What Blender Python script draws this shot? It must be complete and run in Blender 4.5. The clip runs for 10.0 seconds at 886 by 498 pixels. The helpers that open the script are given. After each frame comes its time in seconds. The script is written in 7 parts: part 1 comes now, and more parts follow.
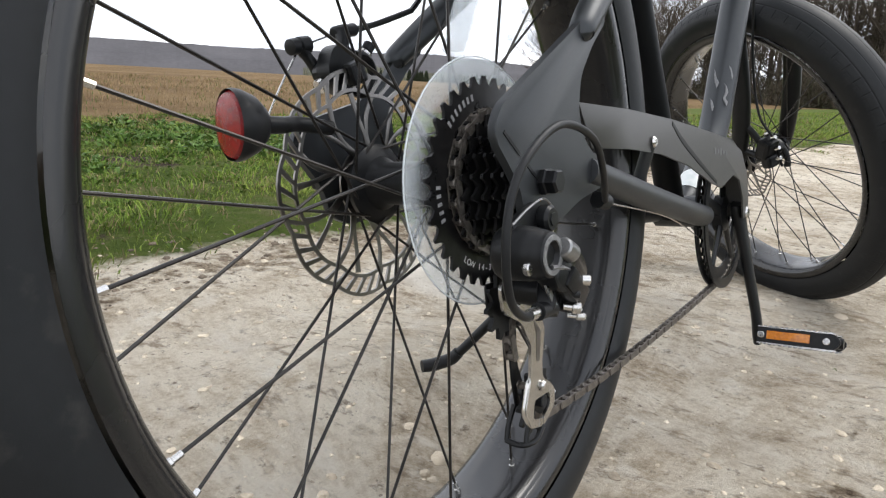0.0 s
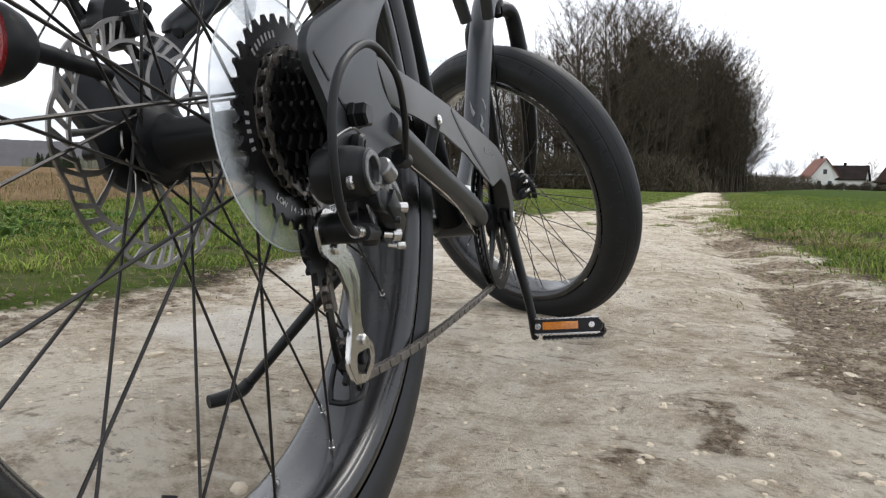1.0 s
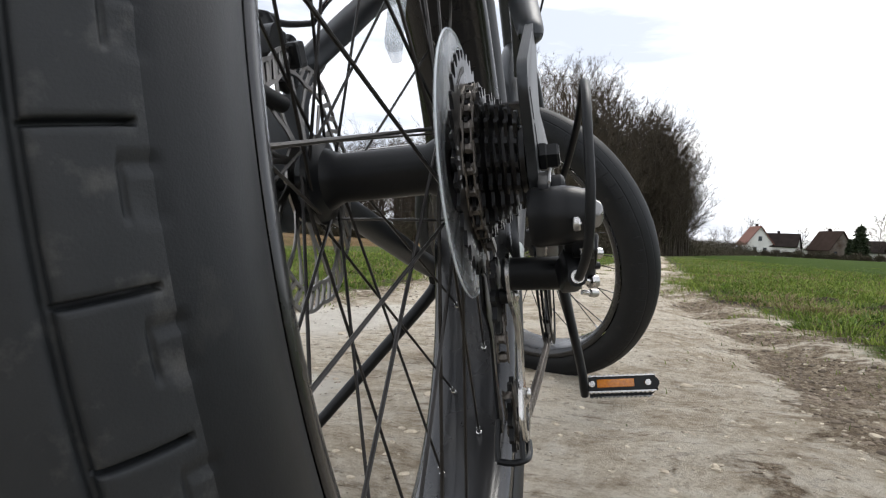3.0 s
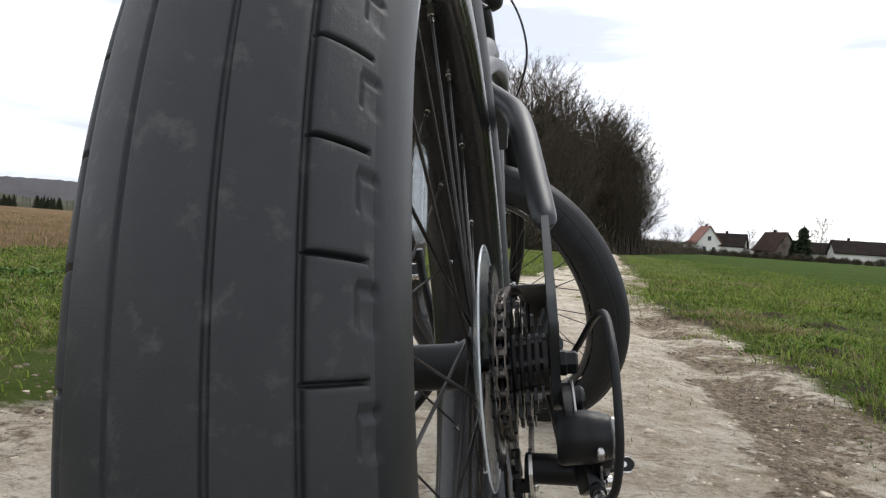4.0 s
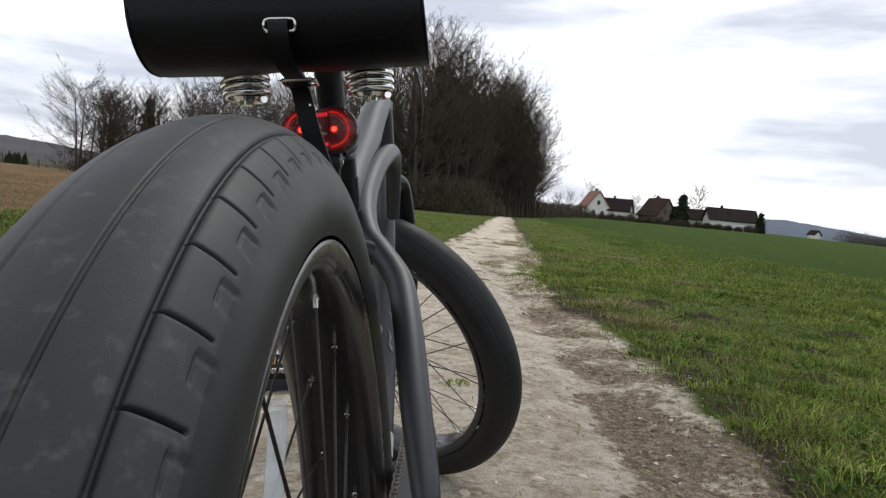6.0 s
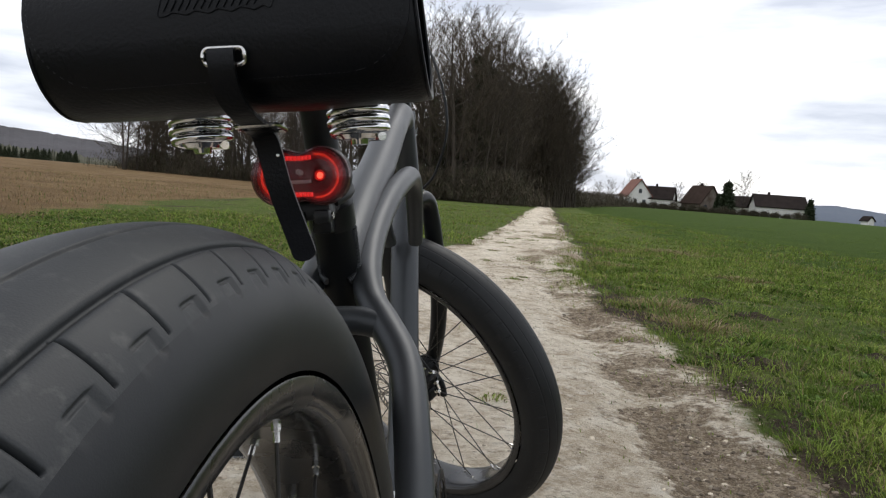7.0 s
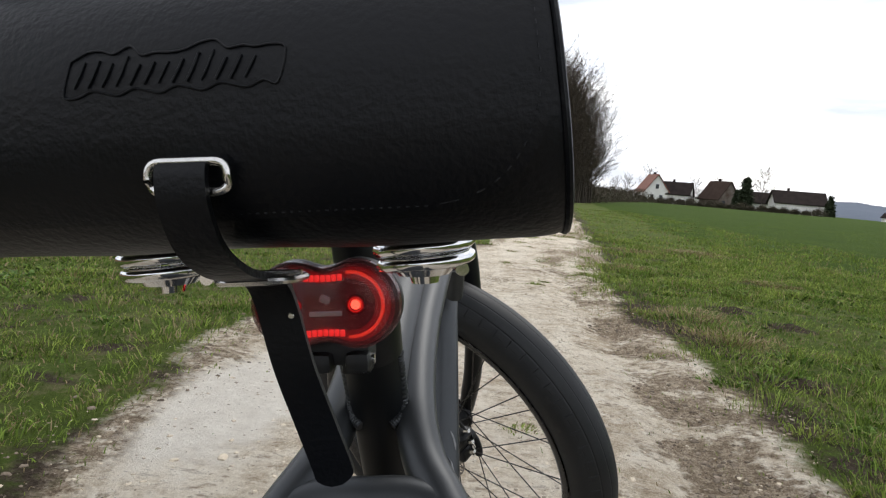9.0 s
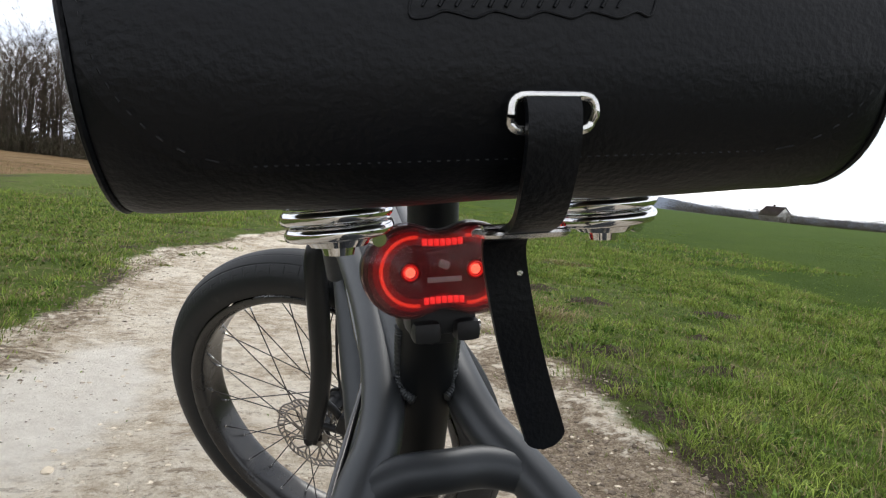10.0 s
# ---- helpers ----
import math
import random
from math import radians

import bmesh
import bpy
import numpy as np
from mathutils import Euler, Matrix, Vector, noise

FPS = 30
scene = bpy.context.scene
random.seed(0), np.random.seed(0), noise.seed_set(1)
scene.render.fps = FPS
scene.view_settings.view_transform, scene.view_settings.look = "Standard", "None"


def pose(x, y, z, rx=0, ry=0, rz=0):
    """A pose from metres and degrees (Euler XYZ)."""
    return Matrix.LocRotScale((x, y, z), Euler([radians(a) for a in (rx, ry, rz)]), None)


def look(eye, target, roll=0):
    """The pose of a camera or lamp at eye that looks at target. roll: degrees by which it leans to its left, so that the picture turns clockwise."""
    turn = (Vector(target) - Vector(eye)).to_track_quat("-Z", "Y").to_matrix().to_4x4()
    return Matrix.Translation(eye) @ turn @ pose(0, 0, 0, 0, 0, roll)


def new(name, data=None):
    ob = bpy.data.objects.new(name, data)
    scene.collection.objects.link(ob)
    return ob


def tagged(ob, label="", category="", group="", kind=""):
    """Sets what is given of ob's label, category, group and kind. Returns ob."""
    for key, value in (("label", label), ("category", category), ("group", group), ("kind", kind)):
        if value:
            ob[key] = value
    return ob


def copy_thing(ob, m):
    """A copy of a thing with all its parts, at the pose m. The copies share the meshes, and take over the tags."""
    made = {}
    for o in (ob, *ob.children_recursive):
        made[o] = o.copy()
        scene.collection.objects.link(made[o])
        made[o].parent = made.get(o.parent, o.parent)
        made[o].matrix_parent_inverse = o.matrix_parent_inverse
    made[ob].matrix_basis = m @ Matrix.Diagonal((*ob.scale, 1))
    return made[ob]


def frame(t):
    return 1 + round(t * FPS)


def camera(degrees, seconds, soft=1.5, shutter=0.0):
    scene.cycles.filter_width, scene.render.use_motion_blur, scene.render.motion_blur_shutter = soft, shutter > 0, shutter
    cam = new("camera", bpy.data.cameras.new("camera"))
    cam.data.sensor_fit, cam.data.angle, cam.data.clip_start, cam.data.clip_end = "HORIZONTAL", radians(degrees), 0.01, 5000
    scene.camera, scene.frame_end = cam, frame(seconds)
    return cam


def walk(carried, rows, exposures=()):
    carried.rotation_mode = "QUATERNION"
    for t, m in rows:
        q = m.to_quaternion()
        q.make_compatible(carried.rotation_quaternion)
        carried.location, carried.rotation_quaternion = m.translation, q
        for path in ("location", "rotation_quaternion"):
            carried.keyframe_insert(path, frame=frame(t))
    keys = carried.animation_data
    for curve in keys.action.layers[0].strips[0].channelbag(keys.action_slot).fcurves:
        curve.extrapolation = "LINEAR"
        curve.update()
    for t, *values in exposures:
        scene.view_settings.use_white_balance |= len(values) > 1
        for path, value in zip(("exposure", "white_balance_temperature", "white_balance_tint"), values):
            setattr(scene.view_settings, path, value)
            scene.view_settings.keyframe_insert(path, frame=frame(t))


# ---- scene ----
# ---- camera ----
cam = camera(66.8, 10.0, soft=1.25)
PATH = [
    (0, (0.2979, -0.3943, 0.4349, 76.321, -2.694, 36.555)),
    (0.5, (0.3014, -0.4079, 0.4014, 79.569, -1.864, 27.077)),
    (1, (0.2739, -0.4150, 0.3349, 84.344, -1.564, 16.025)),
    (1.5, (0.2249, -0.3922, 0.2684, 85.528, -2.496, 13.156)),
    (2, (0.1745, -0.3917, 0.2330, 87.129, -3.379, 12.896)),
    (2.5, (0.1372, -0.3985, 0.2512, 88.081, -3.999, 12.917)),
    (3, (0.1210, -0.4293, 0.3198, 89.428, -3.010, 11.773)),
    (3.2, (0.1120, -0.4437, 0.3494, 89.665, -2.926, 10.299)),
    (4.3, (0.0600, -0.4858, 0.4974, 88.492, -4.425, 7.574)),
    (4.5, (0.0557, -0.4892, 0.5242, 87.831, -5.153, 7.180)),
    (5, (0.0507, -0.4697, 0.5809, 87.650, -5.751, 3.486)),
    (5.2, (0.0505, -0.4709, 0.6024, 87.957, -5.891, 0.833)),
    (6.3, (0.0683, -0.3290, 0.6967, 85.788, -5.316, -0.541)),
    (6.5, (0.0704, -0.3071, 0.7062, 85.692, -5.143, 0.093)),
    (7, (0.0771, -0.2349, 0.7337, 85.267, -4.470, 2.770)),
    (7.5, (0.0832, -0.1719, 0.7503, 84.776, -3.674, 6.014)),
    (8, (0.0744, -0.1039, 0.7750, 84.330, -3.665, 8.692)),
    (8.5, (0.0710, -0.0698, 0.7961, 84.388, -3.513, 10.151)),
    (9, (0.0210, -0.0572, 0.8007, 84.651, -4.802, 4.055)),
    (9.6, (-0.0748, -0.0654, 0.7775, 85.3746, -4.5882, -6.7580)),
    (9.8, (-0.1038, -0.0547, 0.7734, 85.1376, -5.0499, -9.9966)),
    (10, (-0.1262, -0.0385, 0.7755, 84.8793, -5.4369, -12.6706)),
]
walk(cam, [(t, pose(*p)) for t, p in PATH], exposures=[(0, 0.75), (1, 0.45), (2, 0.2), (3, 0.34), (4.5, 0.27), (6.5, -0.05), (7, 0.05), (8, 0.25), (9, 0.32), (9.5, 0.42), (10, 0.55)])

# ---- sky and sun ----
world = bpy.data.worlds.new("overcast_sky")
scene.world = world
world.use_nodes = True


def make_sky():
    nt = world.node_tree
    nt.nodes.clear()
    N, K = nt.nodes, nt.links
    out = N.new("ShaderNodeOutputWorld")
    bg = N.new("ShaderNodeBackground")
    sky = N.new("ShaderNodeTexSky")
    sky.sky_type, sky.sun_disc = "NISHITA", False
    sky.sun_elevation, sky.sun_rotation = radians(38), radians(20)
    co = N.new("ShaderNodeTexCoord")
    mp = N.new("ShaderNodeMapping")
    mp.inputs["Scale"].default_value = (1.3, 1.3, 7.0)
    no = N.new("ShaderNodeTexNoise")
    no.inputs["Scale"].default_value, no.inputs["Detail"].default_value = 1.7, 7.0
    no.inputs["Roughness"].default_value = 0.52
    ramp = N.new("ShaderNodeValToRGB")
    e = ramp.color_ramp.elements
    e[0].position, e[0].color = 0.40, (5.3, 5.7, 6.6, 1)
    e[1].position, e[1].color = 0.60, (10.2, 10.2, 10.3, 1)
    x = e.new(0.49)
    x.color = (7.9, 8.2, 8.9, 1)
    mix = N.new("ShaderNodeMix")
    mix.data_type = "RGBA"
    mix.inputs[0].default_value = 0.93
    K.new(co.outputs["Generated"], mp.inputs["Vector"])
    K.new(mp.outputs["Vector"], no.inputs["Vector"])
    K.new(no.outputs["Fac"], ramp.inputs["Fac"])
    K.new(sky.outputs["Color"], mix.inputs[6])
    K.new(ramp.outputs["Color"], mix.inputs[7])
    K.new(mix.outputs[2], bg.inputs["Color"])
    bg.inputs["Strength"].default_value = 0.125
    K.new(bg.outputs["Background"], out.inputs["Surface"])


make_sky()
sun_data = bpy.data.lights.new("sun", "SUN")
sun_data.energy, sun_data.angle, sun_data.color = 1.0, radians(25), (1.0, 0.96, 0.9)
sun = new("sun", sun_data)
sun.matrix_basis = look((6, 14, 20), (0, 0, 0))


# ---- materials ----
def material(name, colour, rough=0.5, metal=0.0, colour2=None, scale=20.0, amount=0.5, bump=0.0, bump_scale=200.0, rough_var=0.1,
             coat=0.0, spec=0.5, island=0.0, fine=None, patch=None):
    """A principled material with two scales of colour variation and a fine bump, in the object's own metres."""
    m = bpy.data.materials.new(name)
    m.use_nodes = True
    nt = m.node_tree
    N, K = nt.nodes, nt.links
    b = N["Principled BSDF"]
    b.inputs["Roughness"].default_value, b.inputs["Metallic"].default_value = rough, metal
    b.inputs["Specular IOR Level"].default_value = spec
    b.inputs["Coat Weight"].default_value = coat
    co = N.new("ShaderNodeTexCoord")
    n1 = N.new("ShaderNodeTexNoise")
    n1.inputs["Scale"].default_value, n1.inputs["Detail"].default_value = scale, 6
    n2 = N.new("ShaderNodeTexNoise")
    n2.inputs["Scale"].default_value, n2.inputs["Detail"].default_value = fine or scale * 9, 3
    K.new(co.outputs["Object"], n1.inputs["Vector"])
    K.new(co.outputs["Object"], n2.inputs["Vector"])
    add = N.new("ShaderNodeMath")
    add.operation = "MULTIPLY_ADD"
    add.inputs[1].default_value = 0.45
    K.new(n2.outputs["Fac"], add.inputs[0])
    K.new(n1.outputs["Fac"], add.inputs[2])
    rmp = N.new("ShaderNodeMapRange")
    rmp.inputs["From Min"].default_value, rmp.inputs["From Max"].default_value = 0.5, 0.98
    K.new(add.outputs[0], rmp.inputs["Value"])
    mul = N.new("ShaderNodeMath")
    mul.operation = "MULTIPLY"
    mul.inputs[1].default_value = amount
    K.new(rmp.outputs["Result"], mul.inputs[0])
    mix = N.new("ShaderNodeMix")
    mix.data_type = "RGBA"
    mix.inputs[6].default_value = (*colour, 1)
    mix.inputs[7].default_value = (*(colour2 or [c * 1.5 for c in colour]), 1)
    K.new(mul.outputs[0], mix.inputs[0])
    last = mix.outputs[2]
    if patch:
        # uneven patches of dust: colour, scale, lower and upper threshold
        n4 = N.new("ShaderNodeTexNoise")
        n4.inputs["Scale"].default_value, n4.inputs["Detail"].default_value, n4.inputs["Roughness"].default_value = patch[1], 7, 0.62
        K.new(co.outputs["Object"], n4.inputs["Vector"])
        pr = N.new("ShaderNodeMapRange")
        pr.inputs["From Min"].default_value, pr.inputs["From Max"].default_value = patch[2], patch[3]
        pr.inputs["To Max"].default_value = patch[4]
        K.new(n4.outputs["Fac"], pr.inputs["Value"])
        mp = N.new("ShaderNodeMix")
        mp.data_type = "RGBA"
        mp.inputs[7].default_value = (*patch[0], 1)
        K.new(pr.outputs["Result"], mp.inputs[0])
        K.new(last, mp.inputs[6])
        last = mp.outputs[2]
    if island:
        info = N.new("ShaderNodeNewGeometry")
        hsv = N.new("ShaderNodeHueSaturation")
        mr = N.new("ShaderNodeMapRange")
        mr.inputs["To Min"].default_value, mr.inputs["To Max"].default_value = 1 - island, 1 + island
        K.new(info.outputs["Random Per Island"], mr.inputs["Value"])
        K.new(mr.outputs["Result"], hsv.inputs["Value"])
        K.new(last, hsv.inputs["Color"])
        last = hsv.outputs["Color"]
    K.new(last, b.inputs["Base Color"])
    if rough_var:
        rr = N.new("ShaderNodeMapRange")
        rr.inputs["To Min"].default_value, rr.inputs["To Max"].default_value = max(rough - rough_var, 0.02), min(rough + rough_var, 1)
        K.new(n1.outputs["Fac"], rr.inputs["Value"])
        K.new(rr.outputs["Result"], b.inputs["Roughness"])
    if bump:
        n3 = N.new("ShaderNodeTexNoise")
        n3.inputs["Scale"].default_value, n3.inputs["Detail"].default_value = bump_scale, 4
        K.new(co.outputs["Object"], n3.inputs["Vector"])
        bp = N.new("ShaderNodeBump")
        bp.inputs["Strength"].default_value, bp.inputs["Distance"].default_value = bump, 0.002
        K.new(n3.outputs["Fac"], bp.inputs["Height"])
        K.new(bp.outputs["Normal"], b.inputs["Normal"])
    return m


def glassy(name, colour, alpha, rough=0.1, emit=None, power=0.0):
    """Thin translucent plastic: part see-through, part glossy."""
    m = bpy.data.materials.new(name)
    m.use_nodes = True
    b = m.node_tree.nodes["Principled BSDF"]
    b.inputs["Base Color"].default_value = (*colour, 1)
    b.inputs["Roughness"].default_value, b.inputs["Alpha"].default_value = rough, alpha
    if emit:
        b.inputs["Emission Color"].default_value, b.inputs["Emission Strength"].default_value = (*emit, 1), power
    return m


RUBBER = material("worn_tread_rubber", (0.0150, 0.0170, 0.0190), 0.56, colour2=(0.032, 0.0345, 0.036), scale=16, amount=0.6, bump=0.09, bump_scale=1500, rough_var=0.1, spec=0.36,
                  patch=((0.105, 0.102, 0.096), 110, 0.56, 0.74, 0.46))
CLEANRUBBER = material("black_tread_rubber", (0.0075, 0.0085, 0.0098), 0.55, colour2=(0.017, 0.0185, 0.020), scale=18, amount=0.6, bump=0.08, bump_scale=1500, rough_var=0.1, spec=0.28,
                       patch=((0.06, 0.058, 0.055), 60, 0.66, 0.80, 0.5))
SIDEWALL = material("black_sidewall_rubber", (0.0060, 0.0070, 0.0085), 0.47, colour2=(0.0125, 0.0142, 0.016), scale=16, amount=0.6, bump=0.05, bump_scale=1800, rough_var=0.1, spec=0.30,
                    patch=((0.05, 0.048, 0.045), 40, 0.60, 0.80, 0.5))
PAINT = material("satin_graphite_paint", (0.034, 0.0372, 0.0405), 0.43, metal=0.5, colour2=(0.050, 0.054, 0.058), scale=9, amount=0.4, bump=0.05, bump_scale=2500, rough_var=0.06)
RIMPAINT = material("satin_black_rim", (0.0075, 0.0075, 0.0085), 0.27, colour2=(0.018, 0.0175, 0.017), scale=12, amount=0.5, bump=0.03, bump_scale=1500, rough_var=0.06, spec=0.5, coat=0.2)
GUARD = material("satin_grey_guard_paint", (0.066, 0.065, 0.064), 0.40, metal=0.45, colour2=(0.092, 0.090, 0.087), scale=11, amount=0.5, bump=0.05, bump_scale=2200, rough_var=0.06)
TUBEBLACK = material("satin_black_tube_paint", (0.0050, 0.0056, 0.0064), 0.46, colour2=(0.008, 0.0085, 0.009), scale=14, amount=0.5, bump=0.04, bump_scale=2000, rough_var=0.06, spec=0.12)
CABLE = material("glossy_cable_housing", (0.008, 0.008, 0.009), 0.16, colour2=(0.014, 0.014, 0.015), scale=50, amount=0.4, spec=0.6)
BLACK = material("black_anodised_metal", (0.0075, 0.008, 0.0088), 0.34, metal=0.1, colour2=(0.015, 0.0155, 0.0165), scale=40, amount=0.5, bump=0.05, bump_scale=1800, spec=0.24)
SPOKE = material("black_spoke_steel", (0.022, 0.020, 0.019), 0.35, metal=0.6, colour2=(0.055, 0.05, 0.046), scale=60, amount=0.6)
STEEL = material("bright_steel", (0.62, 0.61, 0.59), 0.24, metal=1.0, colour2=(0.42, 0.41, 0.4), scale=60, amount=0.6, bump=0.05, bump_scale=1500)
CHROME = material("chrome", (0.70, 0.70, 0.71), 0.10, metal=1.0, scale=30, amount=0.2, rough_var=0.04)
CHAIN = material("dusty_chain_steel", (0.10, 0.09, 0.082), 0.42, metal=0.8, colour2=(0.26, 0.235, 0.21), scale=120, amount=0.8, bump=0.1, bump_scale=800)
ROTOR = material("dull_rotor_steel", (0.21, 0.20, 0.19), 0.34, metal=1.0, colour2=(0.33, 0.31, 0.29), scale=60, amount=0.6)
SPROCKET = material("dark_sprocket_steel", (0.008, 0.008, 0.009), 0.30, metal=0.5, colour2=(0.028, 0.027, 0.027), scale=90, amount=0.6)
PLASTIC = material("black_plastic", (0.009, 0.0095, 0.0105), 0.45, colour2=(0.020, 0.021, 0.022), scale=50, amount=0.5, bump=0.06, bump_scale=1200, spec=0.24)
LEATHER = material("black_grained_leather", (0.0010, 0.0014, 0.0024), 0.43, colour2=(0.0022, 0.0030, 0.0052), scale=30, amount=0.5, bump=0.20, bump_scale=480, rough_var=0.06, spec=0.20)
LINING = material("black_felt_lining", (0.0022, 0.0024, 0.0028), 0.9, colour2=(0.005, 0.005, 0.006), scale=60, amount=0.6, bump=0.2, bump_scale=900, spec=0.02)
GREYPRINT = material("worn_grey_print", (0.30, 0.30, 0.31), 0.55, colour2=(0.12, 0.12, 0.12), scale=300, amount=0.8)
WHITE = material("white_print", (0.72, 0.73, 0.74), 0.55, scale=60, amount=0.3)
ORANGE = material("amber_reflector_plastic", (0.62, 0.21, 0.015), 0.18, colour2=(0.26, 0.075, 0.008), scale=300, amount=0.7, coat=0.5, bump=0.2, bump_scale=900)
REDLENS = material("red_reflector_plastic", (0.34, 0.008, 0.010), 0.26, colour2=(0.12, 0.003, 0.005), scale=160, amount=0.8, coat=0.0, bump=0.3, bump_scale=700)
CLEAR = glassy("clear_plastic", (0.72, 0.77, 0.80), 0.30, 0.14)
STICKER = material("white_sticker", (0.7, 0.72, 0.72), 0.4, colour2=(0.45, 0.55, 0.55), scale=120, amount=0.6)


# ---- mesh helpers ----
def finish(name, bm, mats, smooth=True, sharp=40):
    me = bpy.data.meshes.new(name)
    bm.normal_update()
    bm.to_mesh(me)
    bm.free()
    for m in mats if isinstance(mats, (list, tuple)) else [mats]:
        me.materials.append(m)
    if smooth:
        me.polygons.foreach_set("use_smooth", [True] * len(me.polygons))
        me.set_sharp_from_angle(angle=radians(sharp))
    return me


def part(name, bm, mats, parent, label="", m=None, smooth=True):
    """Links a bmesh as one mesh object under a thing or under a part."""
    ob = new(name, bm if isinstance(bm, bpy.types.Mesh) else finish(name, bm, mats, smooth))
    ob.parent = parent
    if m is not None:
        ob.matrix_basis = m
    return tagged(ob, label)


def thing(name, m, label, category, group=""):
    ob = new(name)
    ob.empty_display_size = 0.05
    ob.matrix_basis = m
    return tagged(ob, label, category, group)


def spline(pts, steps=8):
    """A smooth line of points through the given ones."""
    p = [Vector(q) for q in pts]
    p = [p[0] * 2 - p[1]] + p + [p[-1] * 2 - p[-2]]
    out = []
    for i in range(1, len(p) - 2):
        for k in range(steps):
            t = k / steps
            a, b, c, d = p[i - 1:i + 3]
            out.append(0.5 * ((2 * b) + (c - a) * t + (2 * a - 5 * b + 4 * c - d) * t * t + (3 * b - a - 3 * c + d) * t ** 3))
    out.append(p[-2])
    return out


def add_tube(bm, pts, r, segs=12, cap=True, mat=0, flat=1.0):
    """Sweeps a circle along points; r is one radius or one for each point; flat squashes it."""
    pts = [Vector(p) for p in pts]
    n = len(pts)
    rs = r if isinstance(r, (list, tuple)) else [r] * n
    if len(rs) != n:
        rs = [float(np.interp(i / (n - 1), np.linspace(0, 1, len(rs)), rs)) for i in range(n)]
    up, rings = None, []
    for i, p in enumerate(pts):
        d = (pts[min(i + 1, n - 1)] - pts[max(i - 1, 0)]).normalized()
        if up is None:
            up = d.orthogonal().normalized() if abs(d.x) > 0.9 else (Vector((1, 0, 0)) - d * d.x).normalized()
        up = (up - d * up.dot(d)).normalized()
        side = d.cross(up)
        rings.append([bm.verts.new(p + (up * math.cos(a) * flat + side * math.sin(a)) * rs[i]) for a in (2 * math.pi * k / segs for k in range(segs))])
    for a, b in zip(rings, rings[1:]):
        for k in range(segs):
            bm.faces.new((a[k], a[(k + 1) % segs], b[(k + 1) % segs], b[k])).material_index = mat
    if cap:
        bm.faces.new(rings[0][::-1]).material_index = mat
        bm.faces.new(rings[-1]).material_index = mat
    return bm


def tube(pts, r, segs=12, steps=6, flat=1.0):
    return add_tube(bmesh.new(), spline(pts, steps) if len(pts) > 2 else pts, r, segs, flat=flat)


def add_lathe(bm, profile, segs=48, closed=False, centre=(0, 0, 0), mat=0):
    """Turns a profile of (x, radius) round the x axis."""
    c = Vector(centre)
    rings = []
    for k in range(segs):
        a = 2 * math.pi * k / segs
        rings.append([bm.verts.new(c + Vector((x, r * math.cos(a), r * math.sin(a)))) for x, r in profile])
    m = len(profile)
    for k in range(segs):
        a, b = rings[k], rings[(k + 1) % segs]
        for i in range(m if closed else m - 1):
            j = (i + 1) % m
            bm.faces.new((a[i], a[j], b[j], b[i])).material_index = mat
    return bm


def disc_x(x0, x1, r, bevel=0.001, segs=32, centre=(0, 0, 0), bm=None, mat=0):
    return add_lathe(bm or bmesh.new(), [(x0, 0.0001), (x0, r - bevel), (x0 + bevel, r), (x1 - bevel, r), (x1, r - bevel), (x1, 0.0001)], segs, False, centre, mat)


def add_plate(bm, poly, x0, x1, bevel=0.0008, mat=0):
    """A flat plate across x from an outline of (y, z)."""
    lo = [bm.verts.new((x0, y, z)) for y, z in poly]
    hi = [bm.verts.new((x1, y, z)) for y, z in poly]
    n = len(poly)
    new_faces = [bm.faces.new(lo[::-1]), bm.faces.new(hi)]
    new_faces += [bm.faces.new((lo[i], lo[(i + 1) % n], hi[(i + 1) % n], hi[i])) for i in range(n)]
    for f in new_faces:
        f.material_index = mat
    if bevel:
        edges = [e for f in new_faces[:2] for e in f.edges]
        bmesh.ops.bevel(bm, geom=edges, offset=bevel, segments=2, affect="EDGES", profile=0.6)
    bmesh.ops.recalc_face_normals(bm, faces=bm.faces[:])
    return bm


def add_box(bm, centre, size, bevel=0.001, turn=None, mat=0):
    r = bmesh.ops.create_cube(bm, size=1)
    vs = r["verts"]
    m = Matrix.Translation(centre) @ (turn or Matrix.Identity(4)) @ Matrix.Diagonal((*size, 1))
    bmesh.ops.transform(bm, matrix=m, verts=vs)
    fs = {f for v in vs for f in v.link_faces}
    for f in fs:
        f.material_index = mat
    if bevel:
        bmesh.ops.bevel(bm, geom=list({e for f in fs for e in f.edges}), offset=bevel, segments=2, affect="EDGES", profile=0.6)
    return bm


def round_poly(poly, r=0.006, n=4):
    """Rounds the corners of an outline of (y, z)."""
    out, m = [], len(poly)
    for i in range(m):
        p, a, b = Vector(poly[i]), Vector(poly[i - 1]), Vector(poly[(i + 1) % m])
        d = min(r, (a - p).length * 0.45, (b - p).length * 0.45)
        p0, p1 = p + (a - p).normalized() * d, p + (b - p).normalized() * d
        for k in range(n + 1):
            t = k / n
            out.append(tuple((1 - t) ** 2 * p0 + 2 * t * (1 - t) * p + t * t * p1))
    return out


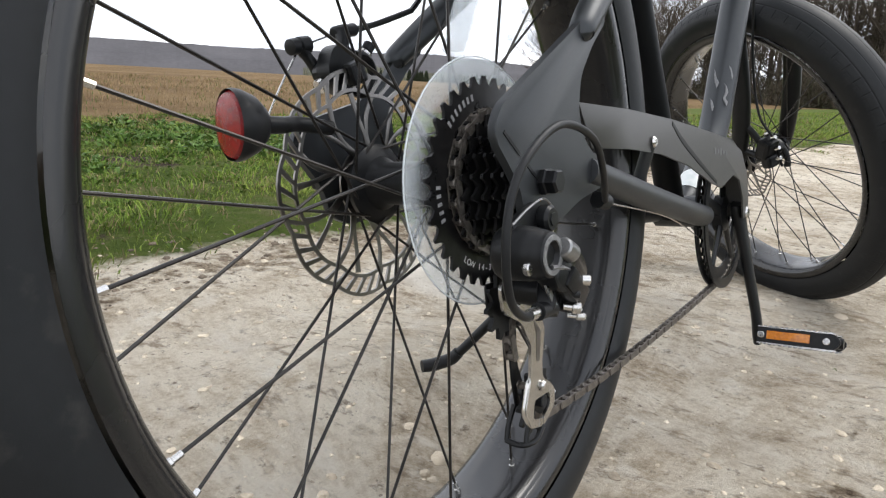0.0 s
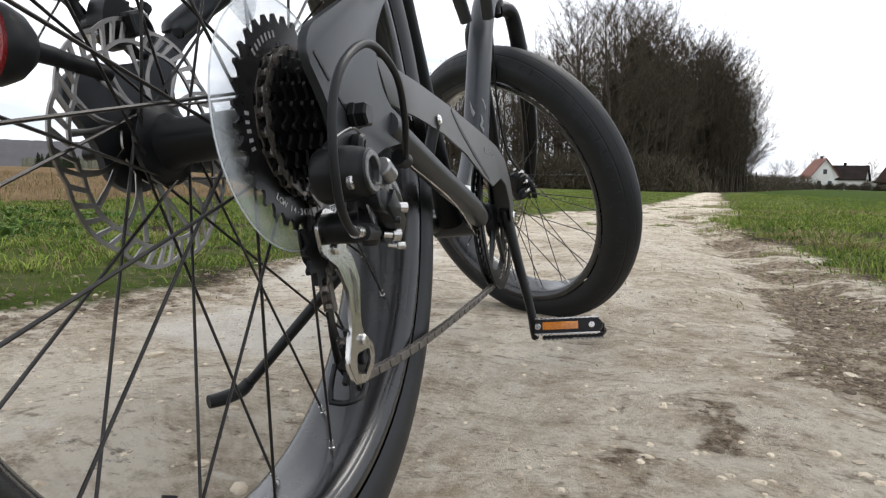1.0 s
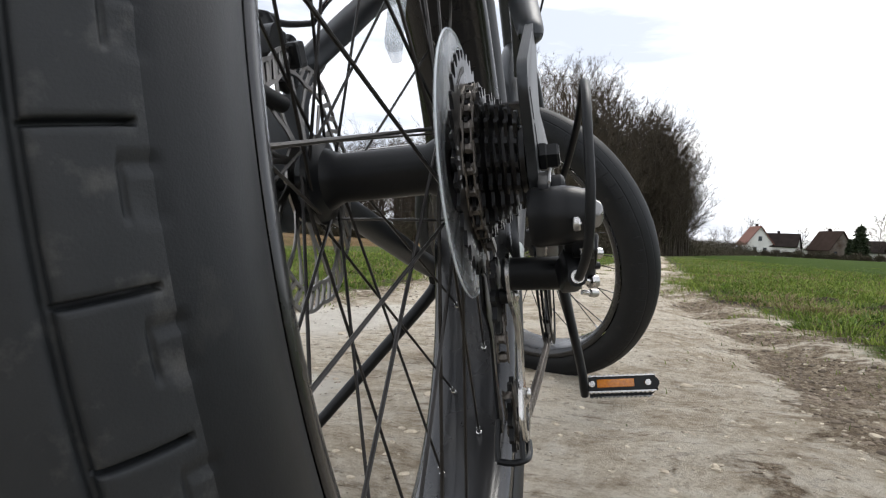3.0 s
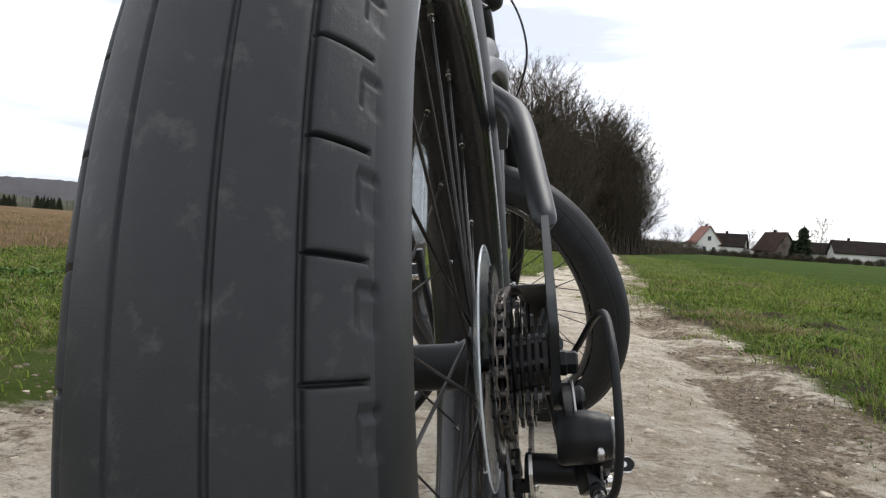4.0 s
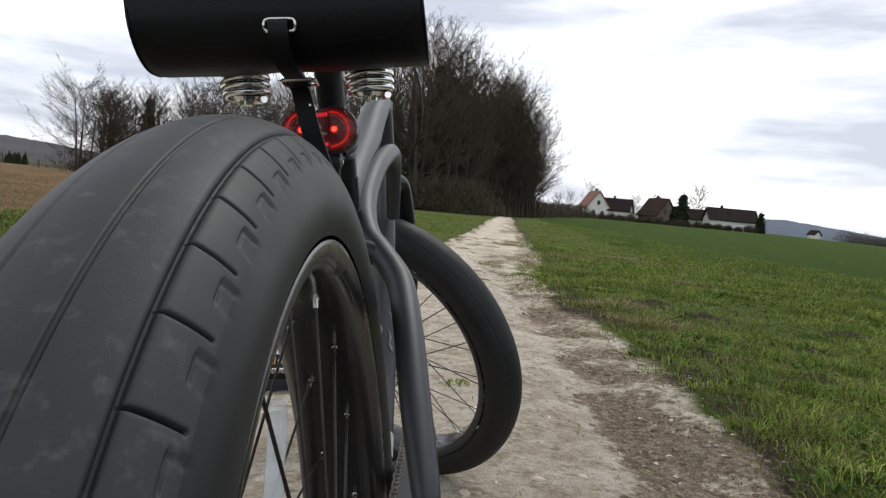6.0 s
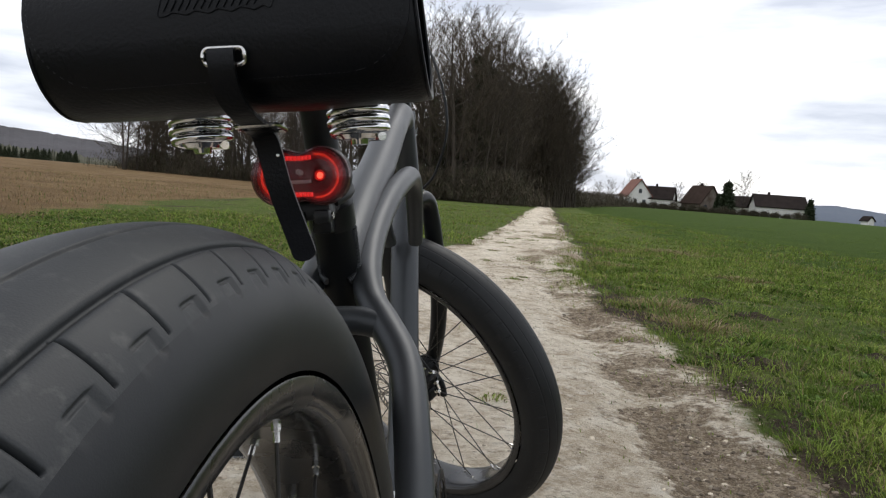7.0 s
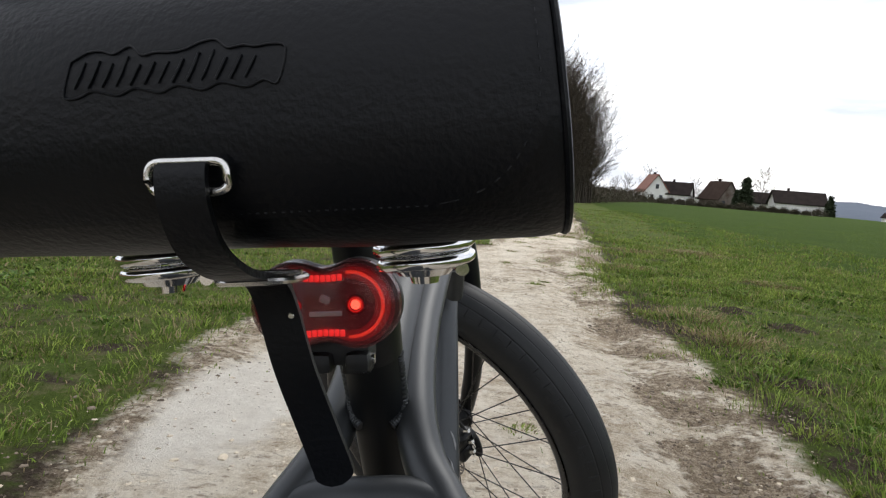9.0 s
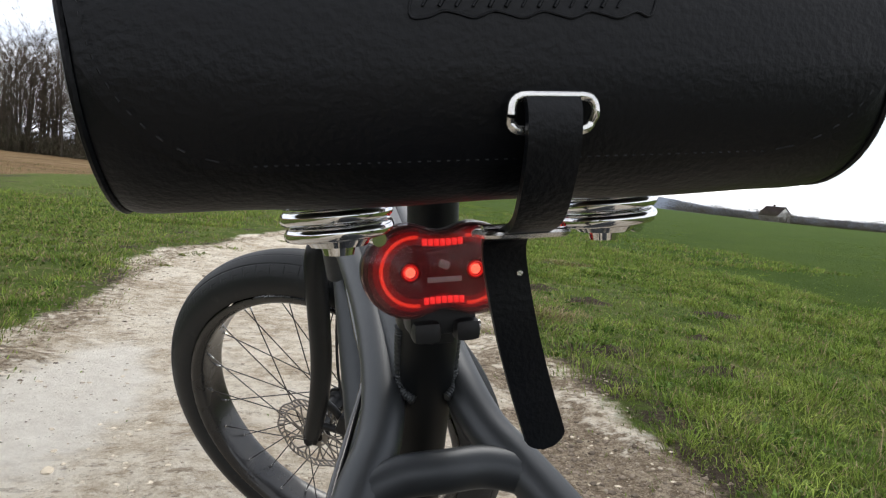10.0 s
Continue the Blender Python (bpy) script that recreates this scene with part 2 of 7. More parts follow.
# ---- ground ----
def path_edges(y):
    """The left and right edge of the dirt track at y metres ahead."""
    left = np.interp(y, [-8, 0, 1.2, 2.7, 5.0, 6.4, 8.9, 10.4, 20, 46, 90], [-1.3, -1.13, -1.06, -1.16, -1.25, -1.15, -0.31, 0.10, 1.15, 3.75, 8.6])
    right = np.interp(y, [-8, 0, 1.6, 3.0, 5.0, 6.0, 10, 20, 46, 90], [1.0, 1.08, 1.12, 1.13, 1.10, 1.12, 1.75, 2.75, 5.45, 10.4])
    return left, right


def lumps(x, y, size, seed=0.0):
    """Smooth random bumps between -1 and 1, about size metres apart."""
    u, v = x / size + 17.3 + seed, y / size + 5.9 - seed
    iu, iv = np.floor(u), np.floor(v)
    fu, fv = u - iu, v - iv
    fu, fv = fu * fu * (3 - 2 * fu), fv * fv * (3 - 2 * fv)

    def rnd(a, b):
        h = np.sin(a * 127.1 + b * 311.7 + seed) * 43758.5453
        return (h - np.floor(h)) * 2 - 1
    top = rnd(iu, iv) * (1 - fu) + rnd(iu + 1, iv) * fu
    low = rnd(iu, iv + 1) * (1 - fu) + rnd(iu + 1, iv + 1) * fu
    return top * (1 - fv) + low * fv


MOLEHILLS = [(1.95, 2.75, 0.13), (2.35, 3.5, 0.10), (1.75, 4.3, 0.10), (3.1, 4.4, 0.16), (2.0, 5.3, 0.16), (2.2, 4.75, 0.12), (2.5, 9.5, 0.25), (3.9, 6.7, 0.22), (2.9, 7.4, 0.15), (-2.4, 2.9, 0.08), (1.55, 3.1, 0.12)]


def ground_masks(x, y):
    """How much track, stubble and sown field there is at a place."""
    left, right = path_edges(y)
    wob = 0.06 * np.sin(2.3 * y + 0.7) + 0.07 * lumps(x, y, 0.45, 8.0) + 0.05 * lumps(x, y, 0.17, 9.0)
    inside = np.minimum(x - left, right - x) + wob
    track = np.clip(inside / 0.30 + 0.5, 0, 1)
    stub = np.clip((-x - 4.2 - 0.22 * np.clip(y, 0, 18) + 3 * wob) / 1.6 + 0.5, 0, 1)
    crop = np.clip((x - right - 2.3 - 0.01 * y + 2 * wob) / 0.8 + 0.5, 0, 1)
    pale = np.exp(-(((x + 0.79) / 0.27) ** 2 + ((y - 2.3) / 0.85) ** 2)) + 0.8 * np.exp(-(((x + 0.55) / 0.3) ** 2 + ((y - 0.9) / 0.25) ** 2))
    patchy = 0.5 + 0.5 * np.sin(2.9 * y + 1.3 * np.sin(4.1 * x)) * np.sin(1.7 * y + 3.3 * x)
    mud = 0.60 * np.exp(-(np.maximum(right - 0.16 - x, 0) / 0.22) ** 2) * (0.5 + 0.5 * patchy) * np.clip((right + 0.5 - x) / 0.3, 0, 1) + 0.34 * np.exp(-((x - 0.72 - 0.02 * y) / 0.10) ** 2) * np.clip((y - 0.8) / 0.6, 0, 1) * patchy + 0.12
    mud = mud + 0.30 * lumps(x, y, 0.16, 6.0) * (0.4 + 0.6 * np.clip((x + 0.3) / 0.8, 0, 1)) + 0.45 * np.exp(-((x - left - 0.08) / 0.16) ** 2) + 0.5 * np.exp(-((x - 0.5 * (left + right) - 0.25) / 0.35) ** 2) * np.clip((y - 4) / 3, 0, 1) * patchy
    mud = mud + 0.9 * np.exp(-((x - 0.66) / 0.07) ** 2 - ((y - 1.0) / 0.22) ** 2) + 0.7 * np.exp(-((x - 0.80) / 0.08) ** 2 - ((y - 1.9) / 0.35) ** 2)
    mud = mud + np.clip(0.9 * lumps(x, y, 0.42, 11.0) + 0.5 * lumps(x, y, 0.15, 12.0) - 0.35, 0, 1) * np.clip((left - x) / 0.3, 0, 1) * 0.9
    for mx, my, mr in ((0.40, 0.63, 0.045), (0.41, 0.53, 0.035), (0.14, 0.34, 0.030), (0.28, 0.43, 0.035), (0.27, 0.61, 0.025), (0.56, 0.88, 0.06), (0.13, 0.95, 0.05)):
        mud = mud + 0.42 * np.exp(-((x - mx) ** 2 + 0.5 * (y - my) ** 2) / mr ** 2)
    for mx, my, ms in MOLEHILLS:
        mud = mud + 1.2 * np.exp(-((x - mx) ** 2 + (y - my) ** 2) / ms ** 2)
    return track, stub, crop, pale, np.clip(mud, 0, 1.2)


def ground_height(x, y):
    track, stub, crop, _, _ = ground_masks(x, y)
    near = np.exp(-((x / 6) ** 2 + ((y - 2) / 10) ** 2))
    h = 0.010 * np.sin(3.1 * x + 1.3 * y) * np.sin(1.7 * y - 0.6) + 0.005 * np.sin(9.7 * x - 4.1 * y) + 0.004 * np.sin(17 * y + 6 * x)
    h = (h + track * (0.0050 * lumps(x, y, 0.21, 1.0) + 0.0050 * lumps(x, y, 0.11, 2.0) + 0.0035 * lumps(x, y, 0.06, 3.0)) + (1 - track) * 0.011 * lumps(x, y, 0.34, 4.0)) * near - 0.004
    h = h + (1 - track) * 0.022 * near
    rut = np.exp(-((x - 0.80) / 0.16) ** 2) * np.clip((y - 1.0) / 0.8, 0, 1) * near
    h = h - 0.030 * rut + 0.012 * np.exp(-((x - 1.02) / 0.1) ** 2) * near
    for wy in (0.0, 1.16):
        h = h * (1 - np.exp(-((x - 0.03) ** 2 + (y - wy) ** 2) / 0.03))
    h = h + 0.036 * np.exp(-((x + 0.34) / 0.19) ** 2 - ((y - 0.33) / 0.22) ** 2)
    for mx, my, ms in MOLEHILLS:
        h = h + 0.035 * np.exp(-((x - mx) ** 2 + (y - my) ** 2) / (0.6 * ms) ** 2)
    far = np.clip((-x - 10), 0, 400)
    away, turn = np.hypot(x, y), np.degrees(np.arctan2(x, np.maximum(y, 0.01)))
    rise = 0.0066 * np.clip(away - 20, 0, 220) * np.clip((turn - 6) / 7, 0, 1) * np.clip((40 - turn) / 12, 0, 1) * (y > 0)
    return h + 0.017 * far * np.exp(-far / 260) + rise


def axis_steps(lo, hi, step, out, far):
    core = list(np.arange(lo, hi + 1e-6, step))
    a, s = hi, step
    while a < far:
        s = min(s * out, 60)
        a += s
        core.append(a)
    return core


def ground_material():
    m = bpy.data.materials.new("track_and_meadow_soil")
    m.use_nodes = True
    nt = m.node_tree
    N, K = nt.nodes, nt.links
    b = N["Principled BSDF"]
    b.inputs["Roughness"].default_value = 0.92
    b.inputs["Specular IOR Level"].default_value = 0.04
    co = N.new("ShaderNodeTexCoord")

    def noise_node(scale, detail=6, rough=0.6, stretch=None):
        n = N.new("ShaderNodeTexNoise")
        n.inputs["Scale"].default_value, n.inputs["Detail"].default_value, n.inputs["Roughness"].default_value = scale, detail, rough
        src = co.outputs["Object"]
        if stretch:
            mp = N.new("ShaderNodeMapping")
            mp.inputs["Scale"].default_value = stretch
            K.new(src, mp.inputs["Vector"])
            src = mp.outputs["Vector"]
        K.new(src, n.inputs["Vector"])
        return n.outputs["Fac"]

    def ramp(fac, *stops):
        r = N.new("ShaderNodeValToRGB")
        e = r.color_ramp.elements
        e[0].position, e[0].color = stops[0][0], (*stops[0][1], 1)
        e[1].position, e[1].color = stops[-1][0], (*stops[-1][1], 1)
        for p, c in stops[1:-1]:
            e.new(p).color = (*c, 1)
        K.new(fac, r.inputs["Fac"])
        return r.outputs["Color"]

    def mix(fac, a, c):
        x = N.new("ShaderNodeMix")
        x.data_type = "RGBA"
        K.new(fac, x.inputs[0])
        K.new(a, x.inputs[6])
        K.new(c, x.inputs[7])
        return x.outputs[2]

    def math_node(op, a, c, clamp=False):
        x = N.new("ShaderNodeMath")
        x.operation, x.use_clamp = op, clamp
        for i, v in enumerate((a, c)):
            if isinstance(v, (int, float)):
                x.inputs[i].default_value = v
            else:
                K.new(v, x.inputs[i])
        return x.outputs[0]

    def mask(name, scale, width):
        a = N.new("ShaderNodeAttribute")
        a.attribute_name = name
        n = math_node("SUBTRACT", noise_node(scale, 5, 0.65), 0.5)
        v = math_node("ADD", a.outputs["Fac"], math_node("MULTIPLY", n, width))
        r = N.new("ShaderNodeMapRange")
        r.inputs["From Min"].default_value, r.inputs["From Max"].default_value = 0.38, 0.62
        K.new(v, r.inputs["Value"])
        return r.outputs["Result"]

    big, mid, fine = noise_node(1.6, 5), noise_node(9, 7, 0.78), noise_node(70, 6, 0.85)
    blend = math_node("ADD", math_node("MULTIPLY", big, 0.34), math_node("ADD", math_node("MULTIPLY", mid, 0.44), math_node("MULTIPLY", fine, 0.32)))
    dirt = ramp(blend, (0.405, (0.185, 0.138, 0.092)), (0.465, (0.385, 0.310, 0.222)), (0.525, (0.55, 0.468, 0.355)), (0.595, (0.75, 0.680, 0.562)))

    def spots(scale, lo, hi, stretch=None):
        r = N.new("ShaderNodeMapRange")
        r.inputs["From Min"].default_value, r.inputs["From Max"].default_value, r.inputs["To Max"].default_value = lo, hi, 0.85
        K.new(noise_node(scale, 6, 0.7, stretch), r.inputs["Value"])
        return r.outputs["Result"]

    def plain(c):
        n = N.new("ShaderNodeRGB")
        n.outputs[0].default_value = (*c, 1)
        return n.outputs[0]
    dirt = mix(spots(13, 0.55, 0.66, (0.8, 1.3, 1)), dirt, plain((0.80, 0.745, 0.645)))
    dirt = mix(spots(31, 0.59, 0.68), dirt, plain((0.175, 0.132, 0.094)))
    dirt = mix(spots(17, 0.565, 0.65, (0.7, 1.5, 1)), dirt, plain((0.27, 0.210, 0.150)))
    dirt = mix(spots(5.5, 0.54, 0.66, (0.7, 1.2, 1)), dirt, plain((0.72, 0.66, 0.56)))
    dirt = mix(spots(90, 0.60, 0.70), dirt, plain((0.62, 0.57, 0.48)))
    crumb = math_node("ADD", math_node("MULTIPLY", noise_node(26, 7, 0.8), 0.6), math_node("MULTIPLY", noise_node(150, 4, 0.7), 0.4))
    soil = ramp(crumb, (0.38, (0.085, 0.062, 0.043)), (0.48, (0.22, 0.170, 0.119)), (0.58, (0.46, 0.385, 0.285)))
    earth = ramp(crumb, (0.38, (0.028, 0.021, 0.015)), (0.50, (0.060, 0.046, 0.034)), (0.64, (0.12, 0.095, 0.07)))
    dirt = mix(mask("mud", 19, 1.7), dirt, soil)
    pale = ramp(mid, (0.3, (0.66, 0.605, 0.52)), (0.7, (0.85, 0.805, 0.71)))
    dirt = mix(mask("pale", 6, 0.7), dirt, pale)
    grass = ramp(blend, (0.42, (0.032, 0.044, 0.012)), (0.49, (0.060, 0.088, 0.018)), (0.56, (0.080, 0.112, 0.024)), (0.68, (0.120, 0.128, 0.040)))
    grass = mix(spots(4.5, 0.52, 0.66), grass, ramp(fine, (0.40, (0.105, 0.092, 0.048)), (0.60, (0.20, 0.175, 0.105))))
    grass = mix(mask("mud", 15, 1.0), grass, earth)
    crop = ramp(math_node("ADD", math_node("MULTIPLY", noise_node(0.35, 4), 0.6), math_node("MULTIPLY", noise_node(14, 5, 0.7, (3, 0.5, 1)), 0.4)),
                (0.36, (0.030, 0.058, 0.006)), (0.62, (0.050, 0.080, 0.010)))
    stub = ramp(math_node("ADD", math_node("MULTIPLY", noise_node(0.25, 4), 0.45), math_node("MULTIPLY", noise_node(22, 6, 0.8, (0.5, 3, 1)), 0.55)),
                (0.38, (0.085, 0.055, 0.028)), (0.5, (0.155, 0.102, 0.052)), (0.64, (0.26, 0.185, 0.10)))
    col = mix(mask("crop", 3, 0.5), grass, crop)
    col = mix(mask("stubble", 1.5, 0.9), col, stub)
    col = mix(mask("track", 16, 0.55), col, dirt)
    K.new(col, b.inputs["Base Color"])
    bp = N.new("ShaderNodeBump")
    bp.inputs["Strength"].default_value, bp.inputs["Distance"].default_value = 1.0, 0.045
    K.new(math_node("ADD", math_node("MULTIPLY", mid, 0.55), math_node("ADD", math_node("MULTIPLY", fine, 0.45), math_node("MULTIPLY", noise_node(28, 5, 0.7), 0.35))), bp.inputs["Height"])
    K.new(bp.outputs["Normal"], b.inputs["Normal"])
    return m


def build_ground():
    xr = axis_steps(-3.0, 3.0, 0.030, 1.16, 900)
    xl = [-v for v in axis_steps(3.0, 3.0, 0.030, 1.16, 900)[1:]][::-1]
    xs = np.array(xl + xr)
    yb = [-v for v in axis_steps(1.5, 1.5, 0.045, 1.2, 400)[1:]][::-1]
    ys = np.array(yb + axis_steps(-1.5, 7.5, 0.030, 1.13, 1500))
    X, Y = np.meshgrid(xs, ys)
    Z = ground_height(X, Y)
    nx, ny = len(xs), len(ys)
    verts = np.stack([X, Y, Z], -1).reshape(-1, 3)
    i = np.arange(nx * ny).reshape(ny, nx)
    faces = np.stack([i[:-1, :-1], i[:-1, 1:], i[1:, 1:], i[1:, :-1]], -1).reshape(-1, 4)
    me = bpy.data.meshes.new("ground")
    me.from_pydata(verts.tolist(), [], faces.tolist())
    for name, v in zip(("track", "stubble", "crop", "pale", "mud"), ground_masks(X, Y)):
        a = me.attributes.new(name, "FLOAT", "POINT")
        a.data.foreach_set("value", v.reshape(-1).astype(np.float32))
    me.polygons.foreach_set("use_smooth", [True] * len(me.polygons))
    me.materials.append(ground_material())
    tagged(new("ground", me), "pale dirt farm track between grass verges and open fields", "ground", kind="structure")


build_ground()


# ---- the bicycle ----
LEAN = -7.509
BIKE = pose(0, 0, 0.3646, 0, LEAN, 0)
bike = thing("bicycle", BIKE, "matt graphite fat-tyre cruiser bicycle leaning on its kickstand", "bicycle")
AXLE_F = Vector((0, 0.034, 0))
NX, NF, NS = Vector((0.542, 0.7769, 0.3203)), Vector((-0.8404, 0.5011, 0.2065)), Vector((0.0, -0.3811, 0.9245))
STEER = Matrix(((NX.x, NF.x, NS.x, 0), (NX.y, NF.y, NS.y, 1.220), (NX.z, NF.z, NS.z, -0.048), (0, 0, 0, 1)))


def tyre_mesh(cut_depth=1.0):
    """A fat slick-centred tyre with three grooves and cut shoulder blocks, turned round x."""
    n_blocks = 72
    fine = [c + d for c in (14.3, 39.0, 57.2, 62.0) for d in (-1.6, -1.2, -0.8, -0.4, 0.0, 0.4, 0.8, 1.2, 1.6)]
    half = sorted(set(np.round(np.concatenate([np.arange(0, 69, 2.0), fine, np.linspace(70, 117, 9)]), 2)))
    ph = np.radians(np.array([-v for v in half[:0:-1]] + half))
    steps = np.concatenate([[0, 0.010, 0.020, 0.030, 0.045], np.linspace(0.08, 0.92, 19), [0.955, 0.970, 0.980, 0.990]])
    per = len(steps)
    na = n_blocks * per
    u = np.tile(steps, n_blocks)
    ang = np.radians(0.68 + 360.0 / n_blocks * (np.repeat(np.arange(n_blocks), per) + u))
    A, PH = np.meshgrid(ang, ph, indexing="ij")
    U, _ = np.meshgrid(u, ph, indexing="ij")
    sx, cx = np.sin(PH), np.cos(PH)
    x = np.where(sx > 0, 0.047, 0.0446) * sx
    r = 0.308 + 0.045 * cx
    deg = np.degrees(PH)
    side = np.abs(deg)

    def cut(v, c, w):
        return np.clip(1.5 - np.abs(v - c) / w, 0, 1)
    near = np.minimum(U, 1 - U)
    d = 0.0013 * cut(side, 14.3, 1.05) + 0.0024 * cut(side, 39.0, 1.3)
    d = np.maximum(d, 0.0036 * cut(near, 0.0, 0.021) * ((side > 39) & (side < 62)))
    hook = np.maximum(cut(U, 0.25, 0.045) * ((side > 56.5) & (side < 65)), cut(side, 57.2, 0.9) * ((U > 0.24) & (U < 0.56)))
    d = np.maximum(d, 0.0011 * hook)
    slope = np.clip((U - 0.25) / 0.35, 0, 1) * np.clip((67 - side) / 8, 0, 1) * ((side > 57) & (U > 0.25) & (U < 0.62))
    d = np.maximum(d, 0.0010 * slope * (1 - slope) * 2)
    d = d * cut_depth
    r = r - d * cx
    x = x - d * sx
    P = np.stack([x, r * np.cos(A), r * np.sin(A)], -1)
    m = len(ph)
    i = np.arange(na * m).reshape(na, m)
    j = np.roll(i, -1, axis=0)
    faces = np.stack([i[:, :-1], i[:, 1:], j[:, 1:], j[:, :-1]], -1).reshape(-1, 4)
    me = bpy.data.meshes.new("tyre")
    me.from_pydata(P.reshape(-1, 3).tolist(), [], faces.tolist())
    me.polygons.foreach_set("use_smooth", [True] * len(me.polygons))
    me.materials.append(RUBBER)
    me.materials.append(SIDEWALL)
    outer = (np.abs(np.degrees((ph[1:] + ph[:-1]) / 2)) > 64).astype(np.int32)
    me.polygons.foreach_set("material_index", np.tile(outer, na).tolist())
    me.update()
    return me


def rim_bm():
    half = [(0.0, 0.2645), (0.014, 0.2646), (0.026, 0.2655), (0.0325, 0.2678), (0.0358, 0.2705), (0.0378, 0.2745), (0.0392, 0.2815), (0.0400, 0.2845), (0.0412, 0.2852), (0.0419, 0.2838), (0.0412, 0.2790), (0.0396, 0.2745)]
    inside = [(0.0362, 0.2712), (0.0325, 0.2692), (0.0, 0.2672)]
    p = [(-x, r) for x, r in half[:0:-1]] + half + inside + [(-x, r) for x, r in inside[-2::-1]]
    return add_lathe(bmesh.new(), p, 144, closed=True)


def spoke_mesh(a, b):
    """A spoke from its head at the hub to its nipple at the rim."""
    a, b = Vector(a), Vector(b)
    d = (b - a).normalized()
    bm = bmesh.new()
    add_tube(bm, [a, b - d * 0.008], 0.00115, 7)
    add_tube(bm, [b - d * 0.0095, b - d * 0.0040, b - d * 0.0035, b + d * 0.003], [0.0019, 0.0019, 0.0026, 0.0027], 7, mat=1)
    return finish("spoke", bm, [SPOKE, STEEL])


def lace(wheel, xl, xr, rl, rr, count, turn=0.0):
    """Spokes laced three-cross from both hub flanges to the rim, each one an object."""
    for i in range(count):
        rim_a = 2 * math.pi * i / count + turn
        left = i % 2 == 0
        sgn = 1 if (i // 2) % 2 == (1 if left else 0) else -1
        hub_a = rim_a + sgn * radians(66)
        x, r = (xl, rl) if left else (xr, rr)
        head = (x + (0.0025 if sgn > 0 else -0.0025), r * math.cos(hub_a), r * math.sin(hub_a))
        nip = (-0.013 if left else 0.013, 0.2642 * math.cos(rim_a), 0.2642 * math.sin(rim_a))
        part("spoke", spoke_mesh(head, nip), None, wheel)


def rotor_bm(r=0.09, x=0.0, ri=0.071):
    """The ring of a wavy brake disc, scalloped, with slanted slots."""
    bm = bmesh.new()
    t = 0.0009
    ang, web = [], []
    for k in range(45):
        for f, w in ((0.0, True), (0.34, False), (0.67, False)):
            ang.append(2 * math.pi * (k + f) / 45)
            web.append(w)
    n = len(ang)

    def ring(base, wave, phase):
        return [bm.verts.new((x, (base + wave * abs(math.sin(4.5 * a + phase))) * math.cos(a), (base + wave * abs(math.sin(4.5 * a + phase))) * math.sin(a))) for a in ang]
    o0, o1 = ring(r - 0.0040, 0.0040, 0.0), ring(r - 0.0068, 0.0040, 0.0)
    i1, i0 = ring(ri + 0.0005, 0.0036, 0.0), ring(ri - 0.0022, 0.0036, 0.0)
    faces = []
    for k in range(n):
        j = (k + 1) % n
        faces += [bm.faces.new((o0[k], o0[j], o1[j], o1[k])), bm.faces.new((i1[k], i1[j], i0[j], i0[k]))]
        if web[k]:
            q, p = (k + 2) % n, (k + 3) % n
            faces.append(bm.faces.new((o1[k], o1[j], i1[p], i1[q])))
    bmesh.ops.recalc_face_normals(bm, faces=bm.faces[:])
    bmesh.ops.solidify(bm, geom=faces, thickness=2 * t)
    return bm


def build_rotor(wheel, r, x, ri):
    disc = part("brake_rotor", rotor_bm(r, x, ri), ROTOR, wheel, "wavy drilled steel brake disc")
    bm = add_lathe(bmesh.new(), [(x - 0.0009, 0.018), (x - 0.0009, 0.028), (x + 0.0009, 0.028), (x + 0.0009, 0.018)], 32, closed=True)
    part("rotor_carrier", bm, ROTOR, disc)
    for k in range(9):
        a = 2 * math.pi * k / 9
        for d in (0.0, 0.34):
            pts = [Vector((x, q * math.cos(a + u), q * math.sin(a + u))) for q, u in ((ri, 0.30 - d), (0.055, 0.24 - 0.6 * d), (0.04, 0.10 - 0.2 * d), (0.026, -0.12))]
            part("rotor_arm", add_tube(bmesh.new(), spline(pts, 4), [0.0030, 0.0021, 0.0021, 0.0036], 6, flat=0.35), ROTOR, disc)
    for k in range(6):
        a = 2 * math.pi * k / 6
        part("rotor_bolt", disc_x(x - 0.004, x - 0.0009, 0.0035, 0.0006, 8, (0, 0.022 * math.cos(a), 0.022 * math.sin(a))), STEEL, disc, "bright rotor bolt")


def sprocket_bm(teeth, x, thick=0.0021, inner=None, windows=0):
    r = teeth * 0.0127 / (2 * math.pi)
    inner = inner or r * 0.62
    bm = bmesh.new()
    prof = []
    for k in range(teeth):
        for f, h in ((0.0, -0.0032), (0.25, -0.0010), (0.40, 0.0034), (0.60, 0.0034), (0.75, -0.0010)):
            a = 2 * math.pi * (k + f) / teeth
            prof.append(((r + h) * math.cos(a), (r + h) * math.sin(a)))
    n = len(prof)
    inn = [(inner * math.cos(2 * math.pi * k / n), inner * math.sin(2 * math.pi * k / n)) for k in range(n)]
    vs = [[bm.verts.new((x + s * thick / 2, *q)) for q in ring] for s in (-1, 1) for ring in (prof, inn)]
    for k in range(n):
        j = (k + 1) % n
        for a, b in ((vs[0], vs[1]), (vs[1], vs[3]), (vs[3], vs[2]), (vs[2], vs[0])):
            bm.faces.new((a[k], a[j], b[j], b[k]))
    bmesh.ops.recalc_face_normals(bm, faces=bm.faces[:])
    return bm


TYRE = tyre_mesh()
TYRE_FRONT = tyre_mesh(0.35)
TYRE_FRONT.materials[0] = CLEANRUBBER
RIM = finish("wheel_rim", rim_bm(), RIMPAINT)


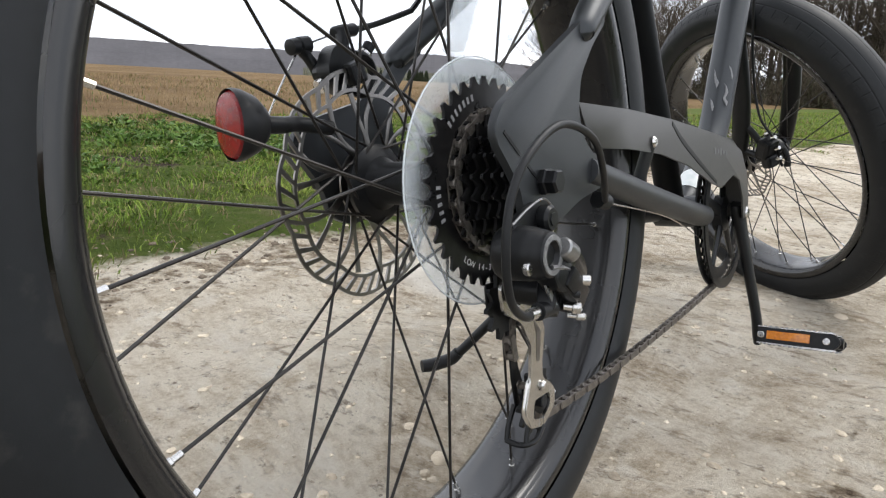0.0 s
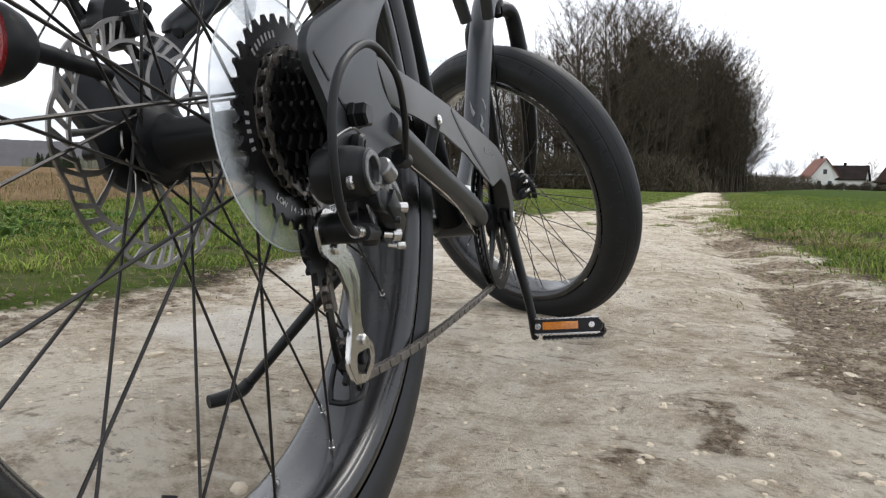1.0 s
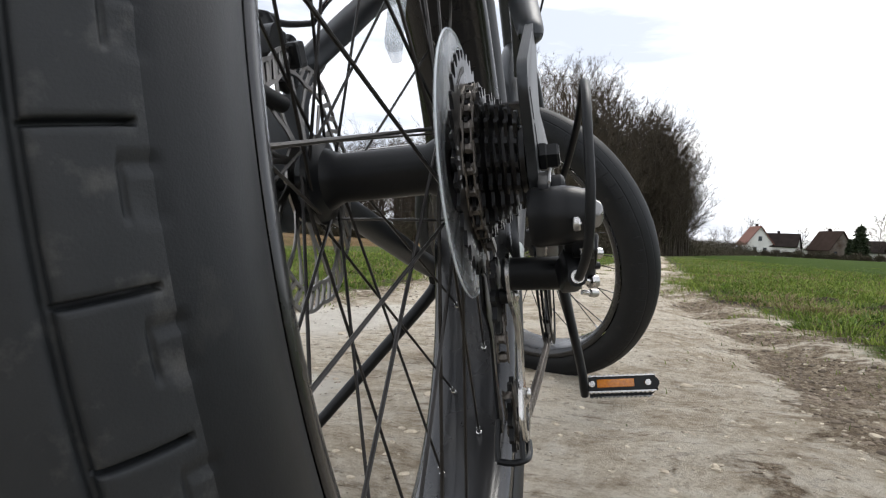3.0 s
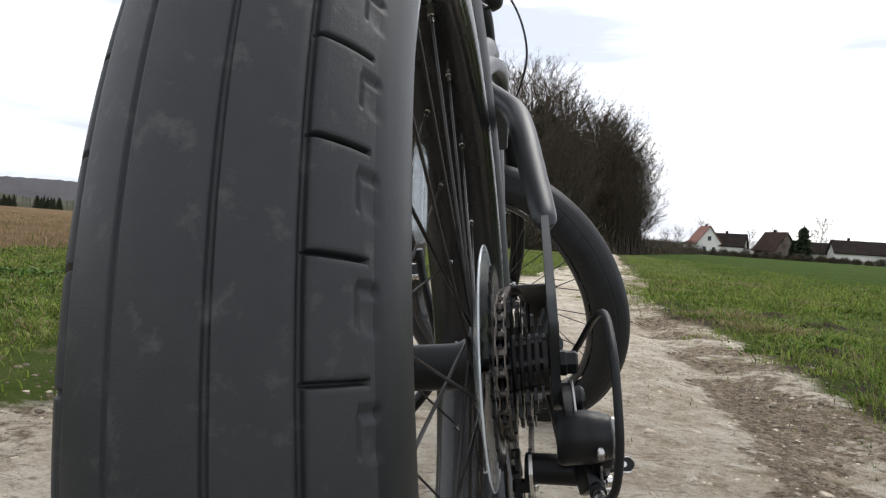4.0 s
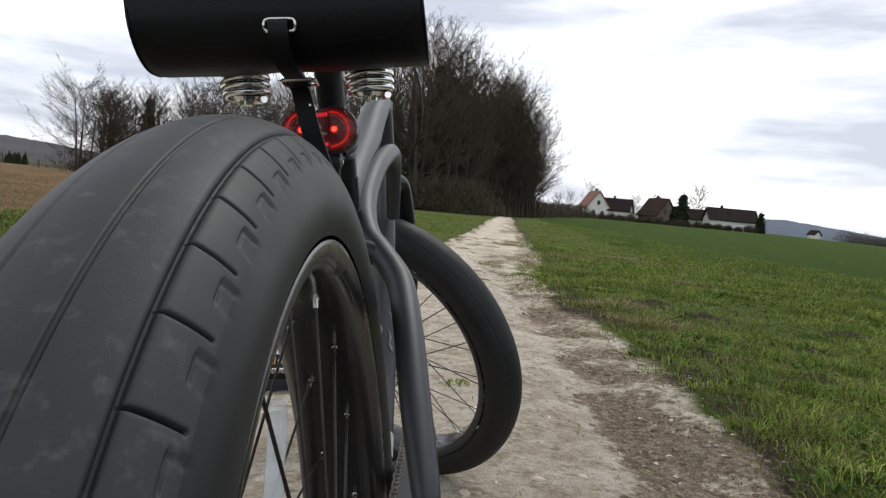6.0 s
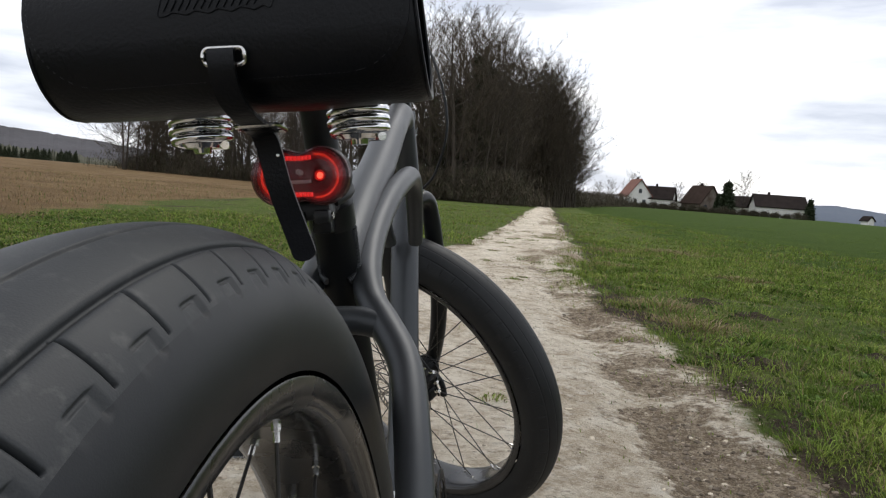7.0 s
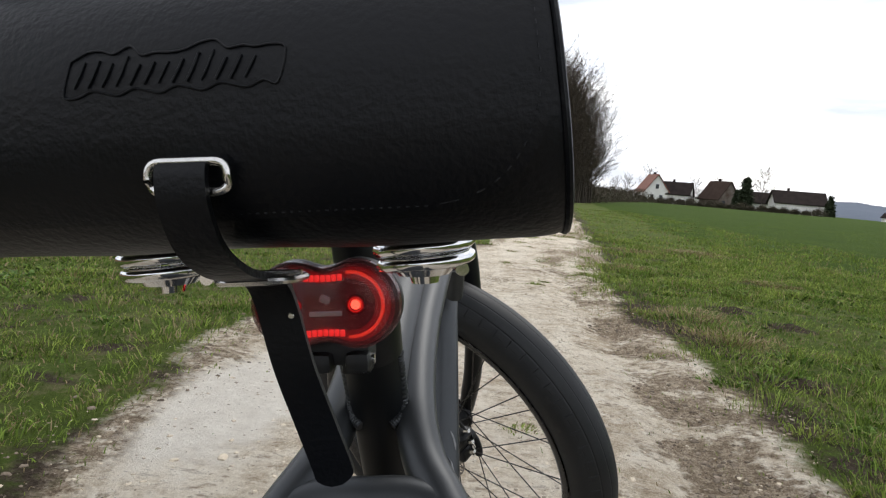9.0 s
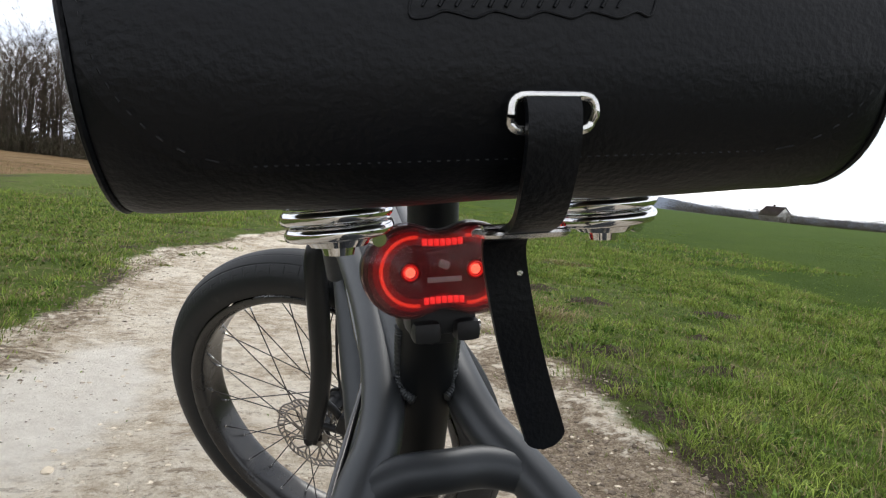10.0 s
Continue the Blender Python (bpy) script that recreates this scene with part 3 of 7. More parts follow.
def build_rear_wheel():
    w = part("rear_wheel", RIM, None, bike, "wide matt black rim")
    part("tyre", TYRE, None, w, "fat black rubber tyre with grooved tread and dusty crown")
    bm = add_lathe(bmesh.new(), [(-0.058, 0.012), (-0.058, 0.030), (-0.0535, 0.031), (-0.052, 0.029), (-0.049, 0.021), (-0.04, 0.0165), (0.02, 0.0165), (0.029, 0.021),
                                 (0.031, 0.029), (0.0345, 0.031), (0.036, 0.030), (0.036, 0.012)], 40)
    part("hub", bm, BLACK, w, "black hub shell")
    lace(w, -0.055, 0.0335, 0.027, 0.027, 36, -0.0750)
    build_rotor(w, 0.09, -0.068, 0.071)
    bm = add_lathe(bmesh.new(), [(0.0372, 0.031), (0.0378, 0.05), (0.041, 0.062), (0.0440, 0.0845), (0.0432, 0.0862), (0.0424, 0.0848), (0.0395, 0.0622), (0.0365, 0.0502), (0.036, 0.031)], 72, closed=True)
    part("spoke_protector", bm, CLEAR, w, "clear plastic spoke protector disc")
    part("protector_lip", add_lathe(bmesh.new(), [(0.0430, 0.0853), (0.0436, 0.0861), (0.0444, 0.0857), (0.0438, 0.0850)], 72, True), glassy("milky_plastic_lip", (0.80, 0.84, 0.87), 0.55, 0.18), w, "milky rolled edge of the protector")
    for i, t in enumerate((34, 24, 22, 20, 18, 16, 14)):
        part("sprocket", sprocket_bm(t, 0.0490 + 0.0051 * i, inner=0.047 if i == 0 else 0.021), SPROCKET, w)
    bm = bmesh.new()
    add_lathe(bm, [(0.0465, 0.021), (0.0465, 0.0475), (0.0478, 0.0475), (0.0505, 0.041), (0.0505, 0.021)], 40)
    add_lathe(bm, [(0.046, 0.0215), (0.084, 0.0215), (0.084, 0.012)], 32)
    part("freewheel_body", bm, SPROCKET, w)
    for k in range(9):
        a = 2 * math.pi * k / 9
        bm = add_tube(bmesh.new(), [Vector((0.049, 0.04 * math.cos(a), 0.04 * math.sin(a))), Vector((0.0487, 0.064 * math.cos(a + 0.1), 0.064 * math.sin(a + 0.1)))], 0.003, 6, flat=0.4)
        part("sprocket_arm", bm, SPROCKET, w)
    bm = add_tube(bmesh.new(), [(-0.125, 0, 0), (0.098, 0, 0)], 0.005, 12)
    disc_x(0.0915, 0.097, 0.0095, 0.001, 6, bm=bm)
    disc_x(0.0955, 0.1045, 0.0085, 0.0015, 6, bm=bm)
    disc_x(-0.108, -0.094, 0.0095, 0.001, 6, bm=bm)
    part("axle", bm, BLACK, w, "black axle with nuts")
    a = math.radians(-116)
    d = Vector((0, math.cos(a), math.sin(a)))
    part("valve", tube([d * 0.2625, d * 0.252, d * 0.251, d * 0.237], [0.0042, 0.0042, 0.0048, 0.0044], 12), PLASTIC, w, "black valve with dust cap")
    # clear reflector clipped between two spokes
    a = math.radians(62)
    e1, e2 = Vector((0, math.cos(a), math.sin(a))), Vector((0, -math.sin(a), math.cos(a)))
    bm = bmesh.new()
    rot = Matrix((( 1, 0, 0, 0), (0, e1.y, e2.y, 0), (0, e1.z, e2.z, 0), (0, 0, 0, 1)))
    add_box(bm, e1 * 0.150 + Vector((-0.012, 0, 0)), (0.009, 0.085, 0.022), 0.003, rot)
    add_box(bm, e1 * 0.150 + Vector((-0.012, 0, 0)), (0.012, 0.07, 0.014), 0.003, rot)
    part("spoke_reflector", bm, CLEAR, w, "clear ribbed plastic spoke reflector")
    return w


def build_frame():
    # seat tube, top tube, down tube, head tube
    f = part("frame", tube([(-0.004, 0.556, -0.09), (-0.001, 0.442, 0.13), (0.002, 0.328, 0.352)], [0.0185, 0.0175, 0.0172], 24), TUBEBLACK, bike, "satin graphite painted aluminium frame with black seat tube")
    part("top_tube", tube([(0, 0.355, 0.295), (0, 0.48, 0.347), (0, 0.65, 0.405), (0, 0.80, 0.460), (0, 0.93, 0.500), (0, 0.995, 0.498)], [0.020, 0.022, 0.023, 0.023, 0.023, 0.022], 24), PAINT, f)
    part("down_tube", tube([(0, 0.58, -0.09), (0, 0.66, -0.045), (0, 0.744, 0.022), (0, 0.803, 0.113), (0, 0.885, 0.245), (0, 0.96, 0.335), (0, 1.045, 0.385)], [0.021, 0.022, 0.023, 0.0235, 0.0235, 0.0235, 0.0235], 24), PAINT, f, "graphite down tube with scuffed paint")
    h0, h1 = Vector((0, 1.220, -0.048)) + NS * 0.435, Vector((0, 1.220, -0.048)) + NS * 0.605
    part("head_tube", add_tube(bmesh.new(), [h0, h0 + NS * 0.012, h0 + NS * 0.0125, h1 - NS * 0.0125, h1 - NS * 0.012, h1], [0.0235, 0.0235, 0.021, 0.021, 0.0235, 0.0235], 24), PAINT, f)
    bm = disc_x(-0.036, 0.036, 0.0225, 0.002, 32, (0, 0.58, -0.09))
    part("bottom_bracket", bm, PAINT, f)
    for s in (1, -1):
        part("seat_stay", tube([(s * 0.0890, 0.066, 0.0968), (s * 0.0888, 0.070, 0.1005), (s * 0.0880, 0.078, 0.108), (s * 0.0808, 0.1402, 0.1521), (s * 0.0742, 0.2065, 0.1971), (s * 0.0655, 0.2624, 0.2302),
                                (s * 0.0460, 0.3030, 0.2555), (s * 0.0318, 0.3290, 0.2715), (s * 0.0236, 0.3670, 0.2945), (s * 0.0213, 0.441, 0.3259), (s * 0.0265, 0.542, 0.3604), (s * 0.0330, 0.6517, 0.3828), (s * 0.0339, 0.7259, 0.3872),
                                (s * 0.0314, 0.7853, 0.3713), (s * 0.0270, 0.835, 0.335), (s * 0.0214, 0.8748, 0.2854)], [0.0035, 0.0080, 0.0105, 0.0125, 0.013, 0.0132, 0.0132, 0.0132, 0.0132, 0.0135, 0.0138, 0.014, 0.014, 0.0138, 0.0132, 0.012], 18), PAINT, f)
        seam = spline([(0.0015 + s * x, y, z) for x, y, z in ((0.0172, 0.3370, 0.335), (0.0170, 0.3415, 0.3265), (0.0168, 0.3470, 0.315), (0.0166, 0.3515, 0.302), (0.0160, 0.3500, 0.2945), (0.0142, 0.3465, 0.2915), (0.0095, 0.3430, 0.2880))], 16)
        part("weld", add_tube(bmesh.new(), seam, [0.0034 - 0.0005 * (k % 4 in (2, 3)) for k in range(len(seam))], 12), PAINT, f, "rippled weld bead")
        part("chain_stay", tube([(s * 0.087, 0.075, 0.002), (s * 0.083, 0.14, -0.013), (s * 0.078, 0.24, -0.036), (s * 0.072, 0.38, -0.066), (s * 0.055, 0.49, -0.084), (s * 0.03, 0.57, -0.09)],
                                [0.0105, 0.0118, 0.0125, 0.0128, 0.014, 0.015], 18), PAINT, f)
        shoulder = [(0.104, 0.122), (0.084, 0.118)] + ([(0.046, 0.080), (0.020, 0.066)] if s < 0 else [])
        poly = round_poly(shoulder + [(-0.048, 0.049), (-0.058, 0.032), (-0.040, 0.012), (-0.028, -0.004), (-0.024, -0.024), (0.000, -0.034), (0.020, -0.030), (0.055, -0.018),
                           (0.105, -0.010), (0.106, 0.008), (0.070, 0.018), (0.057, 0.044), (0.062, 0.070), (0.084, 0.094), (0.108, 0.112)], 0.010, 4)
        x0, x1 = sorted((s * 0.0855, s * 0.0915))
        part("dropout", add_plate(bmesh.new(), poly, x0, x1, 0.0012), PAINT, f, "flat graphite dropout plate")
    bm = tube([(-0.0520, 0.294, 0.2490), (-0.0440, 0.301, 0.2545), (-0.024, 0.3055, 0.2592), (0, 0.304, 0.2602), (0.024, 0.3055, 0.2592), (0.0440, 0.301, 0.2545), (0.0520, 0.294, 0.2490)], 0.0118, 16)
    part("stay_bridge", bm, PAINT, f)
    part("seat_post", tube([(0.002, 0.334, 0.340), (0.001, 0.306, 0.43), (0, 0.292, 0.475)], 0.0140, 20), PLASTIC, bike, "black seat post")
    bm = add_tube(bmesh.new(), [(0.0015, 0.3355, 0.338), (0.002, 0.3275, 0.357)], 0.0200, 24)
    add_box(bm, (0, 0.308, 0.340), (0.016, 0.014, 0.016), 0.002)
    part("seat_clamp", bm, BLACK, bike, "black seat post clamp")
    return f


def build_fork():
    k = part("fork", tube([(0, 0, 0.42), (0, 0, 0.62)], 0.016, 20), BLACK, bike, "black fat-tyre fork", STEER)
    for s in (1, -1):
        part("fork_leg", tube([(s * 0.012, 0.002, 0.425), (s * 0.035, 0.004, 0.424), (s * 0.058, 0.006, 0.412), (s * 0.069, 0.008, 0.385), (s * 0.071, 0.005, 0.32), (s * 0.070, 0.003, 0.20), (s * 0.069, 0.010, 0.115), (s * 0.068, 0.021, 0.055), (s * 0.067, 0.031, 0.010)],
                              [0.0165, 0.0165, 0.0165, 0.0175, 0.0185, 0.0185, 0.0180, 0.0170, 0.0150], 18), BLACK, k)
        part("fork_dropout", add_plate(bmesh.new(), round_poly([(0.018, 0.03), (0.046, 0.03), (0.05, -0.012), (0.022, -0.014)], 0.006), *sorted((s * 0.063, s * 0.069)), 0.001), BLACK, k)
    w = part("front_wheel", RIM, None, bike, "wide matt black rim", STEER @ Matrix.Translation(AXLE_F) @ pose(0, 0, 0, 90, 0, 0))
    part("tyre", TYRE_FRONT, None, w, "fat black rubber tyre with scuffed tread")
    bm = add_lathe(bmesh.new(), [(-0.05, 0.012), (-0.05, 0.028), (-0.046, 0.029), (-0.043, 0.02), (-0.03, 0.016), (0.03, 0.016), (0.036, 0.02), (0.039, 0.0235), (0.045, 0.0245), (0.046, 0.029), (0.05, 0.029), (0.051, 0.0240), (0.059, 0.0235), (0.0605, 0.021), (0.0605, 0.008)], 36)
    part("hub", bm, BLACK, w, "black hub shell")
    lace(w, -0.048, 0.048, 0.024, 0.024, 36, 0.1)
    build_rotor(w, 0.08, -0.056, 0.063)
    bm = add_tube(bmesh.new(), [(-0.08, 0, 0), (0.08, 0, 0)], 0.005, 12)
    for s in (1, -1):
        disc_x(*sorted((s * 0.069, s * 0.08)), 0.0095, 0.001, 6, bm=bm)
    part("axle", bm, BLACK, w)
    c = part("front_brake_caliper", bmesh.new(), BLACK, bike, "black front disc brake caliper with bright bolts", STEER)
    bm = add_box(bmesh.new(), (-0.050, -0.034, 0.050), (0.036, 0.030, 0.044), 0.007, pose(0, 0, 0, 18, 0, 0))
    add_box(bm, (-0.050, -0.040, 0.022), (0.030, 0.024, 0.026), 0.006, pose(0, 0, 0, -12, 0, 0))
    add_tube(bm, [(-0.034, -0.038, 0.046), (-0.022, -0.038, 0.046)], [0.0165, 0.0145], 24)
    bm.to_mesh(c.data)
    part("caliper_mount", tube([(-0.066, 0.004, 0.098), (-0.060, -0.010, 0.082), (-0.056, -0.022, 0.062)], [0.008, 0.007, 0.007], 12), BLACK, c)
    part("caliper_mount", tube([(-0.066, 0.018, 0.040), (-0.060, -0.004, 0.034), (-0.056, -0.024, 0.030)], [0.008, 0.007, 0.007], 12), BLACK, c)
    part("caliper_arm", tube([(-0.024, -0.038, 0.048), (-0.020, -0.050, 0.034), (-0.022, -0.058, 0.016), (-0.024, -0.058, 0.004)], [0.008, 0.0065, 0.006, 0.0075], 12), BLACK, c)
    for y, z in ((-0.046, 0.074), (-0.030, 0.078), (-0.054, 0.052), (-0.056, 0.030)):
        part("caliper_bolt", add_tube(bmesh.new(), [(-0.048, y, z), (-0.047, y - 0.009, z + 0.004)], [0.0045, 0.0040], 8), STEEL, c, "bright caliper bolt")
    part("brake_cable", tube([(-0.030, -0.050, 0.004), (-0.044, -0.046, 0.070), (-0.058, -0.026, 0.13), (-0.056, -0.020, 0.25), (-0.040, -0.024, 0.40)], 0.0026, 8), PLASTIC, c, "black brake cable")
    return k


def build_saddle():
    sd = part("saddle", bmesh.new(), LEATHER, bike, "black sprung cruiser saddle")
    bm = bmesh.new()
    rows = []
    for i in range(17):
        t = i / 16
        y = 0.172 + 0.29 * t
        hw = float(np.interp(t, [0, 0.08, 0.3, 0.55, 0.8, 1], [0.07, 0.115, 0.118, 0.075, 0.03, 0.016]))
        top = float(np.interp(t, [0, 0.1, 0.4, 1], [0.560, 0.575, 0.566, 0.558]))
        rows.append([bm.verts.new((hw * q, y, top - (0.045 if abs(q) > 0.97 else 0.030 * q * q))) for q in (-0.94, -1, -0.9, -0.6, -0.3, 0, 0.3, 0.6, 0.9, 1, 0.94)])
    for a, b in zip(rows, rows[1:]):
        for k in range(10):
            bm.faces.new((a[k], a[k + 1], b[k + 1], b[k]))
        bm.faces.new((a[10], a[0], b[0], b[10]))
    bm.faces.new(rows[0])
    bm.faces.new(rows[-1][::-1])
    bmesh.ops.recalc_face_normals(bm, faces=bm.faces[:])
    bm.to_mesh(sd.data)
    sd.data.polygons.foreach_set("use_smooth", [True] * len(sd.data.polygons))
    for s in (1, -1):
        pts = []
        for k in range(8 * 16 + 1):
            a = 2 * math.pi * k / 16
            rr = 0.0182 - 0.0030 * max(0.0, 1 - k / 16)
            pts.append(Vector((s * 0.053 - 0.003 + rr * math.cos(a), 0.211 + rr * math.sin(a), 0.3985 + 0.0060 * k / 16)))
        part("spring", add_tube(bmesh.new(), pts, 0.00285, 10), CHROME, sd, "chrome saddle coil spring")
        bm = bmesh.new()
        add_tube(bm, [(s * 0.053 - 0.003, 0.211, 0.3938), (s * 0.053 - 0.003, 0.211, 0.3968), (s * 0.053 - 0.003, 0.211, 0.3972), (s * 0.053 - 0.003, 0.211, 0.4000)], [0.0055, 0.0062, 0.0105, 0.0130], 20)
        part("spring_cup", bm, CHROME, sd, "chrome spring cup with nut")
        part("spring_plate", add_tube(bmesh.new(), [(s * 0.053 - 0.003, 0.211, 0.4425), (s * 0.053 - 0.003, 0.211, 0.4465)], 0.0205, 24), CHROME, sd, "chrome upper spring plate")
        part("saddle_rail", tube([(s * 0.040, 0.235, 0.445), (s * 0.034, 0.26, 0.436), (s * 0.026, 0.30, 0.440), (s * 0.022, 0.36, 0.47), (s * 0.010, 0.41, 0.52)], 0.0036, 10), BLACK, sd)
    bm = add_box(bmesh.new(), (0, 0.298, 0.462), (0.05, 0.04, 0.022), 0.004)
    part("saddle_clamp", bm, BLACK, sd)


def build_bag():
    # leather tool roll strapped behind the saddle
    bag = thing("saddle_bag", BIKE, "black grained leather tool roll hung behind the saddle", "saddle bag")
    bm = bmesh.new()
    n, segs, cy, cz, ry, rz, yaw = 64, 56, 0.1700, 0.4575, 0.0415, 0.0440, -0.05
    rings = []
    for i in range(n + 1):
        t = i / n
        xx = -0.1210 + 0.2190 * t
        e = min(t, 1 - t) * n
        q = 1 - 0.05 * math.exp(-e / 1.2)
        ring = []
        for k in range(segs):
            a = 2 * math.pi * k / segs
            deg = math.degrees(a)
            sag = 0.0005 * math.sin(5 * t * math.pi + 2 * a) - 0.0016 * math.sin(math.pi * t) * max(0, math.sin(a))
            bulge = 1 + 0.05 * abs(math.sin(2 * a))
            ring.append(bm.verts.new((xx - 0.003 * math.sin(a), cy + yaw * xx + (ry * q * bulge + sag) * math.cos(a), cz + (rz * q * bulge + sag) * math.sin(a))))
        rings.append(ring)
    for a, b in zip(rings, rings[1:]):
        for k in range(segs):
            bm.faces.new((a[k], a[(k + 1) % segs], b[(k + 1) % segs], b[k]))
    bmesh.ops.recalc_face_normals(bm, faces=bm.faces[:])
    ends = {1: [v.co.copy() for v in rings[-1]], -1: [v.co.copy() for v in rings[0]]}
    part("roll", bm, LEATHER, bag)
    for s, xe in ((1, 0.0940), (-1, -0.1140)):
        part("end_panel", disc_x(*sorted((xe, xe - s * 0.004)), 0.0375, 0.0015, 40, (0, cy + yaw * xe, cz)), LINING, bag, "dull black end panel")
        bm = add_tube(bmesh.new(), ends[s] + ends[s][:1], 0.0013, 8, cap=False)
        part("edge_binding", bm, LEATHER, bag, "stitched leather edge binding")
    # flap laid over the back of the roll, with rounded lower corners

    def over(x, deg, lift):
        a = math.radians(deg)
        g = 1 + 0.05 * abs(math.sin(2 * a))
        return Vector((x - 0.003 * math.sin(a), cy + yaw * x + (ry * g + lift) * math.cos(a), cz + (rz * g + lift) * math.sin(a)))

    def flap_span(deg, inset=0.0):
        left = (223 - deg) * radians(1) * 0.043 - inset
        d = 0.0
        if left < 0.036 - inset:
            q = 0.036 - inset
            d = q - math.sqrt(max(q * q - (q - max(left, 0.0)) ** 2, 0.0))
        return -0.1190 + inset + d, 0.0955 - inset - d
    bm = bmesh.new()
    degs = list(np.linspace(70, 190, 16)[:-1]) + list(np.linspace(190, 223, 16))
    rows = []
    for dg in degs:
        lo, hi = flap_span(dg)
        rows.append([bm.verts.new(over(lo + (hi - lo) * k / 40, dg, 0.0024)) for k in range(41)])
    faces = [bm.faces.new((a[k], a[k + 1], b[k + 1], b[k])) for a, b in zip(rows, rows[1:]) for k in range(40)]
    bmesh.ops.recalc_face_normals(bm, faces=bm.faces[:])
    bmesh.ops.solidify(bm, geom=faces, thickness=0.0020)
    part("flap", bm, LEATHER, bag, "leather flap with rounded corners")
    seam = []
    for dg in np.linspace(110, 219, 60):
        seam.append(over(flap_span(dg, 0.0035)[1], dg, 0.0038))
    lo, hi = flap_span(219, 0.0035)
    seam += [over(hi + (lo - hi) * k / 110, 219, 0.0038) for k in range(1, 111)]
    seam += [over(flap_span(dg, 0.0035)[0], dg, 0.0038) for dg in np.linspace(219, 110, 60)[1:]]
    bm = bmesh.new()
    for a, b in zip(seam[::2], seam[1::2]):
        add_tube(bm, [a, a.lerp(b, 0.7)], 0.00024, 4)
    part("stitching", bm, LEATHER, bag, "black thread stitching")
    # embossed emblem: an uneven slanted outline with plain slanted strokes inside, no letters
    part_lines = []
    tops = (0.2, 0.75, 0.8, 0.55, 1.0, 0.35, 0.45, 0.4, 0.5, 0.9, 1.0, 0.4, 0.5, 0.35, 0.45, 0.1)
    ring = [(-0.041 + 0.067 * k / 15, 0.0035 + 0.0042 * t) for k, t in enumerate(tops)] + [(0.026 - 0.067 * k / 15, -0.0048 + 0.0009 * math.sin(2.1 * k)) for k in range(16)]
    part_lines.append((ring + ring[:1], 0.00034))
    for k, t in enumerate(tops[1:14]):
        u = -0.0375 + 0.067 * k / 15
        part_lines.append(([(u - 0.0005, -0.0030), (u + 0.0006, 0.0), (u + 0.0014, 0.0012 + 0.0038 * t)], 0.00050 if k % 3 else 0.00034))
    for line, rad in part_lines:
        pts = [over(0.94 * x + 0.34 * z - 0.001, 169 - math.degrees(z / 0.046), 0.0027) for x, z in line]
        part("emblem", add_tube(bmesh.new(), spline(pts, 4), rad, 6), LEATHER, bag, "embossed ridge in the leather")
    # strap ring, strap, buckle and hanging strap end
    yb = 0.1243
    ring = round_poly([(-0.0172, 0.4330), (0.0054, 0.4328), (0.0058, 0.4412), (-0.0168, 0.4416)], 0.0038, 5)
    pts = [Vector((x, yb + (0.0015 if z < 0.436 else 0), z)) for x, z in ring]
    part("strap_ring", add_tube(bmesh.new(), pts + pts[:1], 0.00135, 10, cap=False), STEEL, bag, "oblong steel strap ring")

    def ribbon(line, half, thick):
        bm = bmesh.new()
        rows = []
        for i, (p, w) in enumerate(line):
            q0, q1 = line[max(i - 1, 0)][0], line[min(i + 1, len(line) - 1)][0]
            d = (q1 - q0).normalized()
            nrm = Vector((1, 0, 0)).cross(d).normalized()
            sx = (d.cross(nrm)).normalized()
            rows.append([bm.verts.new(p + sx * half * w * a + nrm * thick * b) for a, b in ((-1, -0.5), (1, -0.5), (1, 0.5), (-1, 0.5))])
        for a, b in zip(rows, rows[1:]):
            for k in range(4):
                bm.faces.new((a[k], a[(k + 1) % 4], b[(k + 1) % 4], b[k]))
        bm.faces.new(rows[0][::-1])
        bm.faces.new(rows[-1])
        bmesh.ops.recalc_face_normals(bm, faces=bm.faces[:])
        return bm
    line = [(Vector(p), 1.0) for p in spline([(-0.0065, yb - 0.001, 0.4405), (-0.0065, yb - 0.0022, 0.4365), (-0.0065, yb - 0.001, 0.428), (-0.006, yb + 0.006, 0.4165), (-0.004, yb + 0.018, 0.4085), (-0.002, 0.158, 0.4045), (0.0, 0.172, 0.402)], 5)]
    part("strap", ribbon(line, 0.0072, 0.0026), LEATHER, bag, "black leather closing strap")
    line = [(Vector(p), 1.0) for p in spline([(-0.004, 0.165, 0.4030), (-0.003, 0.176, 0.4000), (-0.0015, 0.181, 0.390), (0.0025, 0.183, 0.368), (0.0085, 0.186, 0.345), (0.0135, 0.187, 0.328), (0.0152, 0.187, 0.3205)], 6)]
    line = [(p, 1.0 if i < len(line) - 4 else (0.94, 0.82, 0.62, 0.28)[i - len(line) + 4]) for i, (p, _) in enumerate(line)]
    part("strap_end", ribbon(line, 0.0076, 0.0026), LEATHER, bag, "hanging end of the leather strap")
    ring = round_poly([(-0.0125, 0.155), (0.0125, 0.155), (0.0125, 0.178), (-0.0125, 0.178)], 0.004, 4)
    pts = [Vector((x - 0.001, y, 0.4035 + (y - 0.155) * -0.05)) for x, y in ring]
    bm = add_tube(bmesh.new(), pts + pts[:1], 0.0014, 8, cap=False)
    add_tube(bm, [(-0.013, 0.168, 0.4045), (0.012, 0.168, 0.4045)], 0.0013, 8)
    part("buckle", bm, STEEL, bag, "steel strap buckle")
    part("strap_stud", disc_x(-0.001, 0.001, 0.0012, 0.0003, 10), STEEL, bag, "small steel stud", Matrix.Translation((0.0035, 0.1805, 0.3875)) @ pose(0, 0, 0, 0, 0, 90))
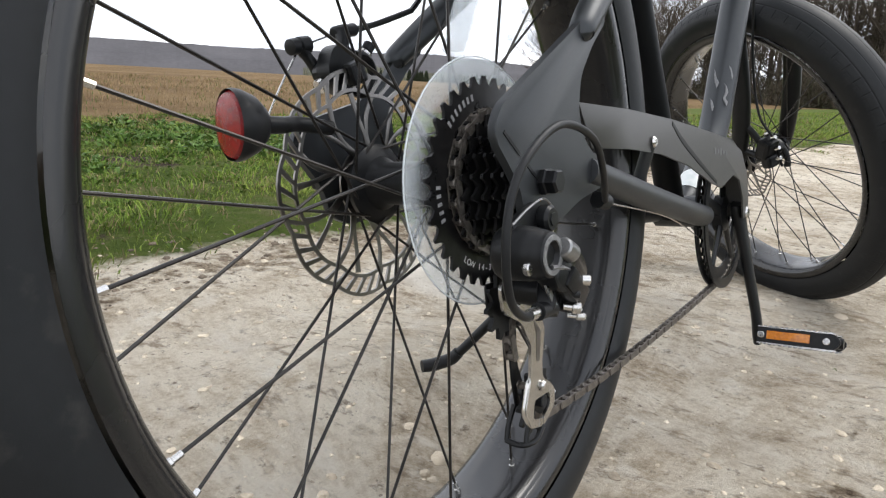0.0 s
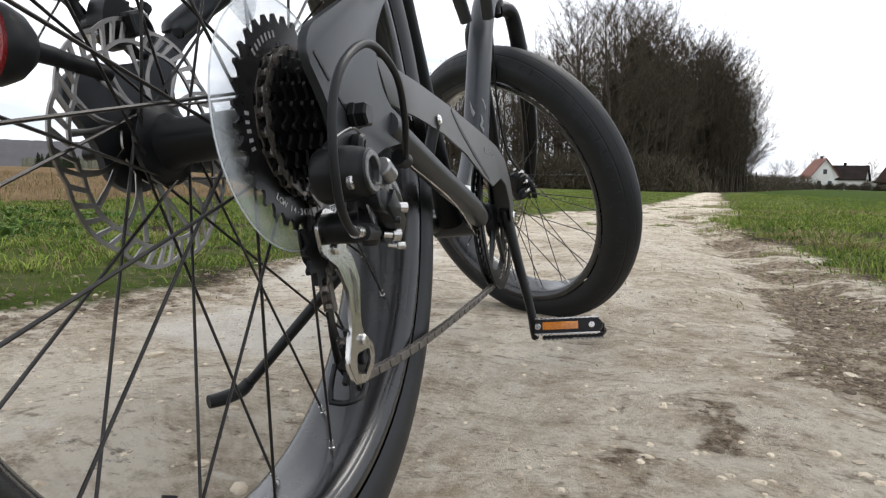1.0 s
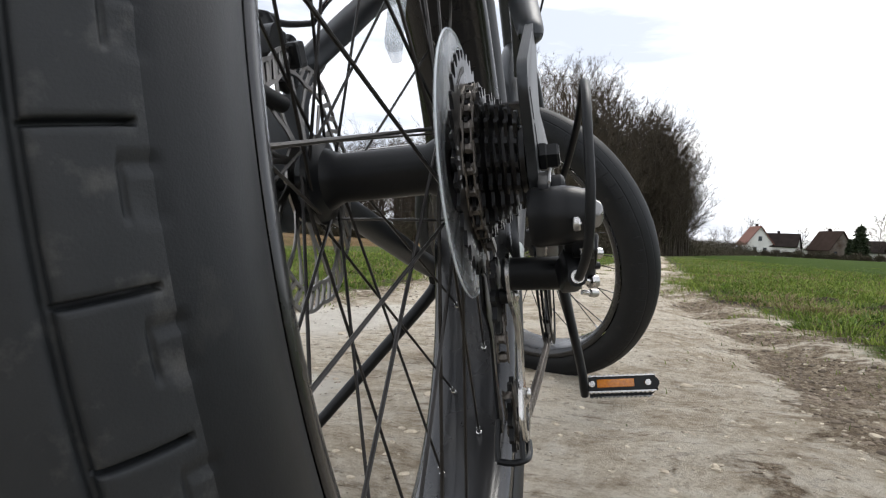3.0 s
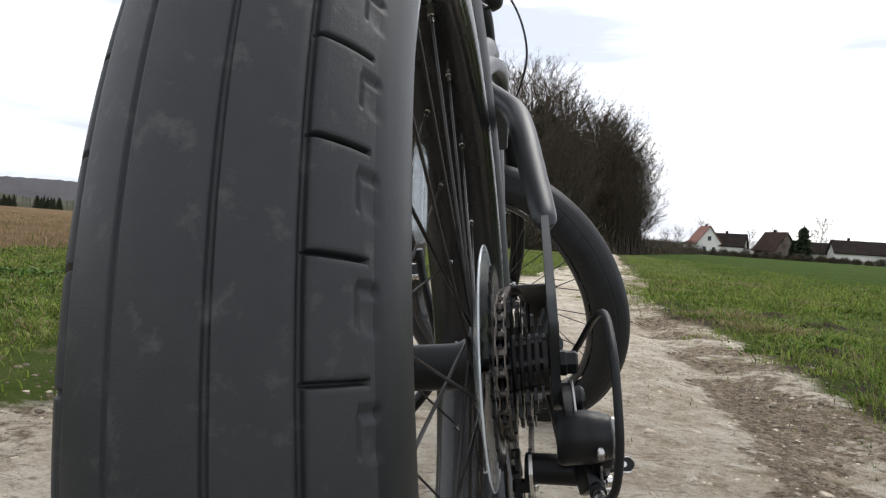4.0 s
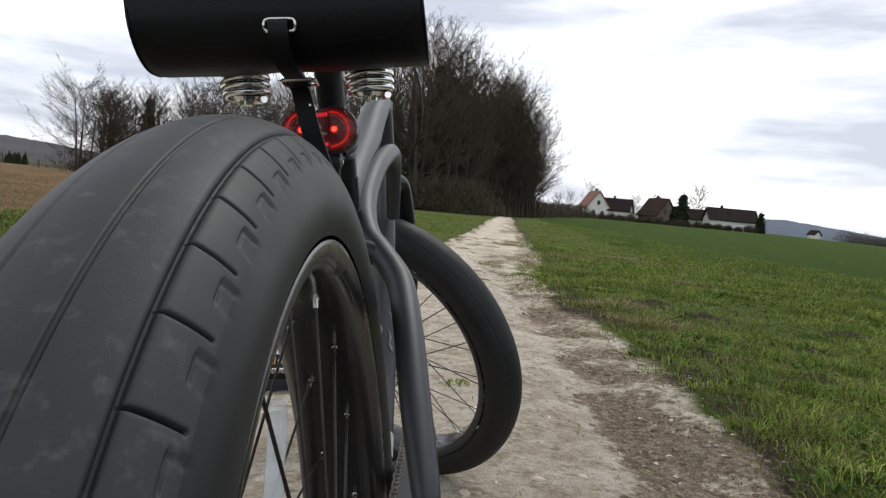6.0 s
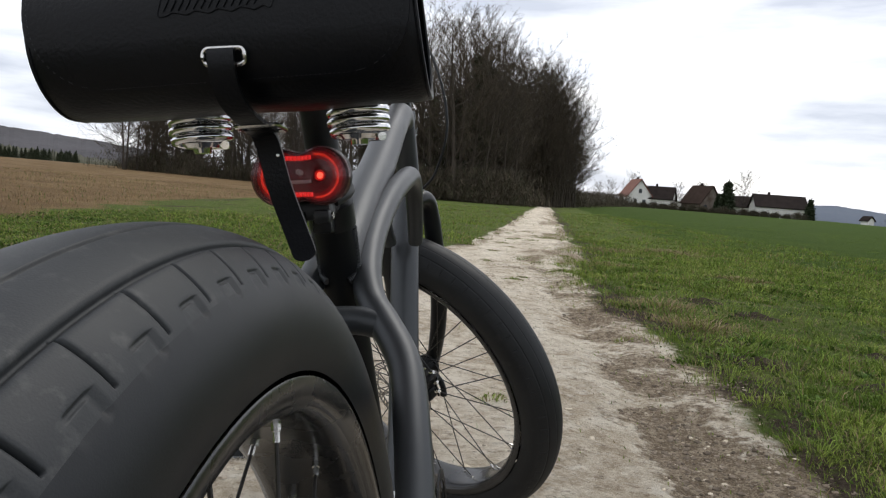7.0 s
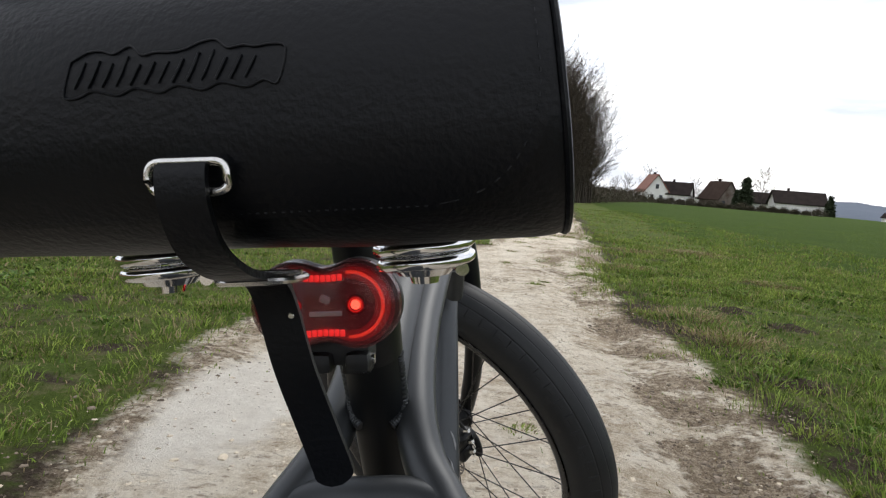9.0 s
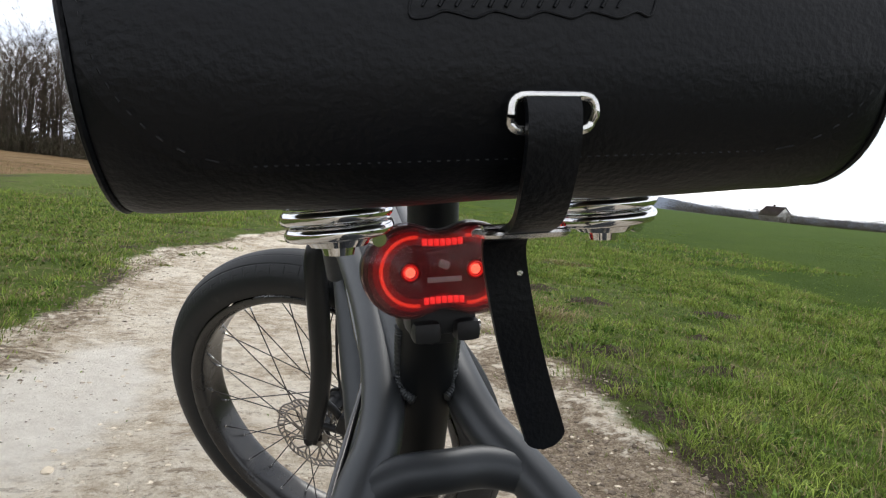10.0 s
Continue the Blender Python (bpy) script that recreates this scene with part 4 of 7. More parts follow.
    for xx in (-0.072, 0.062):
        line = [(Vector((xx, y, z)), 1.0) for _, y, z in spline([(0, 0.165, 0.492), (0, 0.152, 0.505), (0, 0.158, 0.525), (0, 0.178, 0.528), (0, 0.188, 0.508), (0, 0.182, 0.492)], 4)]
        part("hanging_strap", ribbon(line, 0.0095, 0.0028), LEATHER, bag, "leather strap looped to the saddle")
        part("hanging_buckle", tube([(xx - 0.011, 0.150, 0.510), (xx + 0.011, 0.150, 0.510)], 0.0016, 8), STEEL, bag)
    return bag


def peanut(hw, hh, waist, n=64):
    """Two round lobes joined by a narrower waist, as an outline of (x, z)."""
    c, low = hw - hh, hh * (1 - waist)
    out = []
    for k in range(n):
        a = 2 * math.pi * k / n
        x = hw * math.cos(a)
        u = abs(x)
        z = math.sqrt(max(hh * hh - (u - c) ** 2, 0.0)) if u > c else low + (hh - low) * (0.5 - 0.5 * math.cos(math.pi * u / c))
        out.append((x, math.copysign(z, math.sin(a)) if abs(math.sin(a)) > 1e-9 else 0.0))
    return out


def build_tail_light():
    tl = thing("tail_light", BIKE @ Matrix.Translation((-0.0055, 0.2630, 0.3772)), "lit red battery tail light clamped to the seat post", "bike light")
    red_case = glassy("red_clear_lens", (0.26, 0.016, 0.022), 0.24, 0.06)
    edge = glassy("smoky_clear_edge", (0.10, 0.03, 0.03), 0.55, 0.10)
    glow = glassy("glowing_light_guide", (0.6, 0.02, 0.02), 1.0, 0.2, (1.0, 0.045, 0.022), 1.5)
    halo = glassy("glowing_red_diffuser", (0.35, 0.01, 0.012), 1.0, 0.2, (1.0, 0.010, 0.012), 0.125)
    dim = glassy("glowing_ribbed_window", (0.5, 0.02, 0.02), 1.0, 0.2, (1.0, 0.030, 0.028), 0.60)
    led = glassy("glowing_led", (0.8, 0.05, 0.03), 1.0, 0.3, (1.0, 0.07, 0.04), 2.6)
    inner = material("dark_red_reflector", (0.050, 0.003, 0.004), 0.25, colour2=(0.11, 0.006, 0.007), scale=260, amount=0.7, coat=0.4)

    def loft(levels, mat, name, label=""):
        bm = bmesh.new()
        rings = [[bm.verts.new((x, y, z)) for x, z in peanut(hw, hh, 0.17)] for y, hw, hh in levels]
        m = len(rings[0])
        for a, b in zip(rings, rings[1:]):
            for k in range(m):
                bm.faces.new((a[k], a[(k + 1) % m], b[(k + 1) % m], b[k]))
        bm.faces.new(rings[0])
        bm.faces.new(rings[-1][::-1])
        bmesh.ops.recalc_face_normals(bm, faces=bm.faces[:])
        return part(name, bm, mat, tl, label)
    loft([(0.004, 0.0362, 0.0213), (0.006, 0.0377, 0.0224), (0.012, 0.0377, 0.0224), (0.020, 0.034, 0.020), (0.024, 0.026, 0.015)], PLASTIC, "housing", "black rear housing")
    rim = loft([(-0.0008, 0.0348, 0.0203), (0.0006, 0.0371, 0.0220), (0.0050, 0.0376, 0.0224)], edge, "lens_edge", "smoky clear lens edge")
    rim.visible_shadow = False
    lens = loft([(-0.0062, 0.0272, 0.0150), (-0.0054, 0.0305, 0.0174), (-0.0030, 0.0337, 0.0194), (-0.0006, 0.0350, 0.0205)], red_case, "lens", "clear red lens")
    lens.visible_shadow = False
    loft([(0.0012, 0.0325, 0.0186), (0.0050, 0.0325, 0.0186)], halo, "diffuser", "red glowing diffuser")
    loft([(0.0004, 0.0250, 0.0128), (0.0040, 0.0250, 0.0128)], inner, "reflector_panel", "dark red inner panel")
    for s in (1, -1):
        ring = [Vector((x, 0.0006, z)) for x, z in peanut(0.0288, 0.0160, 0.17, 140) if s * x > 0.0105]
        ring.sort(key=lambda p: math.atan2(p.z, s * p.x))
        part("light_guide", add_tube(bmesh.new(), ring, 0.00085, 8), glow, tl, "glowing red light guide")
        part("led", add_tube(bmesh.new(), [(s * 0.0155, -0.0022, 0), (s * 0.0155, 0.0004, 0)], [0.0016, 0.0028], 16), led, tl, "bright red led")
        for r0, r1, mat, nm in ((0.0030, 0.0042, halo, "led_ring"), (0.0043, 0.0050, inner, "led_seat")):
            bm = add_lathe(bmesh.new(), [(-0.0006, r0), (-0.0012, (r0 + r1) / 2), (-0.0004, r1), (0.0008, r1), (0.0008, r0)], 24, True)
            bmesh.ops.transform(bm, matrix=Matrix.Translation((s * 0.0155, -0.0002, 0)) @ pose(0, 0, 0, 0, 0, 90), verts=bm.verts[:])
            part(nm, bm, mat, tl)
        for k in range(7):
            part("ribbed_window", add_box(bmesh.new(), (-0.0084 + 0.0028 * k, -0.0004, s * (0.0134 + 0.00004 * (k - 3) ** 2)), (0.0024, 0.0026, 0.0034), 0.0006), dim, tl, "ribbed glowing window")
    grey = material("grey_emblem", (0.32, 0.27, 0.27), 0.4, scale=90, amount=0.3)
    part("emblem", add_box(bmesh.new(), (0.0005, -0.0005, -0.0040), (0.0165, 0.0012, 0.0026), 0.0004), grey, tl, "plain grey emblem bar")
    part("emblem", add_box(bmesh.new(), (0.0005, -0.0005, 0.0030), (0.0055, 0.0012, 0.0040), 0.0012, pose(0, 0, 0, 0, 25, 0)), grey, tl, "plain grey emblem shape")
    bm = add_box(bmesh.new(), (0.002, 0.022, -0.0265), (0.034, 0.022, 0.0145), 0.004)
    add_box(bm, (-0.007, 0.013, -0.0310), (0.014, 0.016, 0.011), 0.004)
    add_box(bm, (0.013, 0.013, -0.0310), (0.013, 0.016, 0.011), 0.004)
    add_box(bm, (0.003, 0.030, -0.012), (0.022, 0.020, 0.022), 0.003)
    add_box(bm, (0.0055, 0.046, -0.020), (0.024, 0.034, 0.020), 0.005)
    part("bracket", bm, PLASTIC, tl, "black clamp bracket")
    part("bracket_strap", tube([(0.020, 0.030, -0.020), (0.027, 0.048, -0.014), (0.026, 0.066, -0.008), (0.0055, 0.088, -0.004), (-0.015, 0.066, -0.008), (-0.014, 0.048, -0.014)], 0.0042, 10, flat=0.5), PLASTIC, tl, "ribbed rubber strap")
    part("bracket_screw", add_tube(bmesh.new(), [(0.0185, 0.014, -0.0305), (0.0208, 0.014, -0.0305)], 0.0028, 10), STEEL, tl)


def build_reflector():
    rf = thing("rear_reflector", BIKE @ Matrix.Translation((-0.066, -0.128, 0.048)) @ pose(0, 0, 0, 0, 0, -14) @ Matrix.Scale(0.9, 4), "round red rear reflector lamp on a black arm", "reflector")
    prof = [(0.0, 0.0001), (0.001, 0.014), (0.003, 0.0225), (0.006, 0.0245)]
    bm = add_lathe(bmesh.new(), prof, 48)
    part("lens", bm, REDLENS, rf, "red prism lens", pose(0, 0, 0, 0, 0, 90) @ Matrix.Identity(4))
    bm = add_lathe(bmesh.new(), [(0.004, 0.0255), (0.007, 0.0262), (0.012, 0.0255), (0.022, 0.021), (0.030, 0.013), (0.033, 0.0001)], 48)
    part("shell", bm, PLASTIC, rf, "black rounded shell", pose(0, 0, 0, 0, 0, 90))
    part("arm", tube([(0.0, 0.028, 0), (-0.004, 0.046, -0.001), (-0.016, 0.066, 0.0), (-0.020, 0.098, -0.004)], [0.007, 0.0065, 0.006, 0.006], 12), PLASTIC, rf, "black mounting arm")


build_rear_wheel()
build_frame()
build_fork()
build_saddle()
build_bag()
build_tail_light()
build_reflector()


# ---- drive train, brakes, pedals, stand ----
def build_derailleur():
    d = part("rear_derailleur", bmesh.new(), BLACK, bike, "black rear derailleur with steel cage")
    bm = bmesh.new()
    add_lathe(bm, [(0.086, 0.0001), (0.086, 0.0155), (0.089, 0.0172), (0.106, 0.0168), (0.1150, 0.0150), (0.1160, 0.0142), (0.1195, 0.0138), (0.1205, 0.0125), (0.1205, 0.0085), (0.1180, 0.0065), (0.1180, 0.0001)], 40, False, (0, -0.044, -0.040))
    add_plate(bm, round_poly([(-0.054, -0.024), (-0.034, -0.015), (-0.014, -0.0105), (0.000, -0.017), (0.0, -0.030), (-0.03, -0.05)], 0.006), 0.092, 0.0985, 0.001)
    bm.to_mesh(d.data)
    d.data.polygons.foreach_set("use_smooth", [True] * len(d.data.polygons))
    d.data.set_sharp_from_angle(angle=radians(40))
    bm = disc_x(0.097, 0.1065, 0.0090, 0.002, 24, (0, -0.0155, -0.0225))
    disc_x(0.1065, 0.1072, 0.0045, 0.0002, 6, (0, -0.0155, -0.0225), bm)
    part("hanger_bolt", bm, BLACK, d)
    bm = add_lathe(bmesh.new(), [(0.1202, 0.0088), (0.1212, 0.0092), (0.1212, 0.0120), (0.1202, 0.0124)], 40, True, (0, -0.044, -0.040))
    part("cap_ring", bm, material("grey_printed_ring", (0.22, 0.22, 0.22), 0.5, colour2=(0.05, 0.05, 0.05), scale=260, amount=0.9), d, "grey printed ring")
    bm = disc_x(0.110, 0.1140, 0.0042, 0.0008, 14, (0, -0.0590, -0.0460))
    add_box(bm, (0.1142, -0.0590, -0.0460), (0.0008, 0.0058, 0.0012), 0)
    part("cross_screw", bm, STEEL, d, "bright steel cross-head screw")
    # parallelogram links and lower knuckle
    bm = add_box(bmesh.new(), (0.112, -0.020, -0.060), (0.018, 0.036, 0.018), 0.004, pose(0, 0, 0, -38, 0, 0))
    add_box(bm, (0.119, -0.012, -0.066), (0.006, 0.034, 0.014), 0.002, pose(0, 0, 0, -38, 8, 0))
    add_box(bm, (0.106, -0.025, -0.072), (0.012, 0.022, 0.020), 0.003, pose(0, 0, 0, -30, 0, 20))
    part("parallelogram", bm, BLACK, d)
    grey = material("mottled_grey_alloy", (0.30, 0.30, 0.30), 0.30, metal=0.8, colour2=(0.16, 0.16, 0.165), scale=90, amount=0.7)
    # thin grey alloy strip laid along the upper edge of the bracket
    rim = spline([(0.0988, -0.053, -0.0215), (0.0988, -0.034, -0.0140), (0.0988, -0.014, -0.0098), (0.0988, -0.001, -0.0165)], 6)
    part("bracket_edge", add_tube(bmesh.new(), rim, 0.0009, 6), grey, d, "thin bright strip along the bracket's edge")
    part("link_pin", add_tube(bmesh.new(), [(0.121, -0.0330, -0.0365), (0.121, -0.0320, -0.0370), (0.121, -0.0215, -0.0425), (0.121, -0.0205, -0.0430)], [0.0052, 0.0064, 0.0064, 0.0052], 18), grey, d, "worn silver link pin")
    cover = round_poly([(-0.026, -0.0375), (-0.010, -0.0400), (0.003, -0.0500), (0.0085, -0.0620), (0.000, -0.0640), (-0.012, -0.0560), (-0.022, -0.0500)], 0.005, 4)
    part("link_cover", add_plate(bmesh.new(), cover, 0.1135, 0.1185, 0.0015), material("dark_glossy_cover", (0.030, 0.030, 0.032), 0.20, metal=0.5, scale=60, amount=0.4), d, "glossy dark link cover")
    nose = round_poly([(-0.046, -0.0470), (-0.030, -0.0500), (-0.0145, -0.0560), (-0.0140, -0.0600), (-0.022, -0.0670), (-0.036, -0.0640)], 0.003, 3)
    part("link_nose", add_plate(bmesh.new(), nose, 0.1080, 0.1200, 0.0014), BLACK, d, "black faceted link")
    # thin grey alloy strip laid along the upper edge of the link
    edge = spline([(0.1198, -0.0450, -0.0474), (0.1198, -0.0300, -0.0502), (0.1198, -0.0150, -0.0562)], 5)
    part("nose_edge", add_tube(bmesh.new(), edge, 0.0017, 6), grey, d, "thin bright strip along the link's edge")
    leaf = round_poly([(-0.0425, -0.0590), (-0.0370, -0.0610), (-0.0255, -0.0765), (-0.0315, -0.0775)], 0.001, 2)
    part("link_leaf", add_plate(bmesh.new(), leaf, 0.1125, 0.1140, 0.0003), grey, d, "pale pressed leaf of the link")
    for q, r in (((0.1215, -0.0050, -0.0627), 0.0036), ((0.1175, -0.0115, -0.0796), 0.0042), ((0.1175, -0.0053, -0.0871), 0.0026), ((0.1195, -0.0160, -0.0700), 0.0024)):
        q = Vector(q)
        bm = add_tube(bmesh.new(), [q + Vector((-0.006, -0.004, 0.001)), q + Vector((-0.0015, -0.001, 0)), q + Vector((-0.0010, -0.0008, 0)), q + Vector((0.0030, 0.0020, -0.0005)), q + Vector((0.0034, 0.0023, -0.0006))], [r * 0.6, r * 0.6, r, r, r * 0.7], 10)
        part("adjuster_screw", bm, STEEL if r > 0.0025 else BLACK, d, "bright steel adjuster screw" if r > 0.0025 else "")
    bm = add_tube(bmesh.new(), [(0.064, -0.004, -0.072), (0.112, -0.008, -0.074)], 0.0105, 20)
    part("lower_knuckle", bm, BLACK, d)
    outer = round_poly([(-0.010, -0.058), (0.004, -0.060), (0.008, -0.078), (0.028, -0.094), (0.037, -0.112), (0.031, -0.138), (0.032, -0.150), (0.049, -0.162), (0.049, -0.176), (0.0301, -0.187), (0.0301, -0.1805), (0.0415, -0.1735), (0.0410, -0.1630), (0.0180, -0.1625), (0.0150, -0.1765), (0.0299, -0.1805), (0.0299, -0.187), (0.012, -0.182),
                        (0.004, -0.168), (0.014, -0.145), (0.016, -0.120), (0.004, -0.100), (-0.018, -0.088), (-0.022, -0.070)], 0.004, 4)
    part("cage_plate", add_plate(bmesh.new(), outer, 0.0665, 0.0690, 0), STEEL, d, "bright pressed steel cage plate")
    lip = [(0.0668, y, z) for y, z in round_poly([(0.031, -0.140), (0.032, -0.150), (0.049, -0.162), (0.049, -0.176), (0.0300, -0.187), (0.012, -0.182), (0.004, -0.168), (0.0135, -0.146)], 0.006, 5)]
    part("cage_lip", add_tube(bmesh.new(), lip, 0.0017, 8), STEEL, d, "rolled edge of the cage plate")
    part("cage_slot", add_plate(bmesh.new(), round_poly([(0.020, -0.100), (0.030, -0.112), (0.027, -0.134), (0.023, -0.134), (0.024, -0.112)], 0.002), 0.0687, 0.0694, 0), CHAIN, d)
    inner = round_poly([(-0.012, -0.070), (0.010, -0.072), (0.026, -0.10), (0.026, -0.14), (0.040, -0.175), (0.034, -0.184), (0.022, -0.172), (0.018, -0.15), (0.015, -0.11), (-0.010, -0.092)], 0.004, 4)
    part("cage_plate", add_plate(bmesh.new(), inner, 0.0488, 0.0506, 0.0005), BLACK, d, "black inner cage plate")
    for c in ((0.0, -0.010, -0.086), (0.0, 0.026, -0.170)):
        bm = sprocket_bm(11, 0.0585, 0.0032, 0.004)
        bmesh.ops.translate(bm, verts=bm.verts[:], vec=(0, c[1] + 0.010, c[2]))
        disc_x(0.054, 0.0675, 0.005, 0.0008, 12, (0, c[1] + 0.010, c[2]), bm)
        part("jockey_wheel", bm, PLASTIC, d, "black plastic jockey wheel")
        part("jockey_bolt", disc_x(0.0685, 0.0722, 0.0042, 0.0014, 12, (0, c[1] + (0.004 if c[2] < -0.1 else 0.010), c[2] + (0.015 if c[2] < -0.1 else 0))), STEEL, d)
    for x in (0.0500, 0.0665):
        part("cage_foot", tube([(x, 0.020, -0.170), (x - 0.001, 0.012, -0.184), (x - 0.0005, 0.008, -0.194)], 0.0021, 8), BLACK, d, "thin black cage leg")
    part("cage_foot", tube([(0.0490, 0.008, -0.194), (0.058, 0.0075, -0.1952), (0.0660, 0.008, -0.194), (0.0690, 0.018, -0.193), (0.0680, 0.030, -0.187)], 0.0023, 8), BLACK, d, "thin black cage foot")
    # outer cable loop with its ferrules
    pts = spline([(0.090, 0.105, -0.024), (0.096, 0.090, -0.020), (0.108, 0.060, 0.002), (0.118, 0.022, 0.026), (0.122, -0.030, 0.036), (0.122, -0.070, 0.021), (0.121, -0.090, -0.002), (0.120, -0.096, -0.032), (0.117, -0.088, -0.058), (0.112, -0.066, -0.073), (0.110, -0.050, -0.075)], 6)
    part("gear_cable", add_tube(bmesh.new(), pts, 0.00255, 10), PLASTIC, d, "black looped gear cable")
    bm = add_tube(bmesh.new(), [(0.1105, -0.058, -0.0745), (0.110, -0.047, -0.0752)], 0.0038, 12)
    part("cable_ferrule", bm, STEEL, d)
    bm = add_tube(bmesh.new(), [(0.110, -0.046, -0.0752), (0.110, -0.026, -0.077)], [0.0056, 0.0045], 14)
    part("barrel_adjuster", bm, PLASTIC, d)
    part("cable_stop", add_tube(bmesh.new(), [(0.088, 0.094, -0.022), (0.089, 0.108, -0.025)], 0.0065, 14), PLASTIC, d)
    part("bare_cable", tube([(0.089, 0.106, -0.025), (0.075, 0.30, -0.062), (0.055, 0.47, -0.108)], 0.0009, 6), STEEL, d, "bare steel inner cable")


def build_cranks():
    c = part("crankset", bmesh.new(), BLACK, bike, "black crankset with chainring")
    ring = sprocket_bm(46, 0.0, 0.0028, 0.075)
    bmesh.ops.translate(ring, verts=ring.verts[:], vec=(0.0545, 0.578, -0.092))
    ring.to_mesh(c.data)
    bm = bmesh.new()
    for k in range(5):
        a = 2 * math.pi * k / 5 + 0.3
        add_tube(bm, [(0.058, 0.578 + 0.012 * math.cos(a), -0.092 + 0.012 * math.sin(a)), (0.0575, 0.578 + 0.082 * math.cos(a), -0.092 + 0.082 * math.sin(a))], [0.010, 0.006], 8, flat=0.45)
    add_lathe(bm, [(0.050, 0.012), (0.050, 0.026), (0.062, 0.024), (0.066, 0.012)], 28, False, (0, 0.578, -0.092))
    part("spider", bm, BLACK, c)
    for x, r in ((0.0490, 0.1015), (0.0612, 0.1035)):
        part("guard_ring", add_lathe(bmesh.new(), [(x, r - 0.013), (x, r), (x + 0.0022, r), (x + 0.0022, r - 0.013)], 64, True, (0, 0.578, -0.092)), PLASTIC if x < 0.055 else BLACK, c, "thin black chain guard ring")
    for s in (1, -1):
        axle = Vector((s * 0.100, 0.575 + s * 0.030, -0.090 - s * (0.178 if s > 0 else 0.167)))
        top = Vector((s * 0.078, 0.577, -0.090))
        k = part("crank_arm", tube([top + Vector((0, -s * 0.002, s * 0.012)), top, top.lerp(axle, 0.4) + Vector((s * 0.001, 0, 0)), top.lerp(axle, 0.8) + Vector((s * 0.002, 0, 0)), axle, axle + Vector((0, s * 0.002, -s * 0.012))],
                                   [0.0135, 0.0150, 0.0115, 0.0105, 0.0115, 0.0095], 14, flat=0.62), BLACK, bike, "black crank arm")
        part("crank_cap", disc_x(*sorted((s * 0.0855, s * 0.0915)), 0.0085, 0.002, 18, (0, 0.577, -0.090)), STEEL, k)
        q = axle + Vector((s * 0.055, 0, 0))
        p = part("pedal", add_tube(bmesh.new(), [axle + Vector((s * 0.004, 0, 0)), axle + Vector((s * 0.106, 0, 0))], 0.0075, 14), BLACK, bike, "black platform pedal with amber reflectors",
                 Matrix.Translation(q) @ pose(0, 0, 0, -18 if s > 0 else -39, 0, 0) @ Matrix.Translation(-q))
        for f in (1, -1):
            y = q.y + f * 0.036
            prof = [(-0.048, -0.0112), (0.040, -0.0112), (0.047, -0.008), (0.052, 0.0), (0.047, 0.008), (0.040, 0.0112), (-0.048, 0.0112)]
            bm = bmesh.new()
            lo = [bm.verts.new((q.x + s * a, y - 0.005, q.z + b)) for a, b in prof]
            hi = [bm.verts.new((q.x + s * a, y + 0.005, q.z + b)) for a, b in prof]
            bm.faces.new(lo)
            bm.faces.new(hi[::-1])
            for i in range(len(prof)):
                j = (i + 1) % len(prof)
                bm.faces.new((lo[i], lo[j], hi[j], hi[i]))
            bmesh.ops.bevel(bm, geom=bm.edges[:], offset=0.0016, segments=2, affect="EDGES")
            bmesh.ops.recalc_face_normals(bm, faces=bm.faces[:])
            part("pedal_side", bm, PLASTIC, p)
            part("pedal_reflector", add_box(bmesh.new(), (q.x - s * 0.010, y + f * 0.0052, q.z + 0.0005), (0.052, 0.003, 0.0115), 0.001), ORANGE, p, "amber pedal reflector")
            for xx in (-0.043, 0.035):
                bm = disc_x(-0.0015, 0.0015, 0.0045, 0.0008, 14)
                bmesh.ops.transform(bm, matrix=Matrix.Translation((q.x + s * xx, y + f * 0.0055, q.z)) @ pose(0, 0, 0, 0, 0, 90), verts=bm.verts[:])
                part("pedal_screw", bm, STEEL, p)
            for zz in (-0.0114, 0.0114):
                bm = bmesh.new()
                o = [(-0.048, 0.0)]
                for i in range(14):
                    o += [(-0.046 + 0.0065 * i, 0.0014), (-0.043 + 0.0065 * i, 0.0014), (-0.0425 + 0.0065 * i, 0.0002), (-0.040 + 0.0065 * i, 0.0002)]
                o += [(0.046, 0.0), (0.046, -0.0012), (-0.048, -0.0012)]
                sg = 1 if zz > 0 else -1
                lo = [bm.verts.new((q.x + s * u, y - 0.0055, q.z + zz + sg * v)) for u, v in o]
                hi = [bm.verts.new((q.x + s * u, y + 0.0055, q.z + zz + sg * v)) for u, v in o]
                bm.faces.new(lo)
                bm.faces.new(hi[::-1])
                for i in range(len(o)):
                    j = (i + 1) % len(o)
                    bm.faces.new((lo[i], lo[j], hi[j], hi[i]))
                bmesh.ops.recalc_face_normals(bm, faces=bm.faces[:])
                part("pedal_edge", bm, STEEL, p, "serrated steel pedal edge", smooth=False)


